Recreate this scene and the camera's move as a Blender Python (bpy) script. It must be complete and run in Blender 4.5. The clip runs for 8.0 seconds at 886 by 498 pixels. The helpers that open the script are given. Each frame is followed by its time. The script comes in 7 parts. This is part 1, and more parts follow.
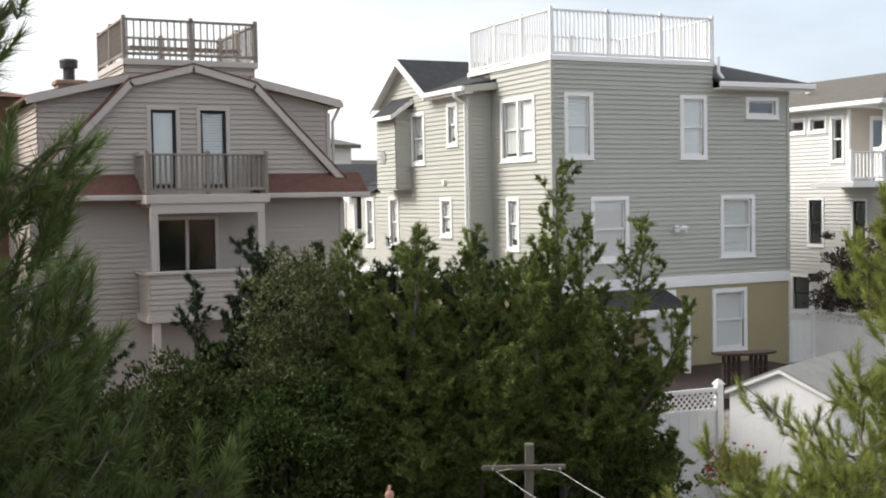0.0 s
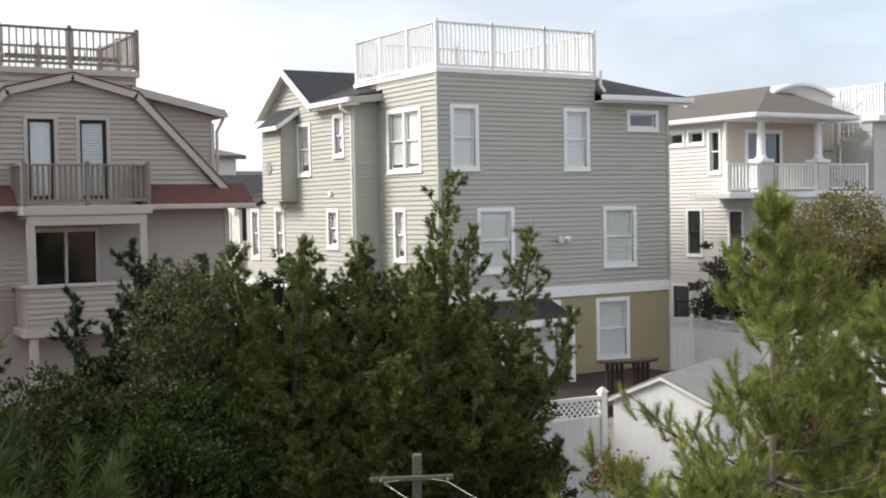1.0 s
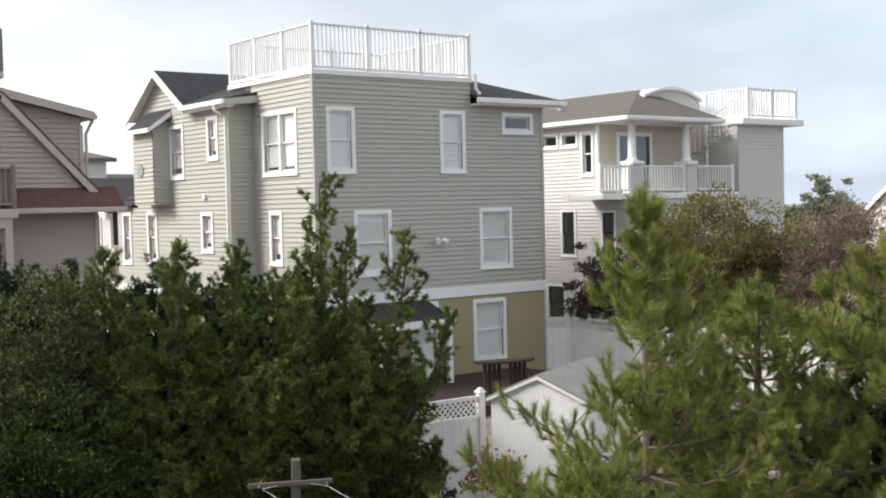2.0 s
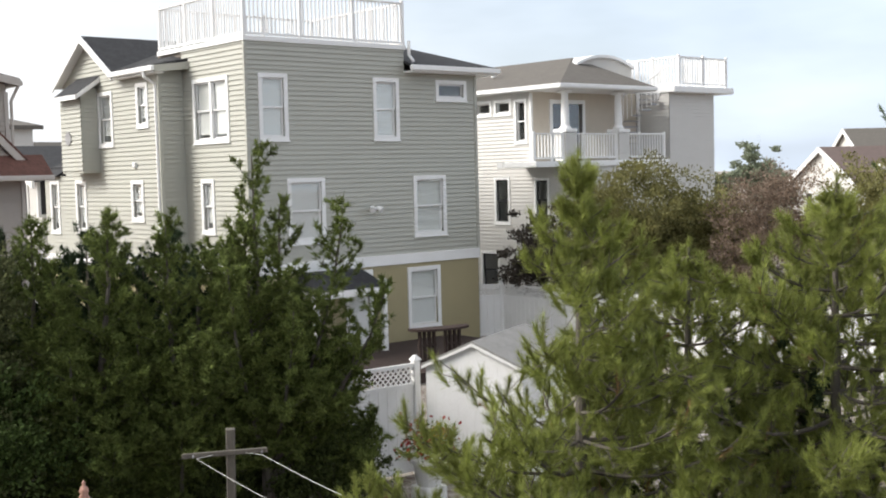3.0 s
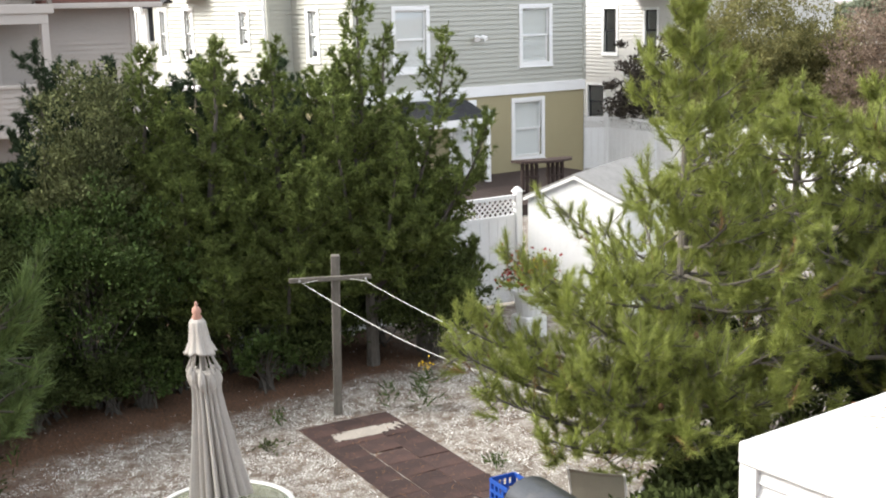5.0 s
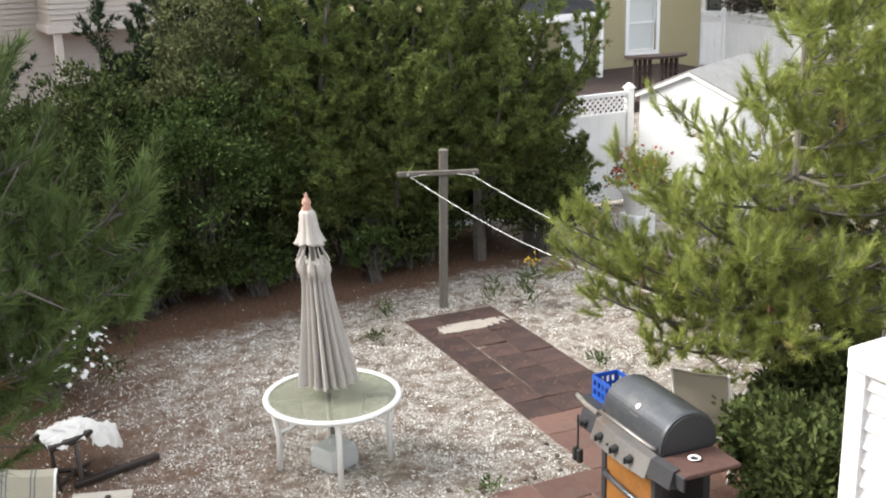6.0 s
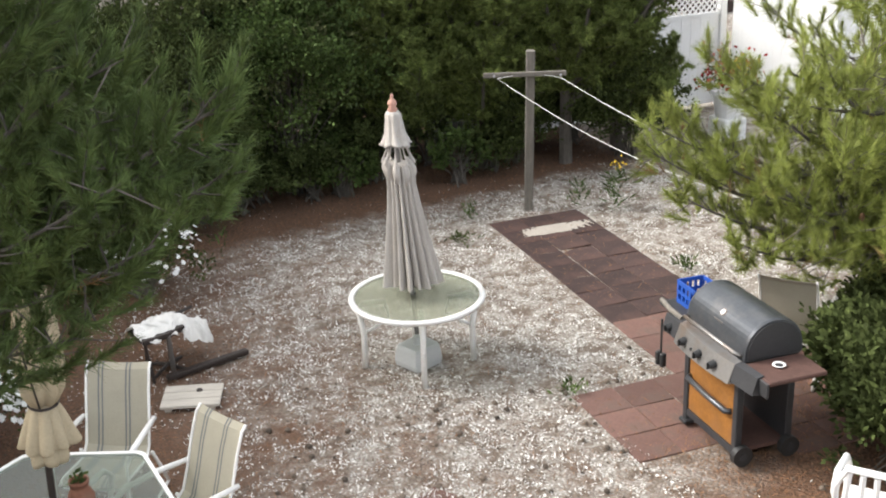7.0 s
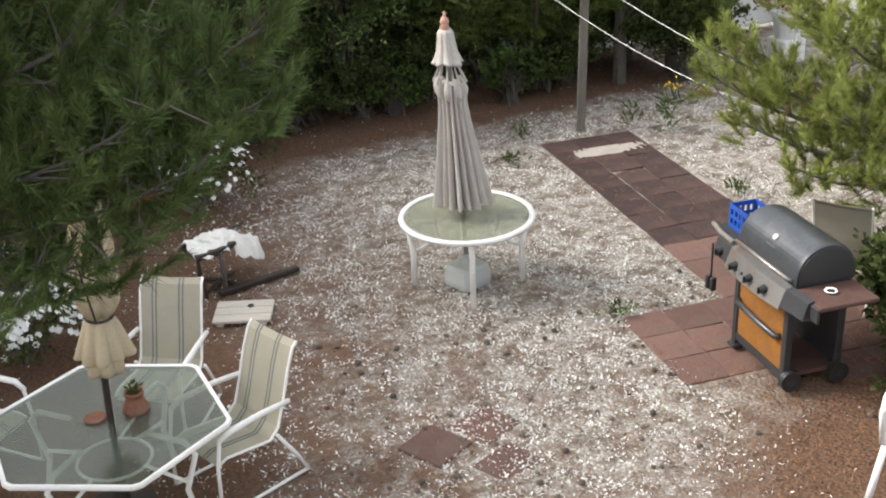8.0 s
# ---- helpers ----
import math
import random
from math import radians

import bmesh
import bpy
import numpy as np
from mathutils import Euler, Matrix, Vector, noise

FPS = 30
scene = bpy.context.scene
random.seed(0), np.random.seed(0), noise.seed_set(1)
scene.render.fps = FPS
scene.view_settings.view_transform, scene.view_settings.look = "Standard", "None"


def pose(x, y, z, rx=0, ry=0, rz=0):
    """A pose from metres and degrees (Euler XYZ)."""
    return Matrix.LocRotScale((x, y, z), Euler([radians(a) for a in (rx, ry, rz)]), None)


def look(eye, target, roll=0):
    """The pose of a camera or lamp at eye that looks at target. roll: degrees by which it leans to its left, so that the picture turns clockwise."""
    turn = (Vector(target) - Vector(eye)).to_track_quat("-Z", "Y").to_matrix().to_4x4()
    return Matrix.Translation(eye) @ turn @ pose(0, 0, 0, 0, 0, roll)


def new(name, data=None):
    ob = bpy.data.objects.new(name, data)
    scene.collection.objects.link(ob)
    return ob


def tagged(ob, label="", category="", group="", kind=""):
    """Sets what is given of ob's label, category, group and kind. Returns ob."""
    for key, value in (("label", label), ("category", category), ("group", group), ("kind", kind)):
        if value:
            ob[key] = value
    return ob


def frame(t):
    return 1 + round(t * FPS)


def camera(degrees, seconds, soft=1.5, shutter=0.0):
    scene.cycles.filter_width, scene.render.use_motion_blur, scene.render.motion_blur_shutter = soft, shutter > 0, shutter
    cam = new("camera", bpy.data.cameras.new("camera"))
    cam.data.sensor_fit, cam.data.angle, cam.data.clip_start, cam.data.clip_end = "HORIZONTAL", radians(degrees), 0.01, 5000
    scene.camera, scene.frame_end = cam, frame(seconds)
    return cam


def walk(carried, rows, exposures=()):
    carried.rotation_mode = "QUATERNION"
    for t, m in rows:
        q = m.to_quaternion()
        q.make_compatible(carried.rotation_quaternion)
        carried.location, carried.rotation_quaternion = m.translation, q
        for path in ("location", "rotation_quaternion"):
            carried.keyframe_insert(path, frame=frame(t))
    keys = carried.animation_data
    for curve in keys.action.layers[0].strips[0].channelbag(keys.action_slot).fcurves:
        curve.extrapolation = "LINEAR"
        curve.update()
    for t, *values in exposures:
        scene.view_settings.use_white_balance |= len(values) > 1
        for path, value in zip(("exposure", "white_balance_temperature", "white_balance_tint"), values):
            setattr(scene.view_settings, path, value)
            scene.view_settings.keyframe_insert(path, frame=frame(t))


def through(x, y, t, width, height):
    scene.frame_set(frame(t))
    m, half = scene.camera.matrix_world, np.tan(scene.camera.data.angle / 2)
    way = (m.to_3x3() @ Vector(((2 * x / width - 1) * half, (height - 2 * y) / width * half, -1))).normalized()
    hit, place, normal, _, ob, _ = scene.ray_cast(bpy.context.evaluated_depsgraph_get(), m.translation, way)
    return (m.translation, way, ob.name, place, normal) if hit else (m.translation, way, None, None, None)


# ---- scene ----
cam = camera(40.94, 8.0, 2.0)
EYE = (0.0, 0.0, 5.0)
# seconds, heading to the right of +y, pitch, lean
ROWS = [
    (0.0, 26.13, -2.47, 1.00),
    (0.5, 28.54, -2.26, 1.01),
    (1.0, 31.60, -2.03, 1.05),
    (1.5, 34.69, -1.92, 1.23),
    (2.0, 37.52, -2.04, 1.36),
    (2.2, 38.53, -2.19, 1.39),
    (3.3, 40.87, -4.43, 1.35),
    (3.5, 40.71, -5.07, 1.36),
    (4.0, 39.73, -7.05, 1.31),
    (4.5, 37.92, -9.29, 1.31),
    (6.0, 30.03, -16.61, 1.32),
    (6.5, 27.60, -18.96, 1.76),
    (7.0, 25.56, -21.20, 2.11),
    (7.5, 23.99, -23.28, 2.26),
    (8.0, 22.78, -24.96, 2.39),
]
walk(cam, [(t, pose(*EYE, 0, 0, -yaw) @ pose(0, 0, 0, 90 + pitch) @ pose(0, 0, 0, 0, 0, -lean)) for t, yaw, pitch, lean in ROWS],
     exposures=[(0.0, 0.45), (2.2, 0.36), (3.3, 0.57), (4.5, 1.08), (6.0, 1.38), (7.0, 1.3), (8.0, 1.14)])

# ---- light ----
SUN_AZ, SUN_EL = math.atan2(0.56, -0.83), radians(38)
SUN_DIR = Vector((math.cos(SUN_AZ) * math.cos(SUN_EL), math.sin(SUN_AZ) * math.cos(SUN_EL), math.sin(SUN_EL)))
sun_data = bpy.data.lights.new("sun", "SUN")
sun_data.energy, sun_data.angle, sun_data.color = 3.4, radians(28.0), (1.0, 0.965, 0.915)
sun = new("sun", sun_data)
sun.matrix_world = look(SUN_DIR * 60, (0, 0, 0))

world = bpy.data.worlds.new("hazy_sky")
scene.world = world
world.use_nodes = True
wn, wl = world.node_tree.nodes, world.node_tree.links
wn.clear()
w_out, w_bg, w_sky = wn.new("ShaderNodeOutputWorld"), wn.new("ShaderNodeBackground"), wn.new("ShaderNodeTexSky")
w_sky.sky_type, w_sky.sun_disc = "NISHITA", False
w_sky.sun_elevation, w_sky.sun_rotation = SUN_EL, math.pi / 2 - SUN_AZ
w_sky.dust_density, w_sky.air_density = 3.0, 1.0
w_co, w_map, w_noise, w_ramp, w_mix = (wn.new("ShaderNodeTexCoord"), wn.new("ShaderNodeMapping"), wn.new("ShaderNodeTexNoise"),
                                       wn.new("ShaderNodeValToRGB"), wn.new("ShaderNodeMix"))
w_map.inputs["Scale"].default_value = (1.0, 1.0, 3.5)
w_noise.inputs["Scale"].default_value, w_noise.inputs["Detail"].default_value, w_noise.inputs["Roughness"].default_value = 2.2, 5.0, 0.5
w_ramp.color_ramp.elements[0].position, w_ramp.color_ramp.elements[0].color = 0.36, (0.5, 0.5, 0.5, 1)
w_ramp.color_ramp.elements[1].position, w_ramp.color_ramp.elements[1].color = 0.66, (0.97, 0.97, 0.97, 1)
w_mix.data_type = "RGBA"
w_sep, w_haze, w_hcol = wn.new("ShaderNodeSeparateXYZ"), wn.new("ShaderNodeMapRange"), wn.new("ShaderNodeMix")
w_haze.inputs["From Min"].default_value, w_haze.inputs["From Max"].default_value = 0.05, 0.75
w_hcol.data_type = "RGBA"
w_hcol.inputs["A"].default_value, w_hcol.inputs["B"].default_value = (7.0, 7.95, 9.3, 1), (6.9, 6.9, 7.0, 1)
wl.new(w_co.outputs["Generated"], w_sep.inputs[0])
wl.new(w_sep.outputs["Z"], w_haze.inputs["Value"])
wl.new(w_haze.outputs["Result"], w_hcol.inputs["Factor"])
w_dot, w_side, w_glow = wn.new("ShaderNodeVectorMath"), wn.new("ShaderNodeMapRange"), wn.new("ShaderNodeMix")
w_dot.operation = "DOT_PRODUCT"
w_dot.inputs[1].default_value = (math.cos(SUN_AZ), math.sin(SUN_AZ), 0.0)
w_side.inputs["From Min"].default_value, w_side.inputs["From Max"].default_value = -0.45, 0.45
w_side.interpolation_type = "SMOOTHSTEP"
w_glow.data_type = "RGBA"
w_glow.inputs["B"].default_value = (8.7, 8.8, 8.9, 1)
wl.new(w_co.outputs["Generated"], w_dot.inputs[0])
wl.new(w_dot.outputs["Value"], w_side.inputs["Value"])
wl.new(w_side.outputs["Result"], w_glow.inputs["Factor"])
wl.new(w_hcol.outputs["Result"], w_glow.inputs["A"])
wl.new(w_glow.outputs["Result"], w_mix.inputs["B"])
wl.new(w_co.outputs["Generated"], w_map.inputs["Vector"])
wl.new(w_map.outputs["Vector"], w_noise.inputs["Vector"])
wl.new(w_noise.outputs["Fac"], w_ramp.inputs["Fac"])
wl.new(w_ramp.outputs["Color"], w_mix.inputs["Factor"])
wl.new(w_sky.outputs["Color"], w_mix.inputs["A"])
wl.new(w_mix.outputs["Result"], w_bg.inputs["Color"])
w_bg.inputs["Strength"].default_value = 0.11
wl.new(w_bg.outputs["Background"], w_out.inputs["Surface"])


# ---- materials ----
def mat(name, color, rough=0.6, metal=0.0, vary=0.12, scale=3.0, fine=40.0, bump=0.15, stain=None, stain_amount=0.0, spec=0.4,
        transmission=0.0, random_object=0.0, random_island=0.0, translucent=0.0, stretch=(1, 1, 1)):
    """A surface with broad and fine variation of its colour, a little relief, and stains."""
    m = bpy.data.materials.new(name)
    m.use_nodes = True
    nodes, links = m.node_tree.nodes, m.node_tree.links
    b = nodes["Principled BSDF"]
    b.inputs["Roughness"].default_value, b.inputs["Metallic"].default_value = rough, metal
    b.inputs["Specular IOR Level"].default_value, b.inputs["Transmission Weight"].default_value = spec, transmission
    co, mp = nodes.new("ShaderNodeTexCoord"), nodes.new("ShaderNodeMapping")
    mp.inputs["Scale"].default_value = stretch
    links.new(co.outputs["Object"], mp.inputs["Vector"])
    broad, grain = nodes.new("ShaderNodeTexNoise"), nodes.new("ShaderNodeTexNoise")
    broad.inputs["Scale"].default_value, broad.inputs["Detail"].default_value = scale, 4
    grain.inputs["Scale"].default_value, grain.inputs["Detail"].default_value = fine, 3
    links.new(mp.outputs["Vector"], broad.inputs["Vector"])
    links.new(mp.outputs["Vector"], grain.inputs["Vector"])
    add = nodes.new("ShaderNodeMath")
    add.operation = "ADD"
    links.new(broad.outputs["Fac"], add.inputs[0])
    links.new(grain.outputs["Fac"], add.inputs[1])
    total = add.outputs[0]
    rng = nodes.new("ShaderNodeMapRange")
    rng.inputs["From Min"].default_value, rng.inputs["From Max"].default_value = 0.6, 1.4
    rng.inputs["To Min"].default_value, rng.inputs["To Max"].default_value = 1 - vary, 1 + vary
    links.new(total, rng.inputs["Value"])
    value = rng.outputs["Result"]
    for amount, source in ((random_object, "ShaderNodeObjectInfo"), (random_island, "ShaderNodeNewGeometry")):
        if amount:
            info, r2, mul = nodes.new(source), nodes.new("ShaderNodeMapRange"), nodes.new("ShaderNodeMath")
            r2.inputs["To Min"].default_value, r2.inputs["To Max"].default_value = 1 - amount, 1 + amount
            links.new(info.outputs["Random" if source.endswith("Info") else "Random Per Island"], r2.inputs["Value"])
            mul.operation = "MULTIPLY"
            links.new(value, mul.inputs[0])
            links.new(r2.outputs["Result"], mul.inputs[1])
            value = mul.outputs[0]
    mul = nodes.new("ShaderNodeVectorMath")
    mul.operation = "SCALE"
    mul.inputs[0].default_value = color[:3]
    links.new(value, mul.inputs["Scale"])
    result = mul.outputs["Vector"]
    if stain:
        sn, sr, mx = nodes.new("ShaderNodeTexNoise"), nodes.new("ShaderNodeMapRange"), nodes.new("ShaderNodeMix")
        sn.inputs["Scale"].default_value, sn.inputs["Detail"].default_value, sn.inputs["Roughness"].default_value = scale * 0.7, 6, 0.65
        links.new(mp.outputs["Vector"], sn.inputs["Vector"])
        sr.inputs["From Min"].default_value, sr.inputs["From Max"].default_value = 0.48, 0.66
        sr.inputs["To Max"].default_value = stain_amount
        links.new(sn.outputs["Fac"], sr.inputs["Value"])
        mx.data_type = "RGBA"
        mx.inputs["B"].default_value = (*stain, 1)
        links.new(sr.outputs["Result"], mx.inputs["Factor"])
        links.new(result, mx.inputs["A"])
        result = mx.outputs["Result"]
    links.new(result, b.inputs["Base Color"])
    if bump:
        bp = nodes.new("ShaderNodeBump")
        bp.inputs["Strength"].default_value, bp.inputs["Distance"].default_value = bump, 0.01
        links.new(total, bp.inputs["Height"])
        links.new(bp.outputs["Normal"], b.inputs["Normal"])
    if translucent:
        tr, ms = nodes.new("ShaderNodeBsdfTranslucent"), nodes.new("ShaderNodeMixShader")
        links.new(result, tr.inputs["Color"])
        ms.inputs["Fac"].default_value = translucent
        links.new(b.outputs["BSDF"], ms.inputs[1])
        links.new(tr.outputs["BSDF"], ms.inputs[2])
        links.new(ms.outputs["Shader"], nodes["Material Output"].inputs["Surface"])
    return m


M_GREY = mat("sage_grey_vinyl_siding", (0.435, 0.435, 0.385), 0.5, vary=0.05, scale=0.8, fine=9, bump=0.03, stretch=(1, 1, 4))
M_OLIVE = mat("olive_tan_stucco", (0.36, 0.315, 0.19), 0.85, vary=0.06, scale=1.2, fine=60, bump=0.2)
M_TAUPE = mat("taupe_vinyl_siding", (0.425, 0.378, 0.332), 0.55, vary=0.05, scale=0.8, fine=9, bump=0.03, stretch=(1, 1, 4))
M_IVORY = mat("ivory_vinyl_siding", (0.60, 0.585, 0.555), 0.5, vary=0.04, scale=0.8, fine=9, bump=0.03, stretch=(1, 1, 4))
M_WHITE = mat("white_vinyl", (0.84, 0.84, 0.83), 0.42, vary=0.03, scale=2, fine=30, bump=0.02)
M_TAUPE_TRIM = mat("taupe_trim_paint", (0.50, 0.455, 0.41), 0.5, vary=0.05, bump=0.03)
M_SHINGLE_BLACK = mat("charcoal_shingle", (0.033, 0.034, 0.037), 0.9, vary=0.35, scale=4, fine=14, bump=0.5)
M_SHINGLE_GREY = mat("brown_grey_shingle", (0.12, 0.11, 0.097), 0.9, vary=0.2, scale=4, fine=14, bump=0.5)
M_SHINGLE_RED = mat("red_brown_shingle", (0.13, 0.062, 0.048), 0.9, vary=0.3, scale=4, fine=14, bump=0.5)
M_WEATHERED = mat("weathered_grey_timber", (0.25, 0.22, 0.19), 0.85, vary=0.25, scale=3, fine=25, bump=0.3, stretch=(4, 4, 0.6))
M_BLIND = mat("white_window_shade", (0.80, 0.80, 0.77), 0.8, vary=0.05, scale=1, fine=20, bump=0.05)
# near-black: room gloom as colour on floors and sheets, also dark sashes
M_DARK = mat("interior_gloom_and_sash", (0.035, 0.035, 0.038), 0.9, vary=0.2)
M_BRICK = mat("dark_red_brick", (0.16, 0.075, 0.06), 0.9, vary=0.25, scale=5, fine=20, bump=0.4)
M_METAL = mat("galvanised_metal", (0.42, 0.42, 0.43), 0.45, 0.8, vary=0.2)


def glass(name, tint=(0.95, 0.97, 0.97), rough=0.02, base=0.05, gloss=(0.9, 0.92, 0.94)):
    """Thin pane: mostly clear, mirror-like towards grazing views."""
    m = bpy.data.materials.new(name)
    m.use_nodes = True
    nodes, links = m.node_tree.nodes, m.node_tree.links
    nodes.remove(nodes["Principled BSDF"])
    tr, gl, mx, fr, pw, ma = (nodes.new("ShaderNodeBsdfTransparent"), nodes.new("ShaderNodeBsdfGlossy"), nodes.new("ShaderNodeMixShader"),
                              nodes.new("ShaderNodeLayerWeight"), nodes.new("ShaderNodeMath"), nodes.new("ShaderNodeMath"))
    tr.inputs["Color"].default_value, gl.inputs["Color"].default_value = (*tint, 1), (*gloss, 1)
    gl.inputs["Roughness"].default_value, fr.inputs["Blend"].default_value = rough, 0.5
    pw.operation, ma.operation = "POWER", "MULTIPLY_ADD"
    pw.inputs[1].default_value, ma.inputs[1].default_value, ma.inputs[2].default_value = 3.0, 0.8, base
    links.new(fr.outputs["Facing"], pw.inputs[0])
    links.new(pw.outputs[0], ma.inputs[0])
    links.new(ma.outputs[0], mx.inputs["Fac"])
    links.new(tr.outputs["BSDF"], mx.inputs[1])
    links.new(gl.outputs["BSDF"], mx.inputs[2])
    links.new(mx.outputs["Shader"], nodes["Material Output"].inputs["Surface"])
    return m


M_GLASS = glass("window_glass", (0.95, 0.96, 0.96))


# ---- mesh helpers ----
class Shape:
    """Gathers vertices and faces of one mesh."""

    def __init__(self):
        self.v, self.f = [], []

    def quad(self, a, b, c, d):
        n = len(self.v)
        self.v += [tuple(a), tuple(b), tuple(c), tuple(d)]
        self.f.append((n, n + 1, n + 2, n + 3))

    def prism(self, ring_a, ring_b):
        """Closed solid between two rings of equal length."""
        n, k = len(self.v), len(ring_a)
        self.v += [tuple(p) for p in ring_a] + [tuple(p) for p in ring_b]
        self.f.append(tuple(n + i for i in reversed(range(k))))
        self.f.append(tuple(n + k + i for i in range(k)))
        for i in range(k):
            j = (i + 1) % k
            self.f.append((n + i, n + j, n + k + j, n + k + i))
        return self

    def box(self, x0, x1, y0, y1, z0, z1, m=None, bevel=0.0):
        """Box, with its upright and level edges cut when bevel is given."""
        b = bevel
        if b:
            def ring(z, q):
                return [(x0 + b + q, y0 + q, z), (x1 - b - q, y0 + q, z), (x1 - q, y0 + b + q, z), (x1 - q, y1 - b - q, z),
                        (x1 - b - q, y1 - q, z), (x0 + b + q, y1 - q, z), (x0 + q, y1 - b - q, z), (x0 + q, y0 + b + q, z)]
            rings = [ring(z0, b * 0.7), ring(z0 + b, 0), ring(z1 - b, 0), ring(z1, b * 0.7)]
        else:
            rings = [[(x0, y0, z), (x1, y0, z), (x1, y1, z), (x0, y1, z)] for z in (z0, z1)]
        if m is not None:
            rings = [[tuple(m @ Vector(p)) for p in (r if m.determinant() > 0 else reversed(r))] for r in rings]
        return self.loft(rings)

    def loft(self, rings, caps=True, closed=True):
        n, k = len(self.v), len(rings[0])
        for r in rings:
            self.v += [tuple(p) for p in r]
        for s in range(len(rings) - 1):
            for i in range(k if closed else k - 1):
                j = (i + 1) % k
                self.f.append((n + s * k + i, n + s * k + j, n + (s + 1) * k + j, n + (s + 1) * k + i))
        if caps:
            self.f.append(tuple(n + i for i in reversed(range(k))))
            self.f.append(tuple(n + (len(rings) - 1) * k + i for i in range(k)))
        return self

    def tube(self, points, radii, sides=8, caps=True):
        """Round bar along points."""
        pts = [Vector(p) for p in points]
        if not hasattr(radii, "__len__"):
            radii = [radii] * len(pts)
        rings, side = [], None
        for i, p in enumerate(pts):
            d = (pts[min(i + 1, len(pts) - 1)] - pts[max(i - 1, 0)]).normalized()
            if side is None:
                side = d.cross(Vector((0, 0, 1)) if abs(d.z) < 0.9 else Vector((1, 0, 0)))
            side = (side - d * side.dot(d)).normalized()
            up = d.cross(side)
            rings.append([p + (side * math.cos(a) + up * math.sin(a)) * radii[i] for a in (2 * math.pi * q / sides for q in range(sides))])
        return self.loft(rings, caps)

    def lathe(self, profile, sides=24, centre=(0, 0, 0), caps=True):
        """Turned body from (radius, height) pairs."""
        cx, cy, cz = centre
        rings = [[(cx + r * math.cos(2 * math.pi * q / sides), cy + r * math.sin(2 * math.pi * q / sides), cz + z) for q in range(sides)] for r, z in profile]
        return self.loft(rings, caps)

    def weld(self):
        """Joins vertices that coincide."""
        seen, index, verts = {}, [], []
        for p in self.v:
            key = tuple(round(q * 2000) for q in p)
            if key not in seen:
                seen[key] = len(verts)
                verts.append(p)
            index.append(seen[key])
        faces = []
        for f in self.f:
            g = []
            for i in f:
                if index[i] not in g:
                    g.append(index[i])
            if len(g) > 2:
                faces.append(tuple(g))
        self.v, self.f = verts, faces
        return self

    def mesh(self, name, material, smooth=False):
        me = bpy.data.meshes.new(name)
        me.from_pydata(self.v, [], self.f)
        me.materials.append(material)
        if smooth:
            me.polygons.foreach_set("use_smooth", [True] * len(me.polygons))
        me.update()
        return me


def part(name, shape, material, parent=None, label="", smooth=False):
    """Links a shape as one mesh object under a thing or a part."""
    ob = new(name, shape.mesh(name, material, smooth))
    if parent is not None:
        ob.parent = parent
    if label:
        ob["label"] = label
    return ob


def thing(name, label, category, place=(0, 0, 0), turn=0.0, group="", kind=""):
    """An empty at the thing's base, to carry its parts."""
    ob = new(name)
    ob.matrix_world = pose(*place, 0, 0, turn)
    return tagged(ob, label, category, group, kind)



def chips(name, verts, sides, material, parent=None, smooth=False):
    """One mesh of many separate small faces: verts is an array (count * sides, 3)."""
    n = len(verts) // sides
    me = bpy.data.meshes.new(name)
    me.vertices.add(n * sides)
    me.vertices.foreach_set("co", np.asarray(verts, dtype=np.float32).ravel())
    me.loops.add(n * sides)
    me.loops.foreach_set("vertex_index", np.arange(n * sides, dtype=np.int32))
    me.polygons.add(n)
    me.polygons.foreach_set("loop_start", np.arange(0, n * sides, sides, dtype=np.int32))
    me.polygons.foreach_set("loop_total", np.full(n, sides, dtype=np.int32))
    me.materials.append(material)
    me.update()
    me.validate()
    ob = new(name, me)
    if parent is not None:
        ob.parent = parent
        ob["kind"] = "stuff"
    return ob


def frosted(name, tint, through=0.45, gloss=0.5):
    """Obscured table glass: part see-through, part milky, with a soft sheen."""
    m = bpy.data.materials.new(name)
    m.use_nodes = True
    nodes, links = m.node_tree.nodes, m.node_tree.links
    b = nodes["Principled BSDF"]
    b.inputs["Base Color"].default_value, b.inputs["Roughness"].default_value = (*tint, 1), 0.12
    b.inputs["Specular IOR Level"].default_value = gloss
    tr, mx = nodes.new("ShaderNodeBsdfTransparent"), nodes.new("ShaderNodeMixShader")
    tr.inputs["Color"].default_value = (0.82, 0.86, 0.80, 1)
    mx.inputs["Fac"].default_value = through
    links.new(b.outputs["BSDF"], mx.inputs[1])
    links.new(tr.outputs["BSDF"], mx.inputs[2])
    links.new(mx.outputs["Shader"], nodes["Material Output"].inputs["Surface"])
    return m
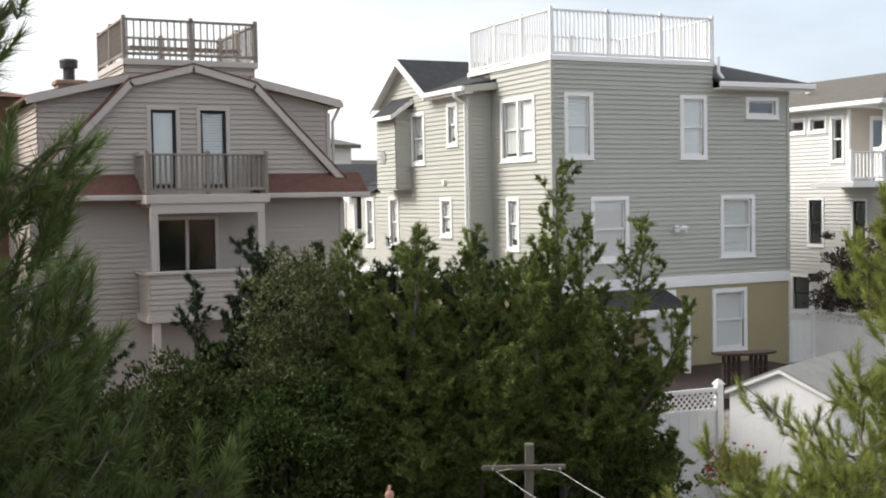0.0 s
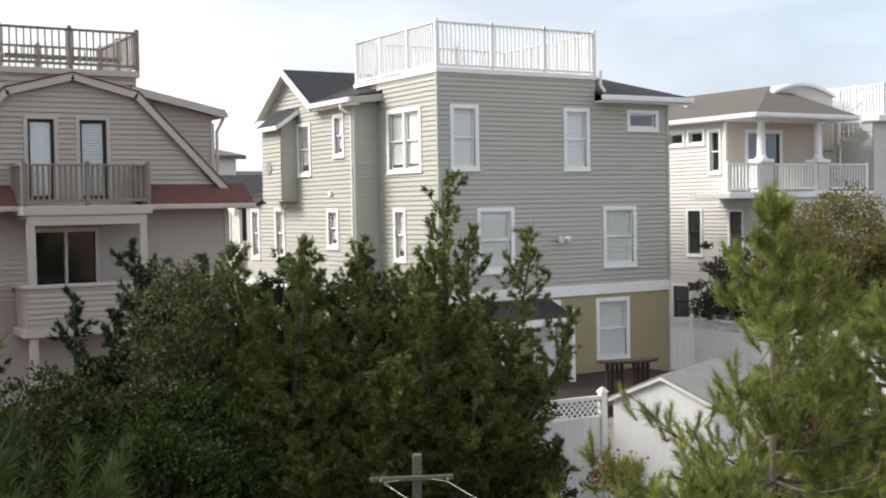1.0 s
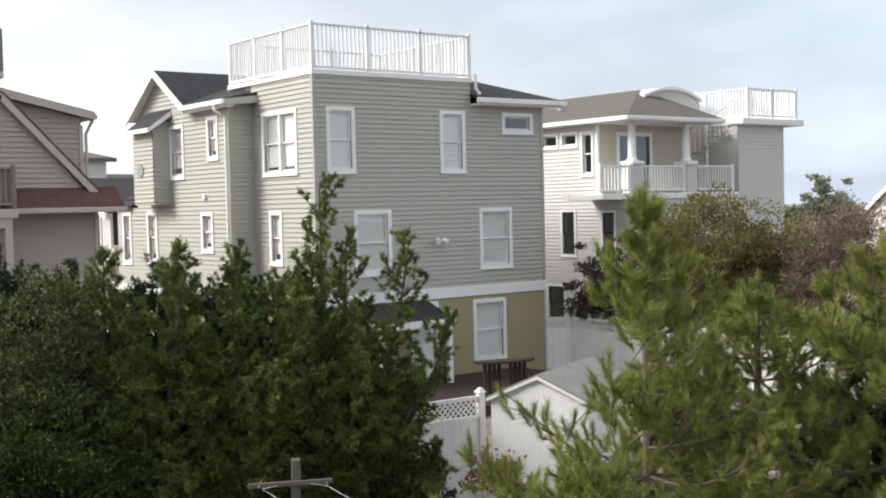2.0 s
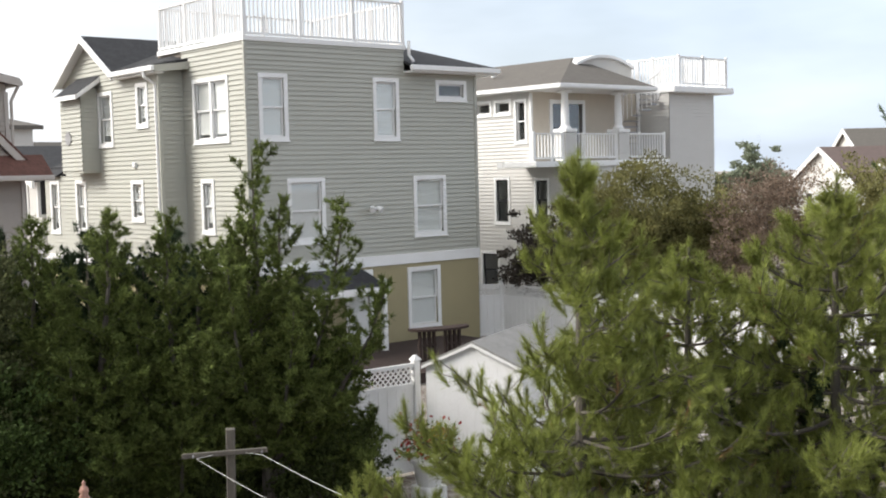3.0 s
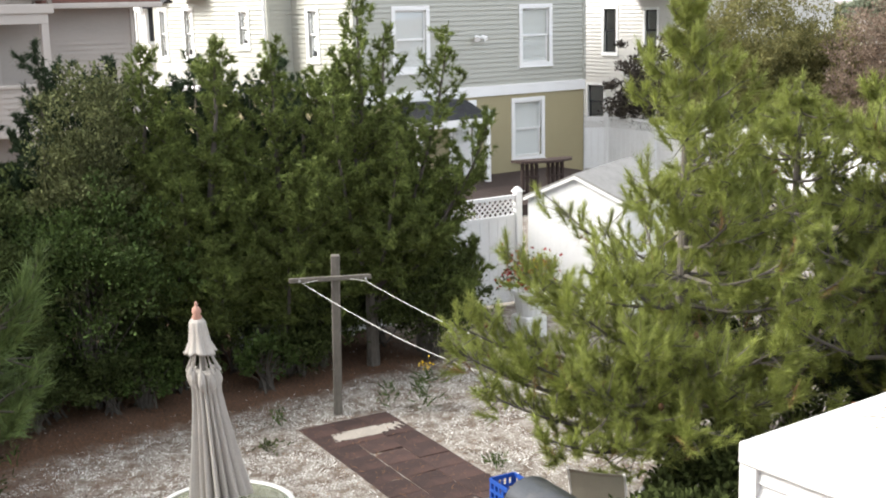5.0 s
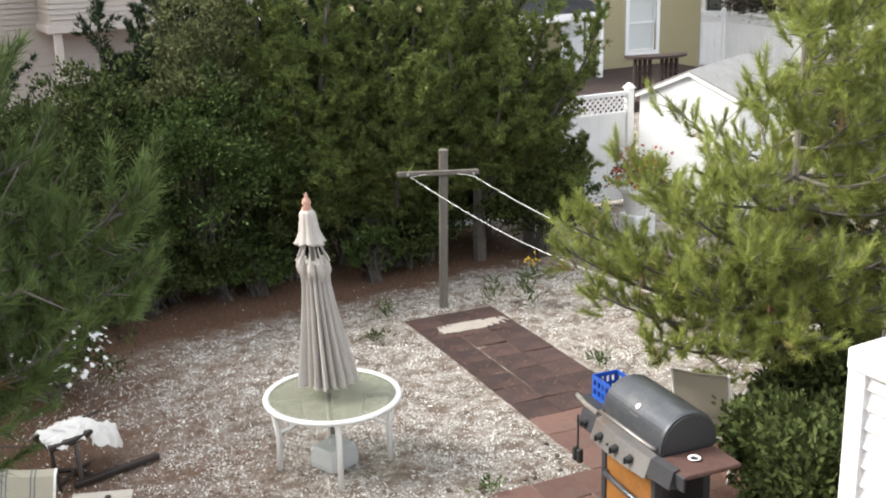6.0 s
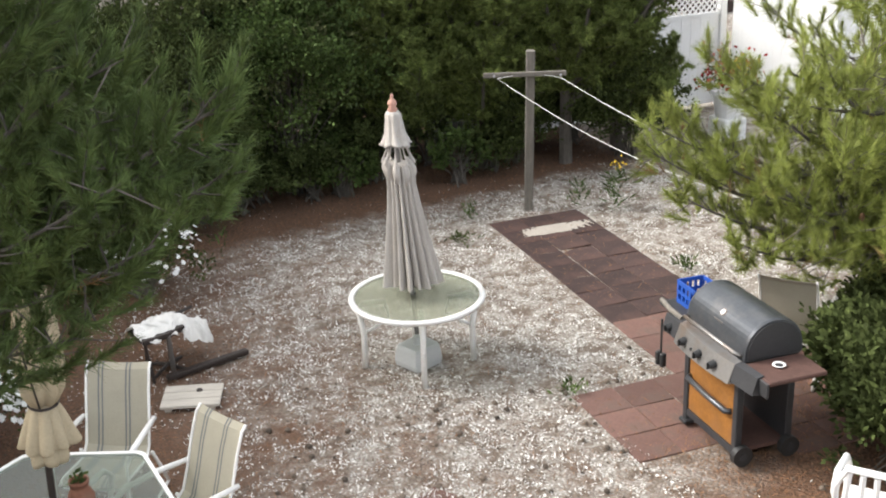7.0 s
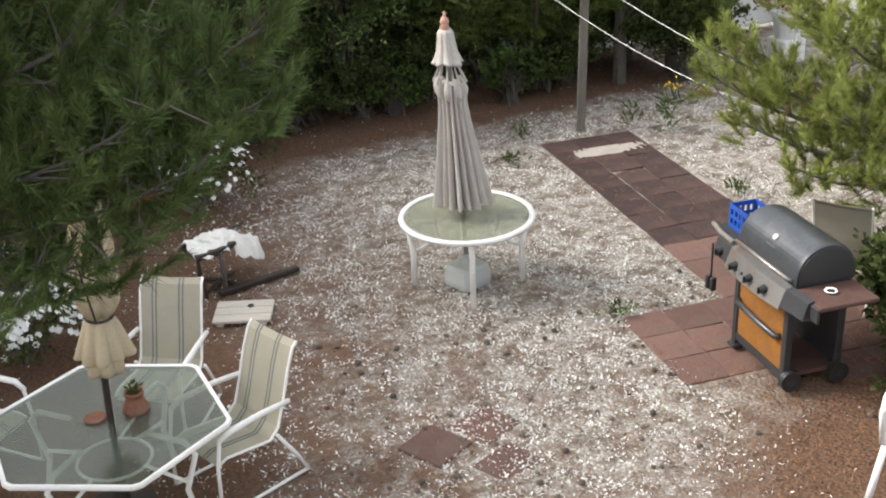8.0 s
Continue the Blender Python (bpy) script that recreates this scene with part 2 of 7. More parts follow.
# ---- houses ----
M_TAN_BRICK = mat("tan_brick", (0.30, 0.22, 0.17), 0.9, vary=0.25, scale=6, fine=25, bump=0.4)
M_CHARCOAL_METAL = mat("dark_flue_metal", (0.06, 0.06, 0.062), 0.6, 0.4, vary=0.2)
def wall_mesh(origin, u, n, outline, openings=(), course=0.13, lip=0.03, depth=0.16, caps=False):
    """A lapped clapboard wall: outline is (z, low u, high u) rows from bottom to top, openings are (u0, u1, z0, z1).
    course 0 gives a smooth wall."""
    s, o, u, n = Shape(), Vector(origin), Vector(u), Vector(n)

    def limits(z):
        for (za, la, ha), (zb, lb, hb) in zip(outline, outline[1:]):
            if z <= zb + 1e-6:
                k = 0 if zb == za else (z - za) / (zb - za)
                return la + (lb - la) * k, ha + (hb - ha) * k
        return outline[-1][1:]

    def quad(a, b, c, d):
        if u.cross(Vector((0, 0, 1))).dot(n) > 0:
            s.quad(a, b, c, d)
        else:
            s.quad(d, c, b, a)

    z0, z1 = outline[0][0], outline[-1][0]
    marks = {z0, z1} | {r[0] for r in outline} | {q for a in openings for q in a[2:] if z0 < q < z1}
    back = sorted(marks)
    if course:
        k = 0
        while z0 + k * course < z1:
            marks.add(z0 + k * course)
            k += 1
    marks = sorted(marks)
    marks = [a for a, b in zip(marks, marks[1:]) if b - a > 0.004] + [marks[-1]]

    def spans(za, zb):
        zm = (za + zb) / 2
        cuts = sorted((a, b) for a, b, c, d in openings if c < zm < d)
        (la, ha), (lb, hb) = limits(za + 1e-4), limits(zb - 1e-4)
        edge = (la, lb)
        for a, b in cuts:
            if a > max(edge):
                yield edge, (a, a)
            edge = (max(b, edge[0]), max(b, edge[1]))
        if max(ha, hb) > min(edge):
            yield edge, (max(ha, edge[0]), max(hb, edge[1]))

    def at(uu, z, out):
        return o + u * uu + n * out + Vector((0, 0, z))

    for za, zb in zip(marks, marks[1:]):
        pa = pb = 0.0
        if course:
            ka = ((za - z0) / course) % 1
            ka = 0 if ka > 0.995 else ka
            kb = min(1.0, ka + (zb - za) / course)
            pa, pb = lip * (1 - ka), lip * (1 - kb)
        pieces = list(spans(za, zb))
        if pieces and caps:
            (a0, a1), (b0, b1) = pieces[0][0], pieces[-1][1]
            quad(at(a0, za, -depth), at(a0, za, pa), at(a1, zb, pb), at(a1, zb, -depth))
            quad(at(b0, za, pa), at(b0, za, -depth), at(b1, zb, -depth), at(b1, zb, pb))
        for (a0, a1), (b0, b1) in pieces:
            quad(at(a0, za, pa), at(b0, za, pa), at(b1, zb, pb), at(a1, zb, pb))
            if course and pa > lip * 0.9:
                quad(at(a0, za, 0.0), at(b0, za, 0.0), at(b0, za, pa), at(a0, za, pa))
    for za, zb in zip(back, back[1:]):
        for (a0, a1), (b0, b1) in spans(za, zb):
            quad(at(b0, za, -depth), at(a0, za, -depth), at(a1, zb, -depth), at(b1, zb, -depth))
    for a, b, c, d in openings:
        for p, q in (((a, c), (a, d)), ((a, d), (b, d)), ((b, d), (b, c)), ((b, c), (a, c))):
            quad(at(*p, 0.002), at(*q, 0.002), at(*q, -depth), at(*p, -depth))
    return s.weld()


def frame_bar(s, m, u0, u1, z0, z1, n0, n1, bevel=0.0):
    s.box(u0, u1, n0, n1, z0, z1, m, bevel)


def basis(origin, u, n):
    """Maps (along the wall, out of the wall, up) to the world."""
    u, n = Vector(u), Vector(n)
    return Matrix(((u.x, n.x, 0, origin[0]), (u.y, n.y, 0, origin[1]), (0, 0, 1, origin[2]), (0, 0, 0, 1)))


def window(house, origin, u, n, u0, u1, z0, z1, trim=0.11, split=True, blind=1.0, sill=0.03, halves=1, material=None, dark_sash=False):
    """A cased sash window in the opening (u0, u1, z0, z1): casing, sashes, panes and a shade behind the glass."""
    m, material = basis(origin, u, n), material or M_WHITE
    s, t = Shape(), trim
    frame_bar(s, m, u0 - t, u0, z0 - t, z1 + t, -0.02, 0.045)
    frame_bar(s, m, u1, u1 + t, z0 - t, z1 + t, -0.02, 0.045)
    frame_bar(s, m, u0, u1, z1, z1 + t, -0.02, 0.045)
    frame_bar(s, m, u0, u1, z0 - t, z0, -0.02, 0.045)
    frame_bar(s, m, u0 - t - sill, u1 + t + sill, z0 - t - 0.03, z0 - t, -0.02, 0.07)
    w = part("window", s, material, house)
    step = (u1 - u0) / halves
    for h in range(halves):
        a, b = u0 + h * step, u0 + (h + 1) * step
        if h:
            q = Shape()
            frame_bar(q, m, a - 0.05, a + 0.05, z0, z1, -0.05, 0.03)
            part("mullion", q, material, w)
        e = 0.05 if h else 0.0
        f = 0.05 if h < halves - 1 else 0.0
        a, b = a + e, b - f
        zm = (z0 + z1) / 2
        for lo, hi, out in (((z0, zm + 0.02, -0.06), (zm - 0.02, z1, -0.025)) if split else ((z0, z1, -0.04),)):
            q, r = Shape(), 0.045
            frame_bar(q, m, a, a + r, lo, hi, out - 0.03, out)
            frame_bar(q, m, b - r, b, lo, hi, out - 0.03, out)
            frame_bar(q, m, a + r, b - r, lo, lo + r, out - 0.03, out)
            frame_bar(q, m, a + r, b - r, hi - r, hi, out - 0.03, out)
            part("sash", q, M_DARK if dark_sash else material, w)
            g = Shape()
            frame_bar(g, m, a + r, b - r, lo + r, hi - r, out - 0.02, out - 0.014)
            part("pane", g, M_GLASS, w).visible_shadow = False
        if blind > 0:
            q = Shape()
            frame_bar(q, m, a + 0.01, b - 0.01, z1 - (z1 - z0) * blind, z1, -0.098, -0.093)
            part("shade", q, M_BLIND, w)
    return w


def slab(outline, thick):
    """A sheet with thickness: outline of points in one plane."""
    low = [(x, y, z - thick) for x, y, z in outline]
    return Shape().prism(low, outline)


POSTS = set()


def rail(house, a, b, z, height, material, spacing=0.13, post=0.09, posts=3, bar=0.032, name="railing", foot=0.08, label=""):
    """A run of railing from a to b: posts, two rails, upright bars."""
    a, b = Vector((*a, z)), Vector((*b, z))
    d = (b - a).normalized()
    n = Vector((-d.y, d.x, 0))
    m, length = basis(a, d, n), (b - a).length
    s = Shape()
    frame_bar(s, m, post / 2, length - post / 2, height - 0.05, height, -0.045, 0.045, 0.008)
    top = part(name, s, material, house, label)
    s = Shape()
    frame_bar(s, m, post / 2, length - post / 2, foot, foot + 0.06, -0.025, 0.025)
    part("bottom_rail", s, material, top)
    for i in range(posts):
        u = length * i / (posts - 1)
        spot = tuple(round(q, 1) for q in a + d * u)
        if spot in POSTS:
            continue
        POSTS.add(spot)
        s = Shape()
        frame_bar(s, m, u - post / 2, u + post / 2, 0, height + 0.06, -post / 2, post / 2, 0.01)
        part("post", s, material, top)
    count = int(length / spacing)
    shared = Shape().box(-bar / 2, bar / 2, -bar / 2, bar / 2, foot + 0.06, height - 0.05).mesh("baluster", material)
    turn = math.degrees(math.atan2(d.y, d.x))
    for i in range(count):
        ob = new("baluster", shared)
        ob.parent = top
        p = a + d * (length * (i + 0.5) / count)
        ob.matrix_local = pose(*p, 0, 0, turn)
    return top


def corner_board(house, x, y, z0, z1, material, w=0.09):
    part("corner_board", Shape().box(x - w / 2, x + w / 2, y - w / 2, y + w / 2, z0, z1), material, house)


LEFT, FRONT = (-1, 0, 0), (0, -1, 0)


def holes(rows):
    return [r[:4] for r in rows]


def grey_house():
    """Three storeys, lapped siding over a stucco ground storey, with a railed roof deck."""
    h = thing("house", "three-storey sage grey sided house with olive ground storey and white trim", "house", (20, 30, 0))
    h.matrix_world = Matrix()
    x0, x1, y0, yb = 16.11, 24.0, 26.33, 38.0
    xm, ym = 15.37, 29.58
    # front
    front = [(0.47, 1.14, 6.06, 7.58), (4.18, 4.87, 6.06, 7.58), (6.46, 7.43, 7.2, 7.58),
             (1.26, 2.24, 3.32, 4.85), (5.54, 6.54, 3.31, 4.83)]
    part("wall", wall_mesh((x0, y0, 0), (1, 0, 0), FRONT, [(2.72, 0, x1 - x0), (7.9, 0, x1 - x0)], holes(front)), M_GREY, h)
    part("wall", wall_mesh((x0, y0, 0), (1, 0, 0), FRONT, [(7.9, 0, 5.2), (8.5, 0, 5.2)]), M_GREY, h)
    for k, w in enumerate(front):
        window(h, (x0, y0, 0), (1, 0, 0), FRONT, *w, split=k != 2, blind=0 if k == 2 else 1.0)
    low = [(5.24, 6.24, 0.65, 2.22), (3.05, 3.75, 0.25, 2.25)]
    part("stucco_wall", wall_mesh((x0, y0, 0), (1, 0, 0), FRONT, [(0, 0, x1 - x0), (2.5, 0, x1 - x0)], low, 0), M_OLIVE, h)
    window(h, (x0, y0, 0), (1, 0, 0), FRONT, *low[0])
    # ground door with its glazed upper half
    m = basis((x0, y0, 0), (1, 0, 0), FRONT)
    s = Shape()
    for a, b, c, d in ((2.93, 3.05, 0.25, 2.37), (3.75, 3.87, 0.25, 2.37), (3.05, 3.75, 2.25, 2.37)):
        frame_bar(s, m, a, b, c, d, -0.02, 0.05)
    door = part("door", s, M_WHITE, h)
    s = Shape()
    frame_bar(s, m, 3.06, 3.74, 0.26, 2.24, -0.08, -0.04)
    part("leaf", s, M_WHITE, door)
    s = Shape()
    frame_bar(s, m, 3.18, 3.62, 1.2, 2.05, -0.04, -0.03)
    part("pane", s, M_GLASS, door)
    part("band", Shape().box(x0 - 0.04, x1 + 0.04, y0 - 0.05, y0 + 0.05, 2.44, 2.73, None, 0.01), M_WHITE, h)
    part("band", Shape().box(x0 - 0.05, x0 + 0.05, y0 + 0.05, ym, 2.44, 2.73, None, 0.01), M_WHITE, h)
    part("band", Shape().box(xm - 0.05, xm + 0.05, ym, yb, 2.44, 2.73, None, 0.01), M_WHITE, h)
    # side walls, facing the sun
    side = [(0.92, 2.58, 6.06, 7.58), (1.82, 2.3, 3.62, 4.88)]
    part("wall", wall_mesh((x0, y0, 0), (0, 1, 0), LEFT, [(2.72, 0, ym - y0), (8.5, 0, ym - y0)], side), M_GREY, h)
    window(h, (x0, y0, 0), (0, 1, 0), LEFT, *side[0], halves=2, blind=0.92)
    window(h, (x0, y0, 0), (0, 1, 0), LEFT, *side[1], blind=0.85)
    part("stucco_wall", wall_mesh((x0, y0, 0), (0, 1, 0), LEFT, [(0, 0, ym - y0), (2.5, 0, ym - y0)], (), 0), M_OLIVE, h)
    part("wall", wall_mesh((xm, ym, 0), (1, 0, 0), FRONT, [(2.72, 0, x0 - xm), (8.1, 0, x0 - xm)]), M_GREY, h)
    part("stucco_wall", wall_mesh((xm, ym, 0), (1, 0, 0), FRONT, [(0, 0, x0 - xm), (2.5, 0, x0 - xm)], (), 0), M_OLIVE, h)
    far = [(2.93, 3.68, 6.12, 7.5), (0.72, 1.2, 6.58, 7.6), (1.18, 1.72, 3.96, 4.9), (4.95, 5.5, 3.55, 4.95), (6.95, 7.45, 3.5, 4.95)]
    part("wall", wall_mesh((xm, ym, 0), (0, 1, 0), LEFT, [(2.72, 0, 7.9), (5.2, 0, 7.9), (5.201, 0, 6.3), (8.0, 0, 6.25)], far), M_GREY, h)
    for w in far:
        window(h, (xm, ym, 0), (0, 1, 0), LEFT, *w, blind=0.85)
    part("gable_wall", wall_mesh((xm, ym, 0), (0, 1, 0), LEFT, [(8.0, 2.3, 6.2), (9.2, 4.2, 4.28)]), M_GREY, h)
    part("stucco_wall", wall_mesh((xm, ym, 0), (0, 1, 0), LEFT, [(0, 0, 8.4), (2.5, 0, 8.4)], (), 0), M_OLIVE, h)
    # the walls away from view
    part("back_wall", Shape().box(17.5, x1, yb - 0.2, yb, 0, 8.0).box(xm, 17.5, 37.4, 37.6, 0, 5.2), M_GREY, h)
    part("side_wall", wall_mesh((x1, yb, 0), (0, -1, 0), (1, 0, 0), [(0, 0, yb - y0), (7.9, 0, yb - y0)]), M_GREY, h)
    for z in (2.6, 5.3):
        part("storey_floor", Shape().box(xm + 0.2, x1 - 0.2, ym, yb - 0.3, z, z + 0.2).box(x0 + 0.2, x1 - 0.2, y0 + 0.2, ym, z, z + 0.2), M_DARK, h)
    part("deck_floor", Shape().box(x0 + 0.02, 21.3, y0 + 0.02, 31.0, 8.38, 8.5), M_WEATHERED, h)
    part("deck_wall", wall_mesh((21.31, 31.0, 0), (0, -1, 0), (1, 0, 0), [(7.9, 0, 4.67), (8.5, 0, 4.67)]), M_GREY, h)
    part("deck_wall", wall_mesh((21.31, 31.0, 0), (-1, 0, 0), (0, 1, 0), [(7.9, 0, 5.2), (8.5, 0, 5.2)]), M_GREY, h)
    # bay on the upper storey
    bx, by0, by1 = 14.83, 33.4, 34.85
    part("bay", wall_mesh((bx, by0, 0), (1, 0, 0), FRONT, [(5.34, 0, xm - bx), (7.55, 0, xm - bx), (7.75, 0.3, xm - bx)]), M_GREY, h)
    part("bay", wall_mesh((bx, by0, 0), (0, 1, 0), LEFT, [(5.34, 0, by1 - by0), (7.55, 0, by1 - by0)]), M_GREY, h)
    part("bay_floor", Shape().box(bx, xm, by0, by1, 5.26, 5.34), M_GREY, h)
    part("bay_roof", slab([(bx - 0.2, by0 - 0.2, 7.56), (xm, by0 - 0.2, 8.12), (xm, by1, 8.12), (bx - 0.2, by1, 7.56)], 0.06), M_SHINGLE_BLACK, h)
    s = Shape()
    s.prism([(bx - 0.22, by0 - 0.23, 7.42), (bx - 0.22, by0 - 0.23, 7.54), (xm, by0 - 0.23, 8.09), (xm, by0 - 0.23, 7.93)],
            [(bx - 0.22, by0 - 0.2, 7.42), (bx - 0.22, by0 - 0.2, 7.54), (xm, by0 - 0.2, 8.09), (xm, by0 - 0.2, 7.93)])
    s.box(bx - 0.26, bx - 0.2, by0 - 0.23, by1, 7.41, 7.54)
    part("fascia", s, M_WHITE, h)
    # roofs
    ex = xm - 0.3
    part("roof", slab([(ex, 29.25, 8.1), (ex, 31.98, 8.1), (18.0, 33.82, 9.3), (21.0, 33.82, 9.3), (21.0, 31.1, 9.0), (17.3, 31.1, 9.0), (17.2, 29.25, 8.52)], 0.08), M_SHINGLE_BLACK, h)
    part("roof", slab([(ex, 31.86, 8.06), (21.0, 31.86, 8.06), (21.0, 33.82, 9.32), (ex, 33.82, 9.32)], 0.08), M_SHINGLE_BLACK, h)
    part("roof", slab([(ex, 33.82, 9.32), (21.0, 33.82, 9.32), (21.0, 35.9, 7.98), (ex, 35.9, 7.98)], 0.08), M_SHINGLE_BLACK, h)
    part("roof", slab([(17.5, 36.3, 8.05), (24.4, 36.3, 8.05), (24.4, 38.3, 8.05), (17.5, 38.3, 8.05)], 0.08), M_SHINGLE_BLACK, h)
    part("storey_roof", Shape().prism([(xm - 0.2, 36.3, 5.2), (17.6, 36.3, 5.2), (17.6, 38.1, 5.2), (xm - 0.2, 38.1, 5.2)], [(xm + 0.5, 36.3, 5.6), (17.6, 36.3, 5.6), (17.6, 37.6, 5.6), (xm + 0.5, 37.6, 5.6)]), M_SHINGLE_BLACK, h)
    for ya, za in ((31.86, 8.06), (35.9, 7.98)):
        q = [(ex, ya, za - 0.085), (xm, ya, za - 0.085), (xm, 33.82, 9.235), (ex, 33.82, 9.235)]
        part("soffit", slab(q if ya < 34 else q[::-1], 0.012), M_WHITE, h)
    for ya, yc, side_name in ((31.76, 33.82, "rake"), (35.95, 33.82, "rake")):
        s = Shape()
        za = 8.0 if ya < 34 else 7.95
        s.prism([(ex - 0.03, ya, za - 0.16), (ex - 0.03, ya, za + 0.05), (ex - 0.03, yc, 9.34), (ex - 0.03, yc, 9.12)],
                [(ex + 0.02, ya, za - 0.16), (ex + 0.02, ya, za + 0.05), (ex + 0.02, yc, 9.34), (ex + 0.02, yc, 9.12)])
        part(side_name, s, M_WHITE, h)
    part("gutter", Shape().box(ex - 0.1, ex + 0.01, 29.2, 31.86, 7.93, 8.07, None, 0.02), M_WHITE, h)
    part("soffit", Shape().box(ex, xm, 29.25, 31.9, 7.88, 7.92), M_WHITE, h)
    part("fascia", Shape().prism([(ex, 29.2, 7.9), (x0 + 0.1, 29.2, 8.02), (x0 + 0.1, 29.2, 8.22), (ex, 29.2, 8.08)],
                                 [(ex, 29.25, 7.9), (x0 + 0.1, 29.25, 8.02), (x0 + 0.1, 29.25, 8.22), (ex, 29.25, 8.08)]), M_GREY, h)
    pts = [(ex - 0.05, 29.75, 7.95), (ex - 0.05, 29.72, 7.8), (xm - 0.06, 29.66, 7.6), (xm - 0.06, 29.66, 0.2)]
    part("downspout", Shape().tube(pts, 0.045, 6), M_WHITE, h)
    part("vent_pipe", Shape().tube([(17.9, 32.9, 8.3), (17.9, 32.9, 9.35)], 0.05, 10), M_METAL, h)
    part("roof_vent", Shape().box(17.5, 18.1, 32.5, 32.8, 8.55, 8.68, None, 0.03), M_WHITE, h)
    # low hip roof at the east end
    c = (24.58, 25.93, 8.07)
    part("roof", Shape().prism([(21.3, 25.93, 7.99), c[:2] + (7.99,), (22.6, 27.91, 8.70), (21.3, 27.91, 8.70)],
                               [(21.3, 25.93, 8.07), c, (22.6, 27.91, 8.78), (21.3, 27.91, 8.78)]), M_SHINGLE_BLACK, h)
    part("roof", slab([c, (24.58, 36.5, 8.07), (22.6, 36.5, 8.78), (22.6, 27.91, 8.78)], 0.08), M_SHINGLE_BLACK, h)
    part("roof", slab([(22.6, 27.91, 8.78), (22.6, 36.5, 8.78), (21.3, 36.5, 8.4), (21.3, 27.91, 8.4)], 0.08), M_SHINGLE_BLACK, h)
    part("gutter", Shape().box(21.22, 24.64, 25.82, 25.94, 7.9, 8.05, None, 0.02), M_WHITE, h)
    part("gutter", Shape().box(24.56, 24.68, 25.94, 36.5, 7.9, 8.05, None, 0.02), M_WHITE, h)
    part("soffit", Shape().box(21.3, 24.6, 25.93, 26.33, 7.86, 7.9).box(24.0, 24.6, 26.33, 36.4, 7.86, 7.9), M_WHITE, h)
    part("downspout", Shape().tube([(21.42, 26.2, 8.75), (21.42, 26.2, 8.35), (21.5, 26.1, 8.15)], 0.045, 6), M_WHITE, h)
    part("deck_trim", Shape().box(x0 - 0.06, 21.36, y0 - 0.06, y0 + 0.02, 8.5, 8.62).box(x0 - 0.06, x0 + 0.02, y0 + 0.02, 30.9, 8.5, 8.62), M_WHITE, h)
    rail(h, (x0, y0), (21.3, y0), 8.58, 1.24, M_WHITE, 0.125, posts=4)
    rail(h, (x0, 30.8), (x0, y0), 8.58, 1.24, M_WHITE, 0.125, posts=4)
    rail(h, (21.3, y0), (21.3, 30.8), 8.58, 1.24, M_WHITE, 0.125, posts=4)
    rail(h, (21.3, 30.8), (x0, 30.8), 8.58, 1.24, M_WHITE, 0.125, posts=4)
    for x, y, z0, z1 in ((x0, y0, 2.73, 8.5), (x1, y0, 2.73, 7.9), (xm, ym, 2.73, 7.9)):
        corner_board(h, x, y, z0, z1, M_GREY)
    # small hip roof over the ground door
    part("porch_roof", Shape().prism([(17.2, 25.1, 2.0), (19.6, 25.1, 2.0), (19.6, 26.3, 2.0), (17.2, 26.3, 2.0)],
                                     [(17.6, 25.7, 2.45), (19.2, 25.7, 2.45), (19.2, 26.3, 2.45), (17.6, 26.3, 2.45)]), M_SHINGLE_BLACK, h)
    part("porch_fascia", Shape().box(17.18, 19.62, 25.06, 26.3, 1.82, 2.0), M_WHITE, h)
    for x in (17.3, 19.5):
        part("porch_post", Shape().box(x - 0.07, x + 0.07, 25.13, 25.27, 0, 1.82, None, 0.01), M_WHITE, h)
    # twin flood lamp and side vents
    for x, z in ((20.04, 4.05), (20.15, 2.02)):
        lamp = part("flood_lamp", Shape().lathe([(0.07, 0), (0.07, 0.04)], 10, (x, y0 - 0.06, z)), M_WHITE, h)
        for dx in (-0.1, 0.1):
            part("lamp_head", Shape().tube([(x + dx * 0.3, y0 - 0.08, z), (x + dx, y0 - 0.16, z + 0.03), (x + dx * 1.6, y0 - 0.26, z - 0.03)], [0.03, 0.07, 0.085], 10), M_WHITE, lamp)
    part("wall_vent", Shape().box(xm - 0.1, xm, 31.0, 31.16, 5.36, 5.52, None, 0.02), M_WHITE, h)
    part("wall_dial", Shape().tube([(bx - 0.05, 34.3, 6.3), (bx, 34.3, 6.3)], 0.2, 16), M_METAL, h)
    return h


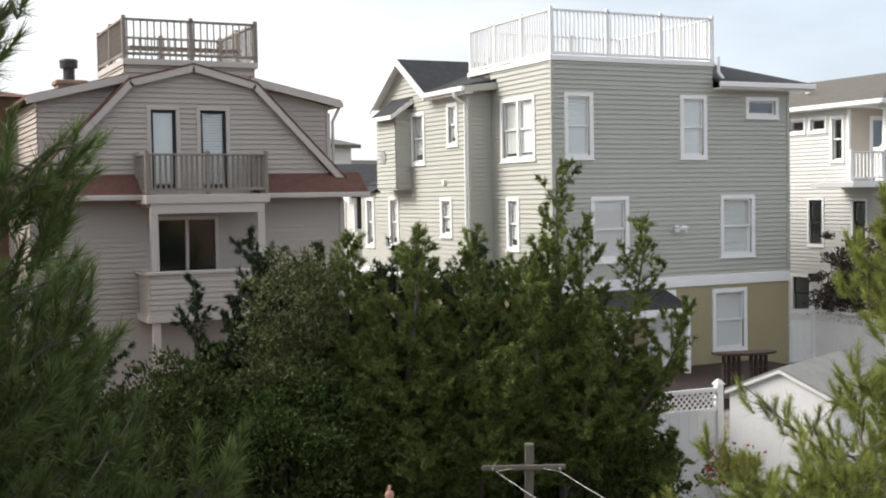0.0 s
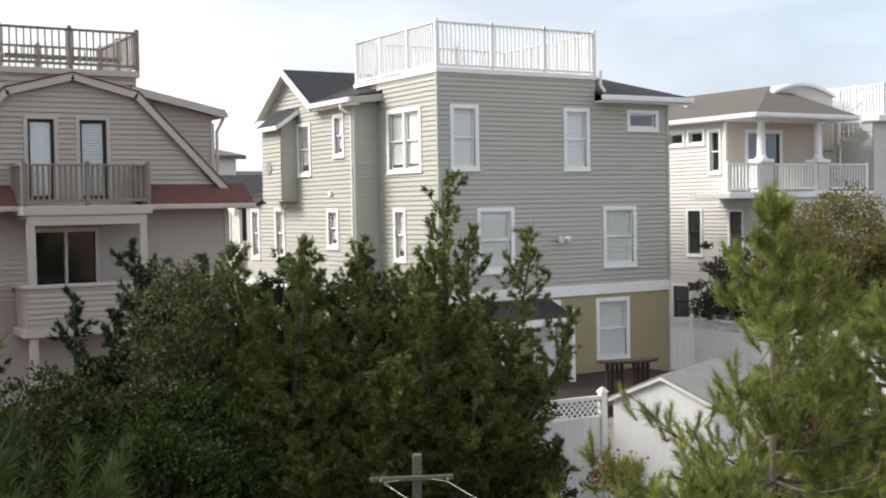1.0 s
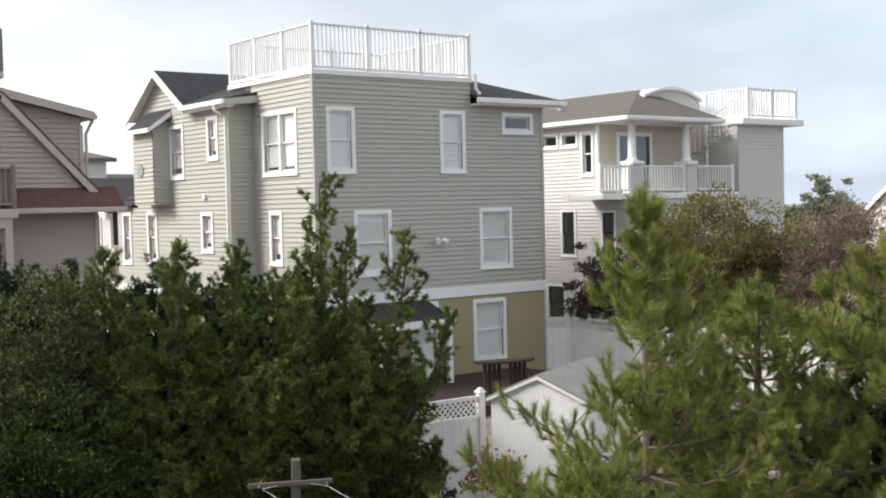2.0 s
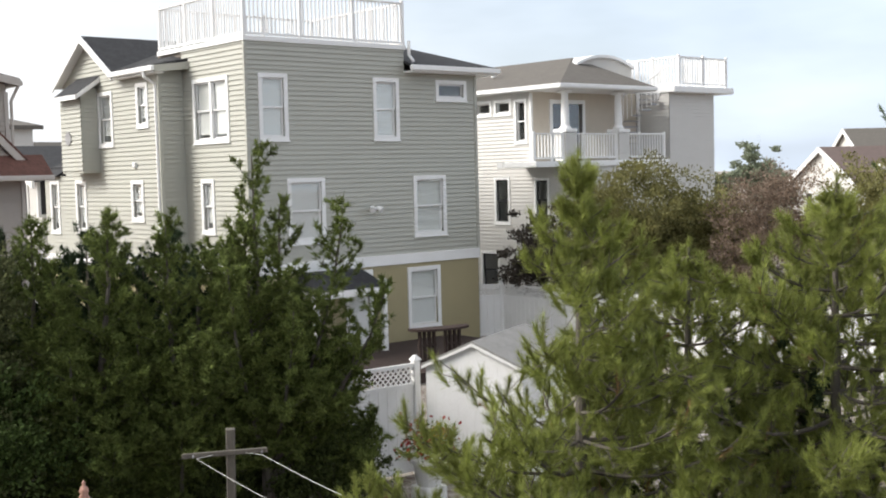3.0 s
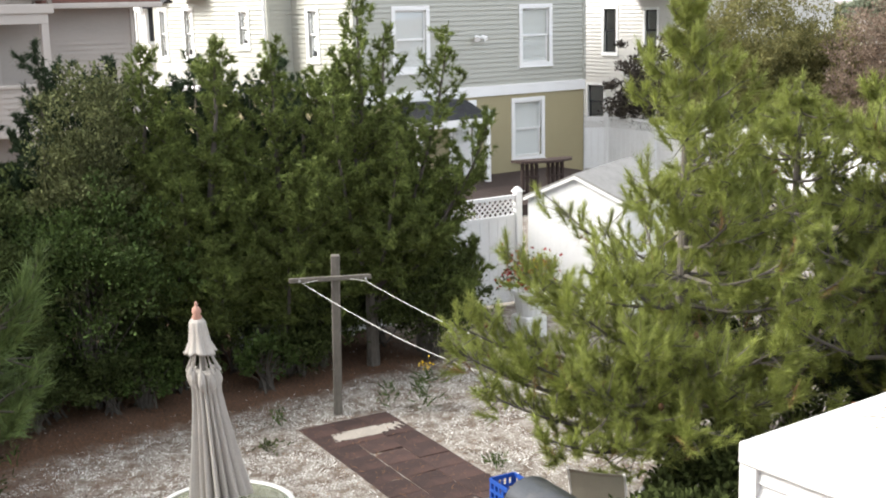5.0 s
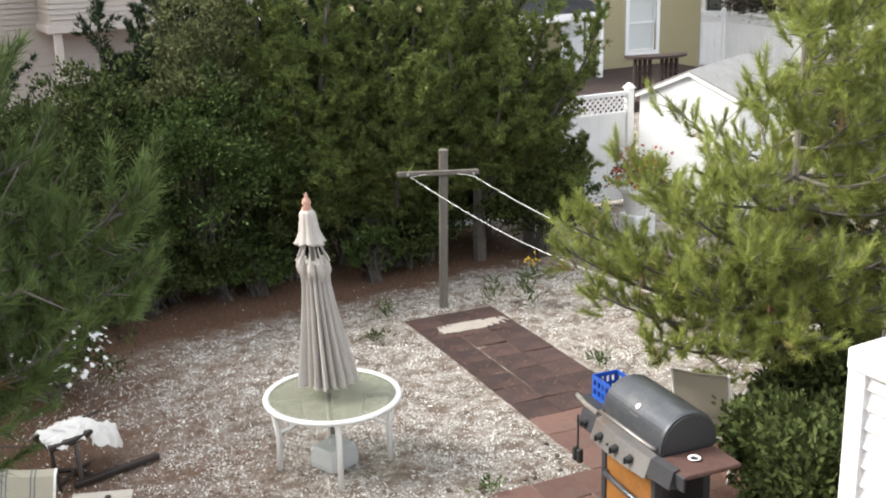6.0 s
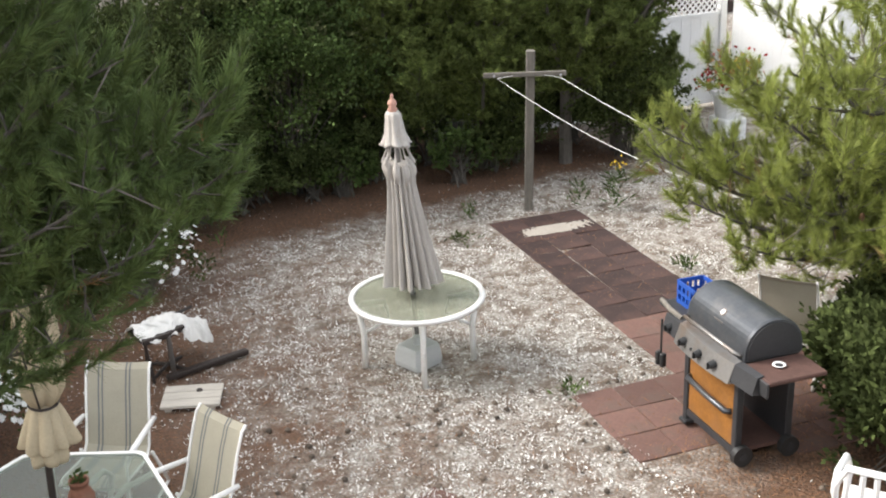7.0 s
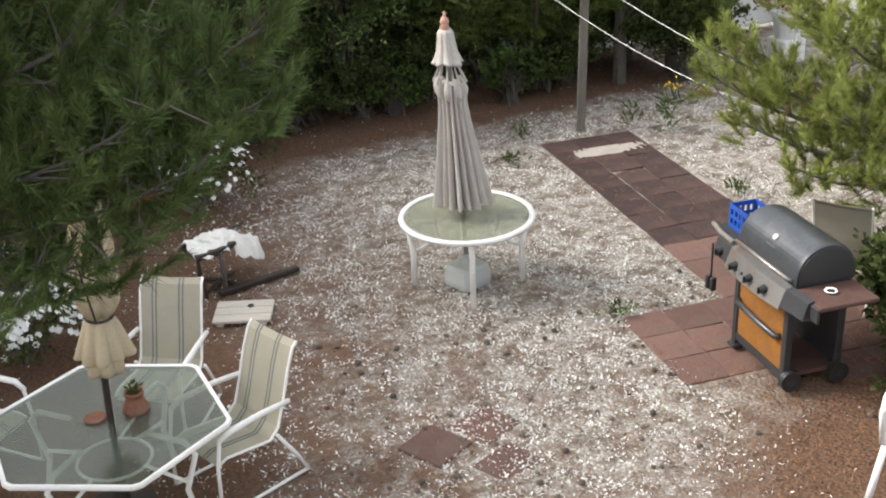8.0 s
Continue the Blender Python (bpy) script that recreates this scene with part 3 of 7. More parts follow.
def beige_house():
    """Gambrel-fronted house with two stacked balconies and a railed roof deck."""
    h = thing("house", "taupe sided gambrel house with stacked balconies and weathered roof deck", "house")
    y, yf, yd = 26.97, 25.87, 27.25
    xl, xr, cx = 3.3, 10.49, 6.93
    doors = [(5.95 - xl, 6.52 - xl, 5.2, 7.1), (7.08 - xl, 7.68 - xl, 5.2, 7.1)]
    slider = [(6.06 - xl, 7.36 - xl, 2.55, 4.6)]
    part("wall", wall_mesh((xl, y, 0), (1, 0, 0), FRONT, [(0.0, 0, xr - xl), (5.3, 0, xr - xl)], slider, 0.115), M_TAUPE, h)
    part("gambrel_wall", wall_mesh((xl, y, 0), (1, 0, 0), FRONT, [(5.3, 0.1, xr - xl - 0.1), (5.53, 0.2, xr - xl - 0.2), (7.7, 5.5 - xl, 8.36 - xl), (8.02, cx - 0.05 - xl, cx + 0.05 - xl)], doors, 0.115), M_TAUPE, h)
    part("dormer_wall", wall_mesh((3.55, yd, 0), (1, 0, 0), FRONT, [(5.3, 0, 6.75), (7.27, 0, 6.75), (7.75, 1.8, 4.9)], (), 0.115), M_TAUPE, h)
    part("side_wall", wall_mesh((10.3, yd, 0), (0, 1, 0), (1, 0, 0), [(5.2, 0, 3.7), (7.26, 0, 3.7)], (), 0.115), M_TAUPE, h)
    part("side_wall", wall_mesh((3.55, yd + 3.7, 0), (0, -1, 0), LEFT, [(5.2, 0, 3.7), (7.26, 0, 3.7)], (), 0.115), M_TAUPE, h)
    part("side_wall", wall_mesh((xr, y, 0), (0, 1, 0), (1, 0, 0), [(0, 0, 4.0), (5.2, 0, 4.0)], (), 0.115), M_TAUPE, h)
    part("side_wall", wall_mesh((xl, y + 4.0, 0), (0, -1, 0), LEFT, [(0, 0, 4.0), (5.2, 0, 4.0)], (), 0.115), M_TAUPE, h)
    part("back_wall", Shape().box(xl, xr, y + 3.8, y + 4.0, 0, 7.1), M_TAUPE, h)
    for z in (2.4, 5.0):
        part("storey_floor", Shape().box(xl + 0.2, xr - 0.2, y + 0.2, y + 3.8, z, z + 0.15), M_DARK, h)
    # gambrel rakes and roofs
    knee_l, knee_r, peak, foot_l, foot_r = (5.47, 7.74), (8.4, 7.74), (cx, 8.12), (3.33, 5.5), (10.57, 5.5)
    for a, b in ((foot_l, knee_l), (knee_l, peak), (peak, knee_r), (knee_r, foot_r)):
        d = Vector((b[0] - a[0], b[1] - a[1])).normalized()
        n = Vector((-d.y, d.x))
        q = [(a[0] + n.x * k + d.x * e, a[1] + n.y * k + d.y * e) for k, e in ((-0.15, 0.0), (0.03, 0.0))] + \
            [(b[0] + n.x * k, b[1] + n.y * k) for k in (0.03, -0.15)]
        part("rake_board", Shape().prism([(x, y - 0.16, z) for x, z in q], [(x, y - 0.11, z) for x, z in q]), M_TAUPE_TRIM, h)
        q = [(a[0] + n.x * k, a[1] + n.y * k) for k in (0.0, 0.04)] + [(b[0] + n.x * k, b[1] + n.y * k) for k in (0.04, 0.0)]
        part("roof", Shape().prism([(x, y - 0.17, z) for x, z in q], [(x, y + 0.4, z) for x, z in q]), M_SHINGLE_RED, h)
    for a, b in (((3.3, 7.30), (5.5, 7.84)), ((8.3, 7.84), (10.56, 7.34))):
        part("roof", Shape().prism([(a[0], yd - 0.25, a[1]), (b[0], yd - 0.25, b[1]), (b[0], yd - 0.25, b[1] + 0.07), (a[0], yd - 0.25, a[1] + 0.07)],
                                   [(a[0], y + 4.1, a[1]), (b[0], y + 4.1, b[1]), (b[0], y + 4.1, b[1] + 0.07), (a[0], y + 4.1, a[1] + 0.07)]), M_SHINGLE_RED, h)
        part("soffit", Shape().prism([(a[0], yd - 0.25, a[1] - 0.02), (b[0], yd - 0.25, b[1] - 0.02), (b[0], yd - 0.25, b[1] - 0.005), (a[0], yd - 0.25, a[1] - 0.005)],
                                     [(a[0], yd + 0.0, a[1] - 0.02), (b[0], yd + 0.0, b[1] - 0.02), (b[0], yd + 0.0, b[1] - 0.005), (a[0], yd + 0.0, a[1] - 0.005)]), M_TAUPE_TRIM, h)
        part("rake_board", Shape().prism([(a[0], yd - 0.29, a[1] - 0.12), (b[0], yd - 0.29, b[1] - 0.12), (b[0], yd - 0.29, b[1] + 0.05), (a[0], yd - 0.29, a[1] + 0.05)],
                                         [(a[0], yd - 0.25, a[1] - 0.12), (b[0], yd - 0.25, b[1] - 0.12), (b[0], yd - 0.25, b[1] + 0.05), (a[0], yd - 0.25, a[1] + 0.05)]), M_TAUPE_TRIM, h)
    part("roof", Shape().box(5.6, 8.3, y + 0.2, y + 4.0, 7.6, 7.74), M_SHINGLE_RED, h)
    part("gutter", Shape().box(10.52, 10.65, yd - 0.2, y + 4.0, 7.24, 7.36, None, 0.02), M_TAUPE_TRIM, h)
    part("downspout", Shape().tube([(10.57, yd - 0.1, 7.24), (10.42, yd - 0.02, 6.9), (10.42, yd - 0.02, 5.4)], 0.04, 6), M_TAUPE_TRIM, h)
    # pent roof between the storeys
    for a, b in ((2.7, 5.6), (8.28, 10.98)):
        part("pent_roof", Shape().prism([(a, y - 0.62, 5.1), (a, y, 5.1), (a, y, 5.66), (a, y - 0.62, 5.18)], [(b, y - 0.62, 5.1), (b, y, 5.1), (b, y, 5.66), (b, y - 0.62, 5.18)]), M_SHINGLE_RED, h)
        part("gutter", Shape().box(a, b, y - 0.72, y - 0.62, 5.06, 5.18, None, 0.02), M_TAUPE_TRIM, h)
    # doors to the upper balcony: one plain, one with a louvred shade
    for k, (a, b, c, d) in enumerate(doors):
        m, s = basis((xl, y, 0), (1, 0, 0), FRONT), Shape()
        for q in ((a - 0.09, a, c, d + 0.1), (b, b + 0.09, c, d + 0.1), (a, b, d, d + 0.1)):
            frame_bar(s, m, *q, -0.02, 0.04)
        door = part("balcony_door", s, M_TAUPE_TRIM, h)
        s = Shape()
        for q in ((a, a + 0.06, c, d), (b - 0.06, b, c, d), (a + 0.06, b - 0.06, d - 0.06, d), (a + 0.06, b - 0.06, c, c + 0.2)):
            frame_bar(s, m, *q, -0.08, -0.03)
        part("leaf_frame", s, M_DARK, door)
        s = Shape()
        frame_bar(s, m, a + 0.06, b - 0.06, c + 0.2, d - 0.06, -0.06, -0.055)
        part("pane", s, M_GLASS, door).visible_shadow = False
        shared = Shape()
        n = 26 if k else 34
        for i in range(n):
            z = c + 0.22 + (d - c - 0.3) * i / n
            frame_bar(shared, m, a + 0.07, b - 0.07, z, z + (0.045 if k else 0.05), -0.1, -0.09 if k else -0.085)
        part("slatted_shade", shared, M_BLIND, door)
    # slider to the lower balcony
    a, b, c, d = slider[0]
    m, s = basis((xl, y, 0), (1, 0, 0), FRONT), Shape()
    for q in ((a - 0.08, a, c, d + 0.08), (b, b + 0.08, c, d + 0.08), (a, b, d, d + 0.08), ((a + b) / 2 - 0.03, (a + b) / 2 + 0.03, c, d)):
        frame_bar(s, m, *q, -0.08, 0.03)
    door = part("sliding_door", s, M_TAUPE_TRIM, h)
    s = Shape()
    frame_bar(s, m, a, b, c, d, -0.06, -0.05)
    part("pane", s, M_GLASS, door).visible_shadow = False
    # balconies
    part("balcony_floor", Shape().box(5.55, 8.34, yf - 0.05, y - 0.02, 4.97, 5.17, None, 0.015), M_TAUPE_TRIM, h)
    part("beam", Shape().box(5.66, 8.22, yf, yf + 0.14, 4.76, 4.97), M_TAUPE_TRIM, h)
    part("balcony_ceiling", Shape().box(5.66, 8.22, yf + 0.14, y - 0.02, 4.9, 4.96), M_TAUPE_TRIM, h)
    for x in (5.73, 8.14):
        part("balcony_post", Shape().box(x - 0.08, x + 0.08, yf, yf + 0.16, 0.0, 4.76, None, 0.01), M_TAUPE_TRIM, h)
    for p, q in (((5.6, yf), (8.27, yf)), ((5.6, y - 0.1), (5.6, yf)), ((8.27, yf), (8.27, y - 0.1))):
        rail(h, p, q, 5.17, 0.9, M_WEATHERED, 0.115, posts=3 if p[1] == q[1] else 2, bar=0.045)
    part("parapet", wall_mesh((5.6, yf - 0.03, 0), (1, 0, 0), FRONT, [(2.55, 0, 2.66), (3.42, 0, 2.66)], (), 0.115, depth=0.1, caps=True), M_TAUPE, h)
    part("parapet", wall_mesh((5.6, yf - 0.03, 0), (0, 1, 0), LEFT, [(2.55, 0, 1.1), (3.42, 0, 1.1)], (), 0.115, depth=0.1, caps=True), M_TAUPE, h)
    part("parapet", wall_mesh((8.26, y - 0.03, 0), (0, -1, 0), (1, 0, 0), [(2.55, 0, 1.1), (3.42, 0, 1.1)], (), 0.115, depth=0.1, caps=True), M_TAUPE, h)
    part("parapet_cap", Shape().box(5.5, 8.36, yf - 0.1, yf + 0.12, 3.42, 3.5, None, 0.015).box(5.5, 5.72, yf + 0.12, y - 0.02, 3.42, 3.5).box(8.14, 8.36, yf + 0.12, y - 0.02, 3.42, 3.5), M_TAUPE_TRIM, h)
    part("balcony_floor", Shape().box(5.52, 8.34, yf - 0.06, y - 0.02, 2.38, 2.55, None, 0.015), M_TAUPE_TRIM, h)
    # roof deck
    part("deck_base", wall_mesh((5.43, y + 0.1, 0), (1, 0, 0), FRONT, [(7.7, 0, 3.0), (8.1, 0, 3.0)], (), 0.115), M_TAUPE, h)
    part("deck_base", wall_mesh((5.43, y + 3.2, 0), (0, -1, 0), LEFT, [(7.7, 0, 3.1), (8.1, 0, 3.1)], (), 0.115), M_TAUPE, h)
    part("deck_floor", Shape().box(5.38, 8.5, y + 0.02, y + 3.2, 8.1, 8.24, None, 0.01), M_TAUPE_TRIM, h)
    for p, q in (((5.42, y + 0.08), (8.46, y + 0.08)), ((5.42, y + 3.1), (5.42, y + 0.08)), ((8.46, y + 0.08), (8.46, y + 3.1)), ((8.46, y + 3.1), (5.42, y + 3.1))):
        rail(h, p, q, 8.24, 0.9, M_WEATHERED, 0.15, posts=3, bar=0.028)
    part("deck_bench", Shape().box(5.6, 8.2, y + 0.3, y + 0.7, 8.5, 8.56), M_WEATHERED, h)
    # chimney
    ch = part("chimney", Shape().box(4.12, 4.72, 28.0, 28.6, 6.5, 7.72).box(4.07, 4.77, 27.95, 28.65, 7.72, 7.82, None, 0.02), M_TAN_BRICK, h)
    part("flue", Shape().lathe([(0.13, 7.82), (0.13, 8.12)], 12, (4.42, 28.35, 0)), M_CHARCOAL_METAL, ch)
    part("flue_cap", Shape().lathe([(0.2, 8.12), (0.2, 8.27), (0.22, 8.27), (0.18, 8.32)], 12, (4.42, 28.35, 0)), M_CHARCOAL_METAL, ch)
    for x, z0, z1 in ((xr, 0, 5.1), (10.3, 5.5, 7.1)):
        corner_board(h, x, y if z0 == 0 else yd, z0, z1, M_TAUPE_TRIM)
    return h


def white_house():
    """Hip-roofed house with a corner porch, a stair tower and a white roof deck."""
    h = thing("house", "ivory sided house with columned corner porch and white roof deck", "house")
    xr, yp, yw = 29.46, 27.92, 29.42
    wins = [(0.28, 0.72, 6.05, 7.42), (1.06, 1.74, 7.08, 7.45), (2.06, 2.78, 7.08, 7.45), (1.2, 1.82, 3.2, 4.7), (-0.75, -0.2, 3.3, 4.65), (1.8, 2.62, 0.85, 2.02)]
    part("wall", wall_mesh((xr, yw, 0), (0, 1, 0), LEFT, [(5.2, 0, 10), (7.8, 0, 10)], wins[:3], 0.13), M_IVORY, h)
    part("wall", wall_mesh((xr, yp, 0), (0, 1, 0), LEFT, [(0, 0, 11.5), (5.2, 0, 11.5)], [(a + 1.5, b + 1.5, c, d) for a, b, c, d in wins[3:]], 0.13), M_IVORY, h)
    for k, w in enumerate(wins):
        window(h, (xr, yw, 0), (0, 1, 0), LEFT, *w, trim=0.09, split=k not in (1, 2), blind=0, dark_sash=k > 2)
    part("wall", wall_mesh((xr, yp, 0), (1, 0, 0), FRONT, [(0, 0, 5.9), (5.1, 0, 5.9)], (), 0.13), M_IVORY, h)
    # the porch's back wall with its glazed doors
    dr = [(1.05, 2.6, 5.3, 7.35)]
    part("porch_wall", wall_mesh((xr, yw, 0), (1, 0, 0), FRONT, [(5.2, 0, 5.6), (7.8, 0, 5.6)], dr, 0), mat("cream_stucco", (0.56, 0.50, 0.42), 0.8, vary=0.05), h)
    a, b, c, d = dr[0]
    m, s = basis((xr, yw, 0), (1, 0, 0), FRONT), Shape()
    for q in ((a - 0.14, a, c, d + 0.14), (b, b + 0.14, c, d + 0.14), (a, b, d, d + 0.14), ((a + b) / 2 - 0.04, (a + b) / 2 + 0.04, c, d)):
        frame_bar(s, m, *q, -0.08, 0.04)
    door = part("porch_door", s, M_WHITE, h)
    s = Shape()
    frame_bar(s, m, a, b, c, d, -0.06, -0.05)
    part("pane", s, M_GLASS, door).visible_shadow = False
    # porch floor, piers, columns and railings
    part("porch_floor", Shape().box(xr - 1.4, xr + 5.6, yp - 0.1, yw, 5.1, 5.3, None, 0.02).box(xr - 1.4, xr, yw, yw + 0.3, 5.1, 5.3), M_WHITE, h)
    for x in (29.85, 32.6):
        pier = part("pier", wall_mesh((x - 0.26, yp, 0), (1, 0, 0), FRONT, [(5.3, 0, 0.52), (6.25, 0, 0.52)], (), 0.13, depth=0.5, caps=True), M_IVORY, h)
        part("cap", Shape().box(x - 0.31, x + 0.31, yp - 0.06, yp + 0.56, 6.27, 6.4, None, 0.03), M_WHITE, pier)
        for e in (-0.2625, 0.2625):
            part("side", Shape().box(x + e - 0.0075, x + e + 0.0075, yp + 0.02, yp + 0.5, 5.3, 6.25), M_IVORY, pier)
        part("column", Shape().lathe([(0.21, 6.4), (0.21, 6.45), (0.16, 6.49), (0.145, 6.56), (0.14, 7.0), (0.115, 7.6), (0.16, 7.64)], 18, (x, yp + 0.25, 0)), M_WHITE, h, smooth=True)
        part("capital", Shape().box(x - 0.2, x + 0.2, yp + 0.05, yp + 0.45, 7.62, 7.72, None, 0.02), M_WHITE, h)
    for p, q in (((28.15, yp + 0.1), (29.55, yp + 0.1)), ((30.15, yp + 0.1), (32.3, yp + 0.1)), ((32.9, yp + 0.1), (34.95, yp + 0.1))):
        rail(h, p, q, 5.3, 0.95, M_WHITE, 0.14, posts=2, bar=0.04)
    # roof
    e = 0.45
    xe, ye, ze = xr - e, yp - 0.35, 7.9
    part("fascia", Shape().box(xe - 0.06, 34.0, ye - 0.06, ye + 0.02, ze - 0.14, ze, None, 0.02).box(xe - 0.06, xe + 0.02, ye + 0.02, 40, ze - 0.14, ze), M_WHITE, h)
    part("soffit", Shape().box(xe, 34.0, ye, yw, ze - 0.16, ze - 0.12).box(xe, xr, yw, 40, ze - 0.16, ze - 0.12), M_WHITE, h)
    ridge = (32.75, 30.5, 9.15)
    part("roof", slab([(xe, ye, ze), (xe, 40, ze), (ridge[0], 40, ridge[2]), ridge], 0.08), M_SHINGLE_GREY, h)
    part("roof", slab([(xe, ye, ze), ridge, (34.0, ye, ze)], 0.08), M_SHINGLE_GREY, h)
    part("roof", slab([ridge, (ridge[0], 40, ridge[2]), (34.3, 40, ze), (34.0, ye, ze)], 0.08), M_SHINGLE_GREY, h)
    part("roof_vent", Shape().lathe([(0.09, 8.5), (0.09, 8.75), (0.14, 8.75), (0.02, 8.85)], 10, (30.6, 32.5, 0)), M_WHITE, h)
    # arched dormer above the porch
    arc = [(32.1 + 3.2 * k / 14, 8.5 + 0.62 * math.sin(math.pi * (0.12 + 0.78 * k / 14)) ** 0.8) for k in range(15)]
    part("dormer", Shape().prism([(x, 29.8, z) for x, z in arc] + [(35.3, 29.8, 7.8), (32.1, 29.8, 8.2)], [(x, 33.5, z) for x, z in arc] + [(35.3, 33.5, 7.8), (32.1, 33.5, 8.2)]), M_IVORY, h)
    s = Shape().loft([[(x, 29.65, z), (x, 33.6, z), (x, 33.6, z + 0.1), (x, 29.65, z + 0.1)] for x, z in arc])
    part("dormer_roof", s, M_WHITE, h)
    # stair tower with its railed top
    tx0, tx1, ty0, ty1 = 35.2, 37.9, 27.95, 31.5
    part("tower_wall", wall_mesh((tx0, ty0, 0), (1, 0, 0), FRONT, [(0, 0, tx1 - tx0), (7.75, 0, tx1 - tx0)], (), 0.13), M_IVORY, h)
    part("tower_wall", wall_mesh((tx0, ty0, 0), (0, 1, 0), LEFT, [(0, 0, ty1 - ty0), (7.75, 0, ty1 - ty0)], (), 0.13), M_IVORY, h)
    part("tower_wall", wall_mesh((tx1, ty1, 0), (0, -1, 0), (1, 0, 0), [(0, 0, ty1 - ty0), (7.75, 0, ty1 - ty0)], (), 0.13), M_IVORY, h)
    part("tower_deck", Shape().box(tx0 - 0.1, tx1 + 0.85, ty0 - 0.35, ty1, 7.75, 7.98, None, 0.03), M_WHITE, h)
    for p, q in (((tx0 + 0.4, ty0 - 0.15), (38.5, ty0 - 0.15)), ((tx0 + 0.4, 30.2), (tx0 + 0.4, ty0 - 0.15)), ((38.5, ty0 - 0.15), (38.5, ty1))):
        rail(h, p, q, 7.98, 1.12, M_WHITE, 0.14, posts=3, bar=0.05)
    # spiral stair from the porch to the deck
    stair = part("spiral_stair", Shape().box(34.45, 34.75, 28.75, 29.05, 5.3, 5.34), M_METAL, h)
    for k in range(12):
        z, t = 5.5 + k * 0.2, 0.5 * k
        c = Vector((34.6, 28.9, z))
        p, q = Vector((math.cos(t), math.sin(t), 0)), Vector((math.cos(t + 0.5), math.sin(t + 0.5), 0))
        low = [c, c + p * 0.75, c + q * 0.75]
        part("tread", Shape().prism(low, [v + Vector((0, 0, 0.05)) for v in low]), M_METAL, stair)
    part("newel", Shape().tube([(34.6, 28.9, 5.3), (34.6, 28.9, 8.9)], 0.05, 8), M_WHITE, stair)
    for k in range(24):
        t = 0.25 * k
        p = Vector((34.6 + 0.75 * math.cos(t), 28.9 + 0.75 * math.sin(t), 5.5 + k * 0.1))
        part("baluster", Shape().tube([p, p + Vector((0, 0, 0.95))], 0.018, 5), M_WHITE, stair)
    part("handrail", Shape().tube([(34.6 + 0.75 * math.cos(0.25 * k), 28.9 + 0.75 * math.sin(0.25 * k), 6.45 + k * 0.1) for k in range(24)], 0.03, 6), M_WHITE, stair)
    # near-black sheets added behind the upper panes so the rooms look unlit
    part("gloom_sheet", Shape().box(xr + 0.6, xr + 0.7, yw + 0.75, 39, 5.2, 7.7), M_DARK, h)
    part("gloom_sheet", Shape().box(xr + 0.2, 35.0, yw + 0.6, yw + 0.7, 5.2, 7.7), M_DARK, h)
    part("back_wall", Shape().box(xr, tx1, 39.3, 39.5, 0, 7.8), M_IVORY, h)
    part("side_wall", Shape().box(tx1 - 0.2, tx1, ty1, 39.3, 0, 7.8), M_IVORY, h)
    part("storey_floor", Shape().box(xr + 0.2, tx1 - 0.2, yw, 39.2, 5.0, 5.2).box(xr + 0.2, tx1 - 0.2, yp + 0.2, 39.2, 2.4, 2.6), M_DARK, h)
    part("attic_floor", Shape().box(xr + 0.2, 34.0, yp, 39.2, 7.75, 7.8), M_WHITE, h)
    corner_board(h, xr, yw, 5.3, 7.7, M_WHITE)
    return h


grey_house()
beige_house()
white_house()
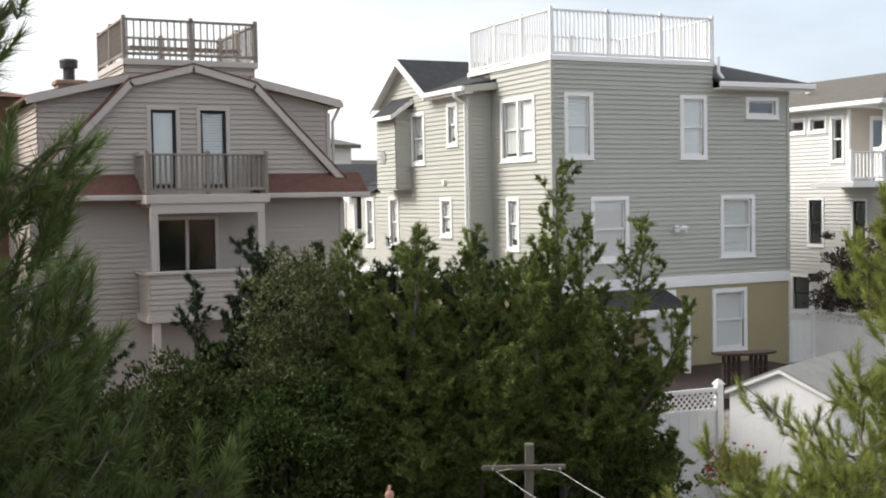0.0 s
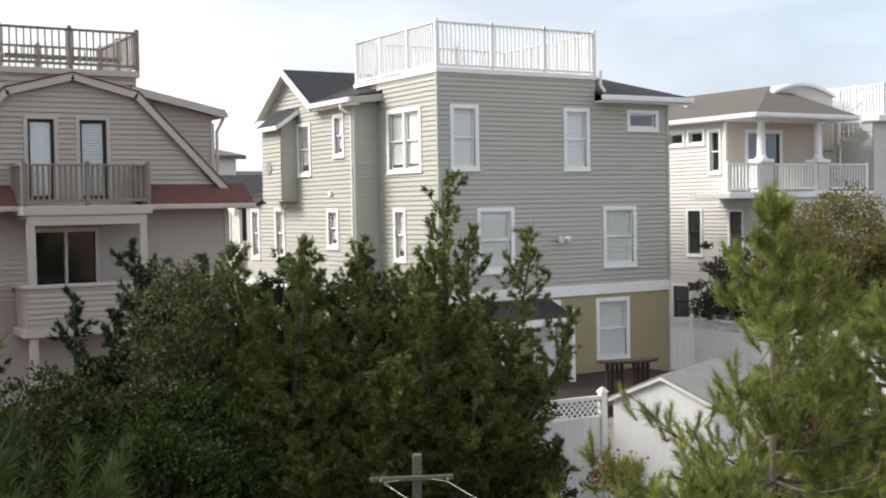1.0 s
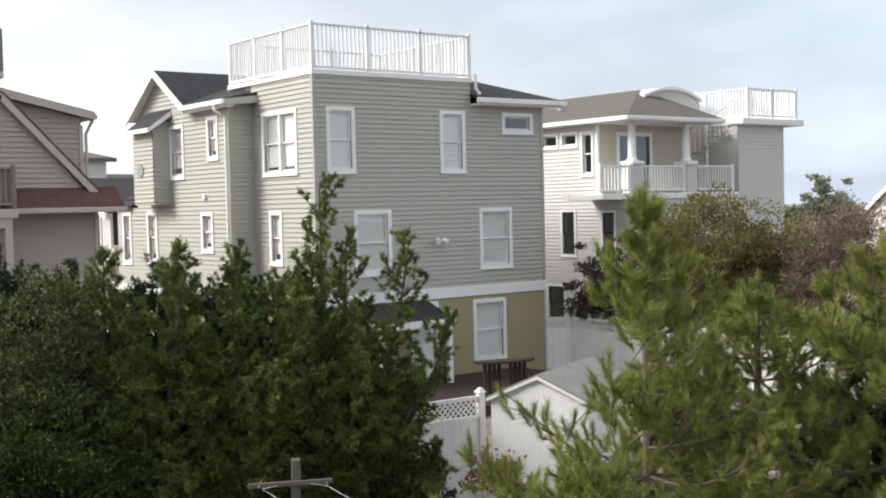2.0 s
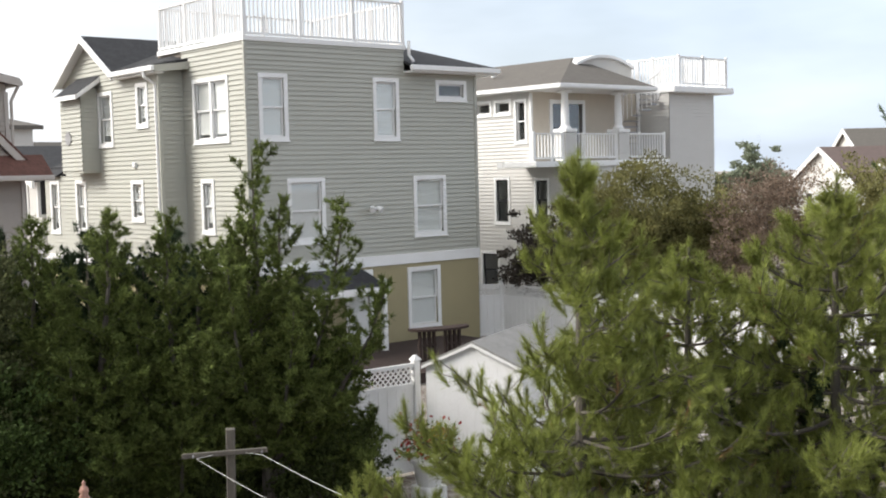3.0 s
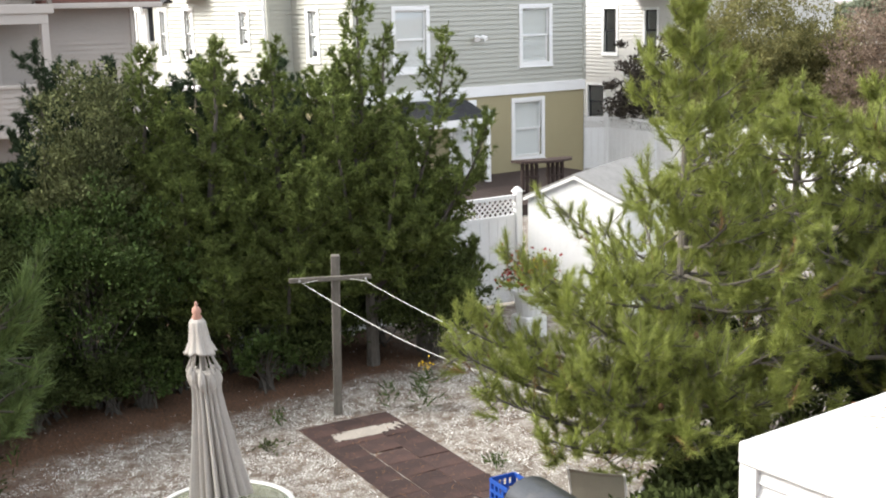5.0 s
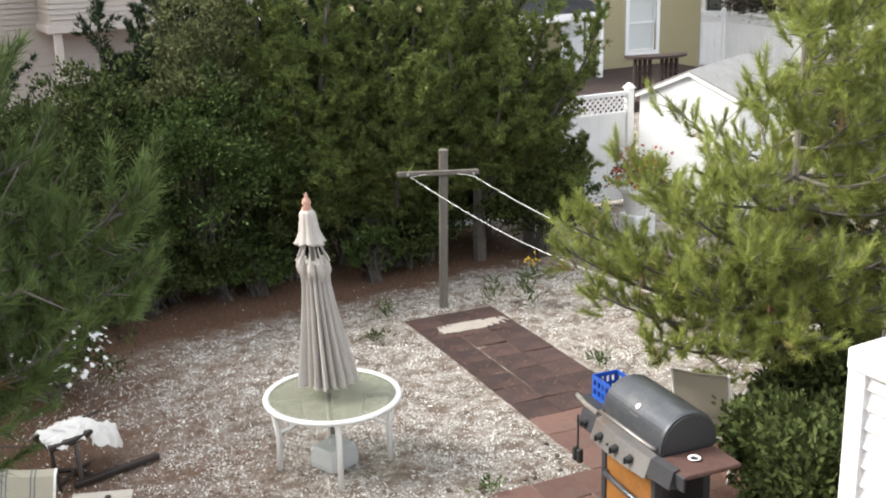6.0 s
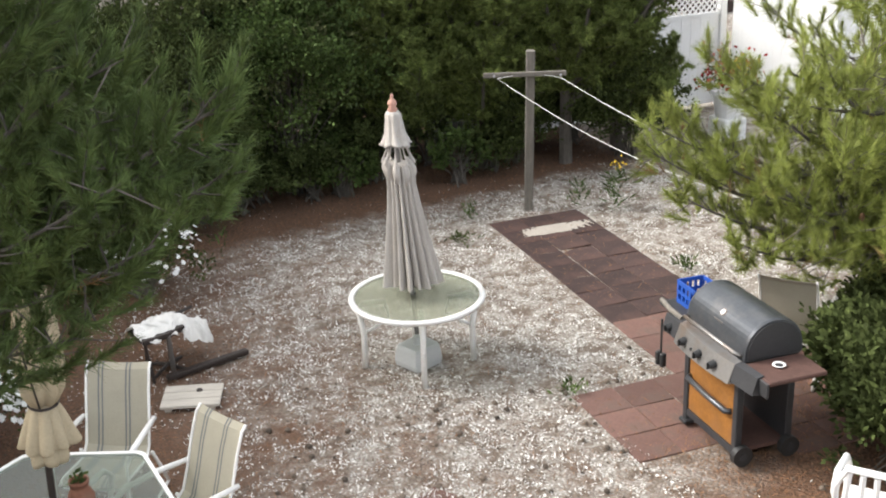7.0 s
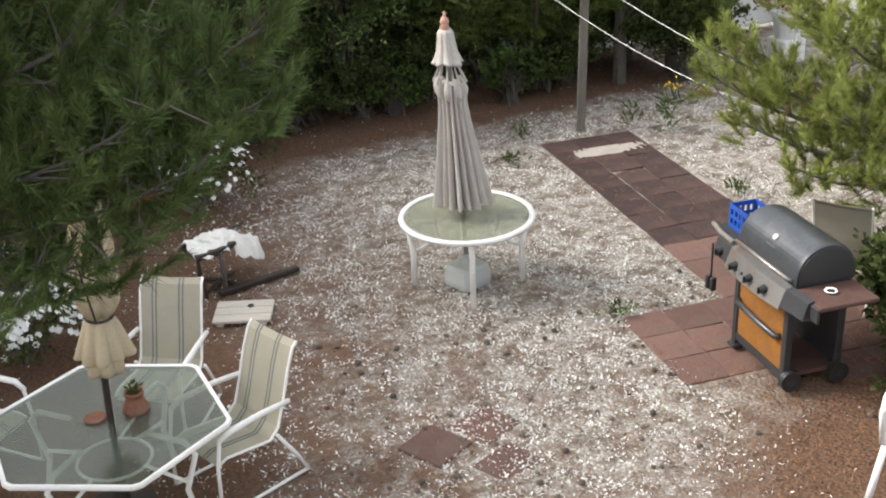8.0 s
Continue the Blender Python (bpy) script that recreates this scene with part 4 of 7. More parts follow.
# ---- ground ----
def ground_material():
    """Sandy ground: brown needle litter where a slow noise and the planted borders call for it, pale crushed shell elsewhere."""
    m = bpy.data.materials.new("shell_and_litter_ground")
    m.use_nodes = True
    nodes, links = m.node_tree.nodes, m.node_tree.links
    b = nodes["Principled BSDF"]
    b.inputs["Roughness"].default_value, b.inputs["Specular IOR Level"].default_value = 0.95, 0.2
    co = nodes.new("ShaderNodeTexCoord")

    def tex(scale, detail=4.0, rough=0.6):
        n = nodes.new("ShaderNodeTexNoise")
        n.inputs["Scale"].default_value, n.inputs["Detail"].default_value, n.inputs["Roughness"].default_value = scale, detail, rough
        links.new(co.outputs["Object"], n.inputs["Vector"])
        return n.outputs["Fac"]

    def mix(fac, a, bb):
        n = nodes.new("ShaderNodeMix")
        n.data_type = "RGBA"
        links.new(fac, n.inputs["Factor"])
        for key, v in (("A", a), ("B", bb)):
            if isinstance(v, tuple):
                n.inputs[key].default_value = (*v, 1)
            else:
                links.new(v, n.inputs[key])
        return n.outputs["Result"]

    def ramp(v, lo, hi):
        n = nodes.new("ShaderNodeMapRange")
        n.inputs["From Min"].default_value, n.inputs["From Max"].default_value = lo, hi
        links.new(v, n.inputs["Value"])
        return n.outputs["Result"]

    def math2(op, a, bb):
        n = nodes.new("ShaderNodeMath")
        n.operation = op
        for i, v in enumerate((a, bb)):
            if isinstance(v, float):
                n.inputs[i].default_value = v
            else:
                links.new(v, n.inputs[i])
        return n.outputs[0]

    sep = nodes.new("ShaderNodeSeparateXYZ")
    links.new(co.outputs["Object"], sep.inputs[0])
    vor = nodes.new("ShaderNodeTexVoronoi")
    vor.inputs["Scale"].default_value = 34.0
    links.new(co.outputs["Object"], vor.inputs["Vector"])
    pale = mix(ramp(vor.outputs["Distance"], 0.15, 0.6), (0.56, 0.54, 0.50), (0.30, 0.27, 0.235))
    pale = mix(ramp(tex(4.5, 8, 0.75), 0.46, 0.58), pale, (0.15, 0.115, 0.09))
    pale = mix(math2("MULTIPLY", ramp(tex(14, 5, 0.65), 0.47, 0.60), 0.55), pale, (0.19, 0.155, 0.125))
    # the west half is browner
    soil = math2("MULTIPLY", ramp(tex(2.2, 8, 0.8), 0.46, 0.60), ramp(sep.outputs["X"], 5.2, 2.6))
    pale = mix(soil, pale, (0.15, 0.09, 0.06))
    litter = mix(ramp(tex(30, 5), 0.35, 0.7), (0.17, 0.095, 0.06), (0.075, 0.05, 0.035))
    # litter gathers under the hedge, at the west side and by the barbecue
    wob = math2("MULTIPLY", math2("SUBTRACT", tex(0.9, 5, 0.7), 0.5), 2.2)
    hedge = ramp(math2("SUBTRACT", math2("ADD", sep.outputs["Y"], wob), math2("MULTIPLY", sep.outputs["X"], 0.08)), 12.2, 12.8)
    east = ramp(math2("ADD", sep.outputs["X"], wob), 10.2, 9.2)
    west = ramp(math2("ADD", math2("ADD", sep.outputs["X"], math2("MULTIPLY", sep.outputs["Y"], -0.22)), wob), 1.35, -0.5)
    south = ramp(math2("ADD", math2("SUBTRACT", sep.outputs["Y"], math2("MULTIPLY", sep.outputs["X"], 0.9)), wob), 2.3, 1.0)
    border = math2("MAXIMUM", math2("MULTIPLY", hedge, east), math2("MAXIMUM", west, math2("MULTIPLY", south, ramp(sep.outputs["Y"], 7.6, 6.9))))
    lit = mix(border, pale, litter)
    links.new(lit, b.inputs["Base Color"])
    bp = nodes.new("ShaderNodeBump")
    bp.inputs["Strength"].default_value, bp.inputs["Distance"].default_value = 0.8, 0.02
    links.new(math2("ADD", tex(45, 4), vor.outputs["Distance"]), bp.inputs["Height"])
    links.new(bp.outputs["Normal"], b.inputs["Normal"])
    return m


def ground_height(x, y):
    """Slight swells in the yard."""
    return 0.012 * noise.noise(Vector((x * 0.7, y * 0.7, 0)))


s = Shape()
xs = [-900, -300, -60, -20, -8] + [-4 + 0.5 * k for k in range(33)] + [14, 20, 40, 120, 400, 900]
ys = [-300, -60, -10, 0, 3] + [4 + 0.5 * k for k in range(23)] + [17, 22, 30, 60, 200, 600, 1500]
for y in ys:
    for x in xs:
        s.v.append((x, y, ground_height(x, y) if -4 <= x <= 12 and 4 <= y <= 15 else 0.0))
for j in range(len(ys) - 1):
    for i in range(len(xs) - 1):
        k = j * len(xs) + i
        s.f.append((k, k + 1, k + 1 + len(xs), k + len(xs)))
tagged(part("ground", s, ground_material()), "sandy yard of crushed shell with brown pine litter at its borders", "ground", kind="structure")


def scatter(name, count, size, flat, material, keep, seed, label, category, lift=0.01):
    """Loose bits strewn over the yard where keep(x, y) allows."""
    r = np.random.default_rng(seed)
    x, y = r.uniform(-1.5, 9.5, count), r.uniform(5.0, 15.0, count)
    ok = keep(x, y, r)
    x, y = x[ok], y[ok]
    n = len(x)
    c = np.c_[x, y, np.array([ground_height(a, b) for a, b in zip(x, y)]) + lift * r.uniform(0.3, 1.3, n)]
    yaw, tilt, roll = r.uniform(0, 6.283, n), r.normal(0, 0.5, n), r.normal(0, 0.5, n)
    u = np.c_[np.cos(yaw), np.sin(yaw), tilt] * (size * r.uniform(0.5, 1.5, n))[:, None]
    v = np.c_[-np.sin(yaw), np.cos(yaw), roll] * (size * flat * r.uniform(0.5, 1.3, n))[:, None]
    k = r.uniform(0.3, 0.9, (n, 2))
    q = np.stack([c - u, c - v * k[:, :1], c + u, c + v * k[:, 1:]], 1).reshape(-1, 3)
    return tagged(chips(name, q, 4, material), label, category, kind="stuff")


def wooded(x, y):
    """How far a spot lies under the planted borders, 0 to 1."""
    return np.clip(np.maximum.reduce([(y - 0.08 * x - 12.15) / 0.6, (1.2 - x + 0.22 * y) / 2.0 - 0.25, np.where(y < 7.4, (2.2 - y + 0.9 * x) / 1.3, 0)]), 0, 1)


def patchy(x, y, scale, seed):
    return np.array([noise.noise(Vector((a * scale, b * scale, seed))) for a, b in zip(x, y)])


def on_path(x, y):
    k = (12.06 - y) / 4.25
    return ((x > 6.36 - 0.43 * k) & (x < 7.62 - 0.2 * k) & (y > 7.7) & (y < 12.1)) | ((x > 4.95) & (x < 7.6) & (y < 7.75) & (y > 5.9))


M_SHELL = mat("bleached_shell", (0.70, 0.68, 0.64), 0.7, vary=0.1, random_island=0.35, bump=0.0)
M_LITTER = mat("dry_pine_litter", (0.19, 0.10, 0.052), 0.9, vary=0.2, random_island=0.5, bump=0.0)
scatter("shells", 230000, 0.0118, 0.7, M_SHELL, lambda x, y, r: ~on_path(x, y) & (r.uniform(0, 1, len(x)) < np.clip(0.95 - wooded(x, y) * 0.93, 0, 1) * np.clip(0.46 - 0.08 * np.clip((4.6 - x) / 2, 0, 1) + 1.3 * patchy(x, y, 4.2, 5) + 0.9 * patchy(x, y, 1.1, 7) + 1.3 * patchy(x, y, 11.0, 21), 0.05, 1)), 3,
        "bleached crushed shells strewn over the yard", "shells", 0.012)
scatter("pine_litter", 60000, 0.032, 0.12, M_LITTER, lambda x, y, r: r.uniform(0, 1, len(x)) * np.where((x > 4.6) & (y < 7.0), 0.6, 1.0) < np.where(on_path(x, y), np.where(y < 7.75, np.clip(1.5 * (7.6 - y), 0.3, 1), 0.35), np.clip(0.15 + 0.35 * np.clip((4.6 - x) / 2, 0, 1) + wooded(x, y) - 0.7 * patchy(x, y, 1.7, 9), 0.05, 1)), 4,
        "dry brown pine needles and leaf litter on the ground", "litter", 0.014)

scatter("dark_bits", 42000, 0.015, 0.6, mat("dark_leaf_crumbs", (0.085, 0.062, 0.045), 0.9, random_island=0.5, bump=0.0), lambda x, y, r: ~on_path(x, y) & (r.uniform(0, 1, len(x)) < np.clip(0.5 + 0.9 * patchy(x, y, 2.6, 15), 0.1, 1)), 5,
        "dark leaf crumbs and cones among the shells", "litter", 0.02)
r = np.random.default_rng(77)
s = Shape()
for k in range(170):
    x, y = r.uniform(2.0, 6.6), r.uniform(5.6, 8.6)
    if not on_path(np.array([x]), np.array([y]))[0]:
        q = r.uniform(0.014, 0.03)
        s.lathe([(q * 0.3, 0.0), (q, q * 0.5), (q * 0.85, q), (q * 0.25, q * 1.4)], 7, (x, y, ground_height(x, y)))
tagged(part("fallen_cones", s, mat("grey_brown_cone", (0.11, 0.085, 0.065), 0.9, vary=0.3, random_island=0.5, bump=0.3)), "small weathered pine cones lying among the shells", "pine cones", kind="stuff")
scatter("rust_litter", 90000, 0.02, 0.2, mat("rust_needle_litter", (0.215, 0.108, 0.05), 0.9, random_island=0.45, bump=0.0), lambda x, y, r: (x > 4.4) & (y < 7.5) & (x < 7.6) & (r.uniform(0, 1, len(x)) < np.clip(1.1 * (7.15 - y) + 0.5 * (x - 5.6) + 0.7 * patchy(x, y, 1.6, 11), 0.08, 0.9)), 6,
        "rust-coloured pine needles drifted over the patio's edge", "litter", 0.03)

# pavers: a walk of three across, widening to a small patio under the barbecue
M_PAVER = mat("red_brown_paver", (0.13, 0.072, 0.058), 0.9, vary=0.22, scale=5, fine=50, bump=0.4, random_object=0.28, stain=(0.10, 0.075, 0.06), stain_amount=0.6)
paving = thing("paved_walk", "red-brown square pavers with litter in the joints, set in gravel", "paving", kind="structure")
M_PAVER_DARK = mat("dark_brown_paver", (0.05, 0.029, 0.025), 0.85, vary=0.3, scale=3, fine=50, bump=0.4, random_object=0.3, stain=(0.08, 0.042, 0.034), stain_amount=0.7)
PAVER = Shape().box(-0.197, 0.197, -0.197, 0.197, -0.03, 0.016, None, 0.006).mesh("paver", M_PAVER)
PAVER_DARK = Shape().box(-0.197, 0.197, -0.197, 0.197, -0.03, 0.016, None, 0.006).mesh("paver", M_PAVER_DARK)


def paver(x, y, turn, lift=0.0, wobble=0.6, slab_mesh=PAVER):
    ob = new("paver", slab_mesh)
    ob.parent = paving
    ob.matrix_local = pose(x, y, -0.005 + lift + random.uniform(-0.004, 0.004), random.gauss(0, wobble), random.gauss(0, wobble), turn + random.gauss(0, 0.6))


# the eight rows nearest the hedge take the darker paver
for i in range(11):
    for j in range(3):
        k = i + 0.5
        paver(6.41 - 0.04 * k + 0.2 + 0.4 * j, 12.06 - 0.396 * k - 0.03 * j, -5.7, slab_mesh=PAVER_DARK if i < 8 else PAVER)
for i in range(5):
    for j in range(6):
        if (i, j) not in ((3, 0), (3, 1), (3, 2)) and i < 4:
            paver(5.12 + 0.4 * j - 0.04 * i, 7.62 - 0.4 * i - 0.04 * j, -5.7)
for x, y, turn in ((2.72, 6.78, 28), (3.17, 6.88, 25), (3.12, 6.33, 24)):
    paver(x, y, turn, -0.010 if x > 3 else 0.008, 1.0)
# ---- vegetation ----
M_BARK = mat("grey_brown_bark", (0.10, 0.088, 0.075), 0.95, vary=0.4, scale=6, fine=40, bump=0.9, stretch=(1, 1, 0.3))
# brighter front foliage, then a copy with the gaps' shade in its colour
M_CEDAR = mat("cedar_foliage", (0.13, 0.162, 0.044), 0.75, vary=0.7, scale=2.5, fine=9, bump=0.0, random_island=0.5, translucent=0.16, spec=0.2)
M_CEDAR_SHADE = mat("shaded_cedar_foliage", (0.032, 0.048, 0.025), 0.9, vary=0.6, scale=2.5, fine=9, bump=0.0, random_island=0.5, translucent=0.14, spec=0.08)
M_LEAF = mat("glossy_green_leaf", (0.06, 0.09, 0.024), 0.65, vary=0.5, scale=2.5, fine=9, bump=0.0, random_island=0.5, translucent=0.15, spec=0.15)
M_LEAF_DULL = mat("dull_shrub_leaf", (0.058, 0.074, 0.024), 0.85, vary=0.5, scale=2.5, fine=9, bump=0.0, random_island=0.5, translucent=0.1, spec=0.1)
M_LEAF_OLIVE = mat("olive_shrub_leaf", (0.105, 0.115, 0.05), 0.8, vary=0.5, scale=2.5, fine=9, bump=0.0, random_island=0.5, translucent=0.15, spec=0.1)
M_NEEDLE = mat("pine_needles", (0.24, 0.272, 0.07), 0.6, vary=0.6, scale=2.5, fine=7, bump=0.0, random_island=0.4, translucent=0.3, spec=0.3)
# the overhanging pine's own shade is put into this needle colour
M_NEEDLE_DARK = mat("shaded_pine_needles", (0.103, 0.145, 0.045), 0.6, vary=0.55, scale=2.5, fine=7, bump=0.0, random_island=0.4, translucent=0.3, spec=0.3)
M_RUST = mat("rusty_autumn_leaf", (0.21, 0.155, 0.115), 0.7, vary=0.3, bump=0.0, random_island=0.45, translucent=0.3)
M_YELLOW_GREEN = mat("yellow_green_leaf", (0.19, 0.18, 0.065), 0.7, vary=0.3, bump=0.0, random_island=0.45, translucent=0.3)
M_TWIGGY = mat("purple_grey_leaf", (0.085, 0.072, 0.06), 0.8, vary=0.4, bump=0.0, random_island=0.5, translucent=0.2, spec=0.1)
# distance haze is mixed into this leaf colour
M_FAR_GREEN = mat("hazed_far_pine", (0.23, 0.26, 0.18), 0.8, vary=0.4, bump=0.0, random_island=0.4, translucent=0.3)
M_DEAD = mat("dead_orange_needles", (0.20, 0.12, 0.045), 0.8, vary=0.3, bump=0.0, random_island=0.3)
M_PETAL = mat("white_petal", (0.82, 0.82, 0.80), 0.6, vary=0.04, bump=0.0, random_island=0.1, translucent=0.25)
M_CONE = mat("brown_pine_cone", (0.17, 0.085, 0.05), 0.8, vary=0.3, bump=0.2)


def unit(a):
    return a / np.maximum(np.linalg.norm(a, axis=1, keepdims=True), 1e-9)


def blades(r, base, along, length, width, spread, per):
    """Thin leaf blades: per for each base point, fanned about its direction."""
    n = len(base)
    b = np.repeat(base, per, 0)
    d = unit(np.repeat(unit(along), per, 0) + r.normal(0, spread, (n * per, 3)))
    side = unit(np.cross(d, r.normal(0, 1, (n * per, 3))))
    ln = (length * r.uniform(0.6, 1.25, n * per))[:, None]
    b = b + d * ln * r.uniform(-0.1, 0.4, (n * per, 1))
    w = side * width
    return np.stack([b - w * 0.6, b + d * ln * 0.55 + w, b + d * ln, b + d * ln * 0.5 - w], 1).reshape(-1, 3)


def sprigs(r, base, along, length, width, spread, per):
    """Short pointed scale-leaf sprigs: per for each base point, fanned about its direction."""
    n = len(base) * per
    d = unit(np.repeat(unit(along), per, 0) + r.normal(0, spread, (n, 3)))
    b = np.repeat(base, per, 0) + r.normal(0, 0.012, (n, 3))
    side = unit(np.cross(d, r.normal(0, 1, (n, 3)))) * (width * r.uniform(0.6, 1.3, (n, 1)))
    return np.stack([b - side, b + side, b + d * length * r.uniform(0.5, 1.3, (n, 1))], 1).reshape(-1, 3)


def cedar(name, label, base, height, radius, seed, plumes=7, material=None, leaders=(), dense=1.0, per=17):
    """An upright cedar: trunk, limbs, and a crown of upswept ragged plumes made of feathery sprays."""
    r = np.random.default_rng(seed)
    t = thing(name, label, "tree", (*base, 0), group="cedars behind the yard")
    trunk = Shape()
    lean = r.normal(0, 0.1, 2)
    trunk.tube([(lean[0] * k * k, lean[1] * k * k, height * 0.85 * k - 0.05) for k in np.linspace(0, 1, 7)], [0.09 * (1 - 0.85 * k) + 0.008 for k in np.linspace(0, 1, 7)], 8)
    axes = [(Vector((lean[0], lean[1], height)), 1.0)]
    for k in range(plumes):
        a, q = 2.4 * k + r.uniform(-0.5, 0.5), r.uniform(0.35, 0.95)
        axes.append((Vector((radius * q * math.cos(a), radius * q * math.sin(a), height * r.uniform(0.45, 0.88) * (1 - 0.25 * q))), r.uniform(0.55, 0.9)))
    for x, y, z in leaders:
        axes.append((Vector((x, y, z)), 0.8))
    bases, dirs = [], []
    part("trunk", trunk, M_BARK, t)
    for tip, thick in axes:
        start = Vector((0, 0, min(0.2 * height, tip.z * 0.3)))
        mid = start.lerp(tip, 0.5) + Vector((tip.x * 0.35, tip.y * 0.35, -0.05))
        curve = [start.lerp(mid, s).lerp(mid.lerp(tip, s), s) for s in np.linspace(0, 1, 12)]
        limb = Shape().tube(curve[::2] + [curve[-1]], [0.035 * (1 - k / 7) + 0.004 for k in range(7)], 5)
        count = int(44 * dense * (tip.z / 3.0) ** 0.5)
        for i in range(count):
            s = 0.12 + 0.88 * (i + r.uniform(0, 1)) / count
            f = s * 11
            p = curve[int(min(f, 10))].lerp(curve[int(min(f, 10)) + 1], f - int(min(f, 10)))
            reach = thick * (0.85 * (1 - s) ** 0.75 + 0.15) * r.uniform(0.45, 1.4) * (radius / 1.1)
            a = r.uniform(0, 6.283)
            up = r.uniform(0.0, 0.6) + 0.9 * s * s
            d = Vector((math.cos(a), math.sin(a), up)).normalized()
            end = p + d * reach
            steps = max(3, int(reach / 0.06))
            for q in range(steps):
                w = (q + r.uniform(0.2, 1.0)) / steps
                spot = p.lerp(end, w) + Vector((0, 0, 0.16 * reach * w * w))
                bases.append(spot)
                dirs.append(d * 0.9 + Vector((0, 0, 0.3)))
                if w > 0.35 and r.uniform() < 0.65:
                    # side sprays, longest in the middle of the branchlet
                    e = (d * 0.7 + Vector(r.normal(0, 0.75, 3)) + Vector((0, 0, 0.25))).normalized()
                    ln = r.uniform(0.06, 0.17) * (1.2 - 0.6 * w)
                    for g in (0.5, 1.0):
                        bases.append(spot + e * ln * g)
                        dirs.append(e + Vector((0, 0, 0.2)))
            if reach > 0.3 and i % 2 == 0:
                limb.tube([p, p.lerp(end, 0.8)], [0.01, 0.003], 4)
        part("limb", limb, M_BARK, t)
    chips("crown", sprigs(r, np.array(bases), np.array(dirs), 0.085, 0.0085, 0.7, per), 3, material or M_CEDAR, t)
    return t


def shrub(name, label, base, size, seed, material, leaf=0.05, count=9000, category="shrub", stems=9, low=0.12, group="", hollow=0.55):
    """A broad-leaved shrub: stems, and leaves in uneven clumps towards the outside of the crown."""
    r = np.random.default_rng(seed)
    t = thing(name, label, category, (*base, 0), group=group)
    sx, sy, sz = size
    clumps = []
    for k in range(stems * 6):
        a, e = r.uniform(0, 6.283), r.uniform(-0.35, 1.0)
        q = r.uniform(hollow, 1.0) * (0.85 + 0.3 * noise.noise(Vector((a * 1.3, e * 2, seed))))
        c = math.sqrt(max(0.0, 1 - e * e)) if e > 0 else 1.0
        p = Vector((sx * q * c * math.cos(a), sy * q * c * math.sin(a), max(low, sz * (0.45 + 0.53 * e * q))))
        clumps.append(p)
        if k < stems * 4:
            part("stem", Shape().tube([(r.normal(0, 0.08), r.normal(0, 0.08), -0.03), (p.x * 0.35, p.y * 0.35, p.z * 0.5), p], [0.018, 0.011, 0.003] if k < stems else [0.008, 0.006, 0.002], 5), M_BARK, t)
    # each branch end carries several leafy tufts
    c = np.array(clumps)
    spread = 0.125 * (sx * sy * sz) ** (1 / 3)
    tufts = max(12, count // 70)
    mid = c[r.integers(0, len(c), tufts)] + np.clip(r.normal(0, 1, (tufts, 3)), -1.8, 1.8) * spread * 1.15 * np.array([1, 1, 0.8])
    pick = r.integers(0, tufts, count)
    own = (0.05 + 0.30 * spread) * r.uniform(0.6, 1.4, tufts)
    b = mid[pick] + np.clip(r.normal(0, 1, (count, 3)), -1.6, 1.6) * own[pick][:, None] * np.array([1, 1, 0.6])
    b[:, 2] = np.maximum(b[:, 2], 0.03)
    out = unit(b - np.array([0, 0, sz * 0.35])) + unit(b - mid[pick]) * 0.5 + np.array([0, 0, 0.35])
    chips("leaves", blades(r, b, out, leaf, leaf * 0.28, 0.6, 1), 4, material, t)
    return t


def needles(r, tips, dirs, material, parent, length=0.12, per=110, back=0.24, width=0.0022, name="needles", fan=0.45):
    """Pine shoots: needles set round the last stretch of each twig, pointing forwards."""
    n = len(tips)
    tips, dirs = np.repeat(tips, per, 0), np.repeat(unit(dirs), per, 0)
    w = r.uniform(0, 1, (n * per, 1))
    b = tips - dirs * w * back
    d = unit(dirs * (0.5 + 0.6 * (1 - w)) + r.normal(0, fan, (n * per, 3)))
    side = unit(np.cross(d, r.normal(0, 1, (n * per, 3)))) * width
    e = b + d * length * r.uniform(0.7, 1.2, (n * per, 1))
    return chips(name, np.stack([b - side, b + side, e], 1).reshape(-1, 3), 3, material, parent)


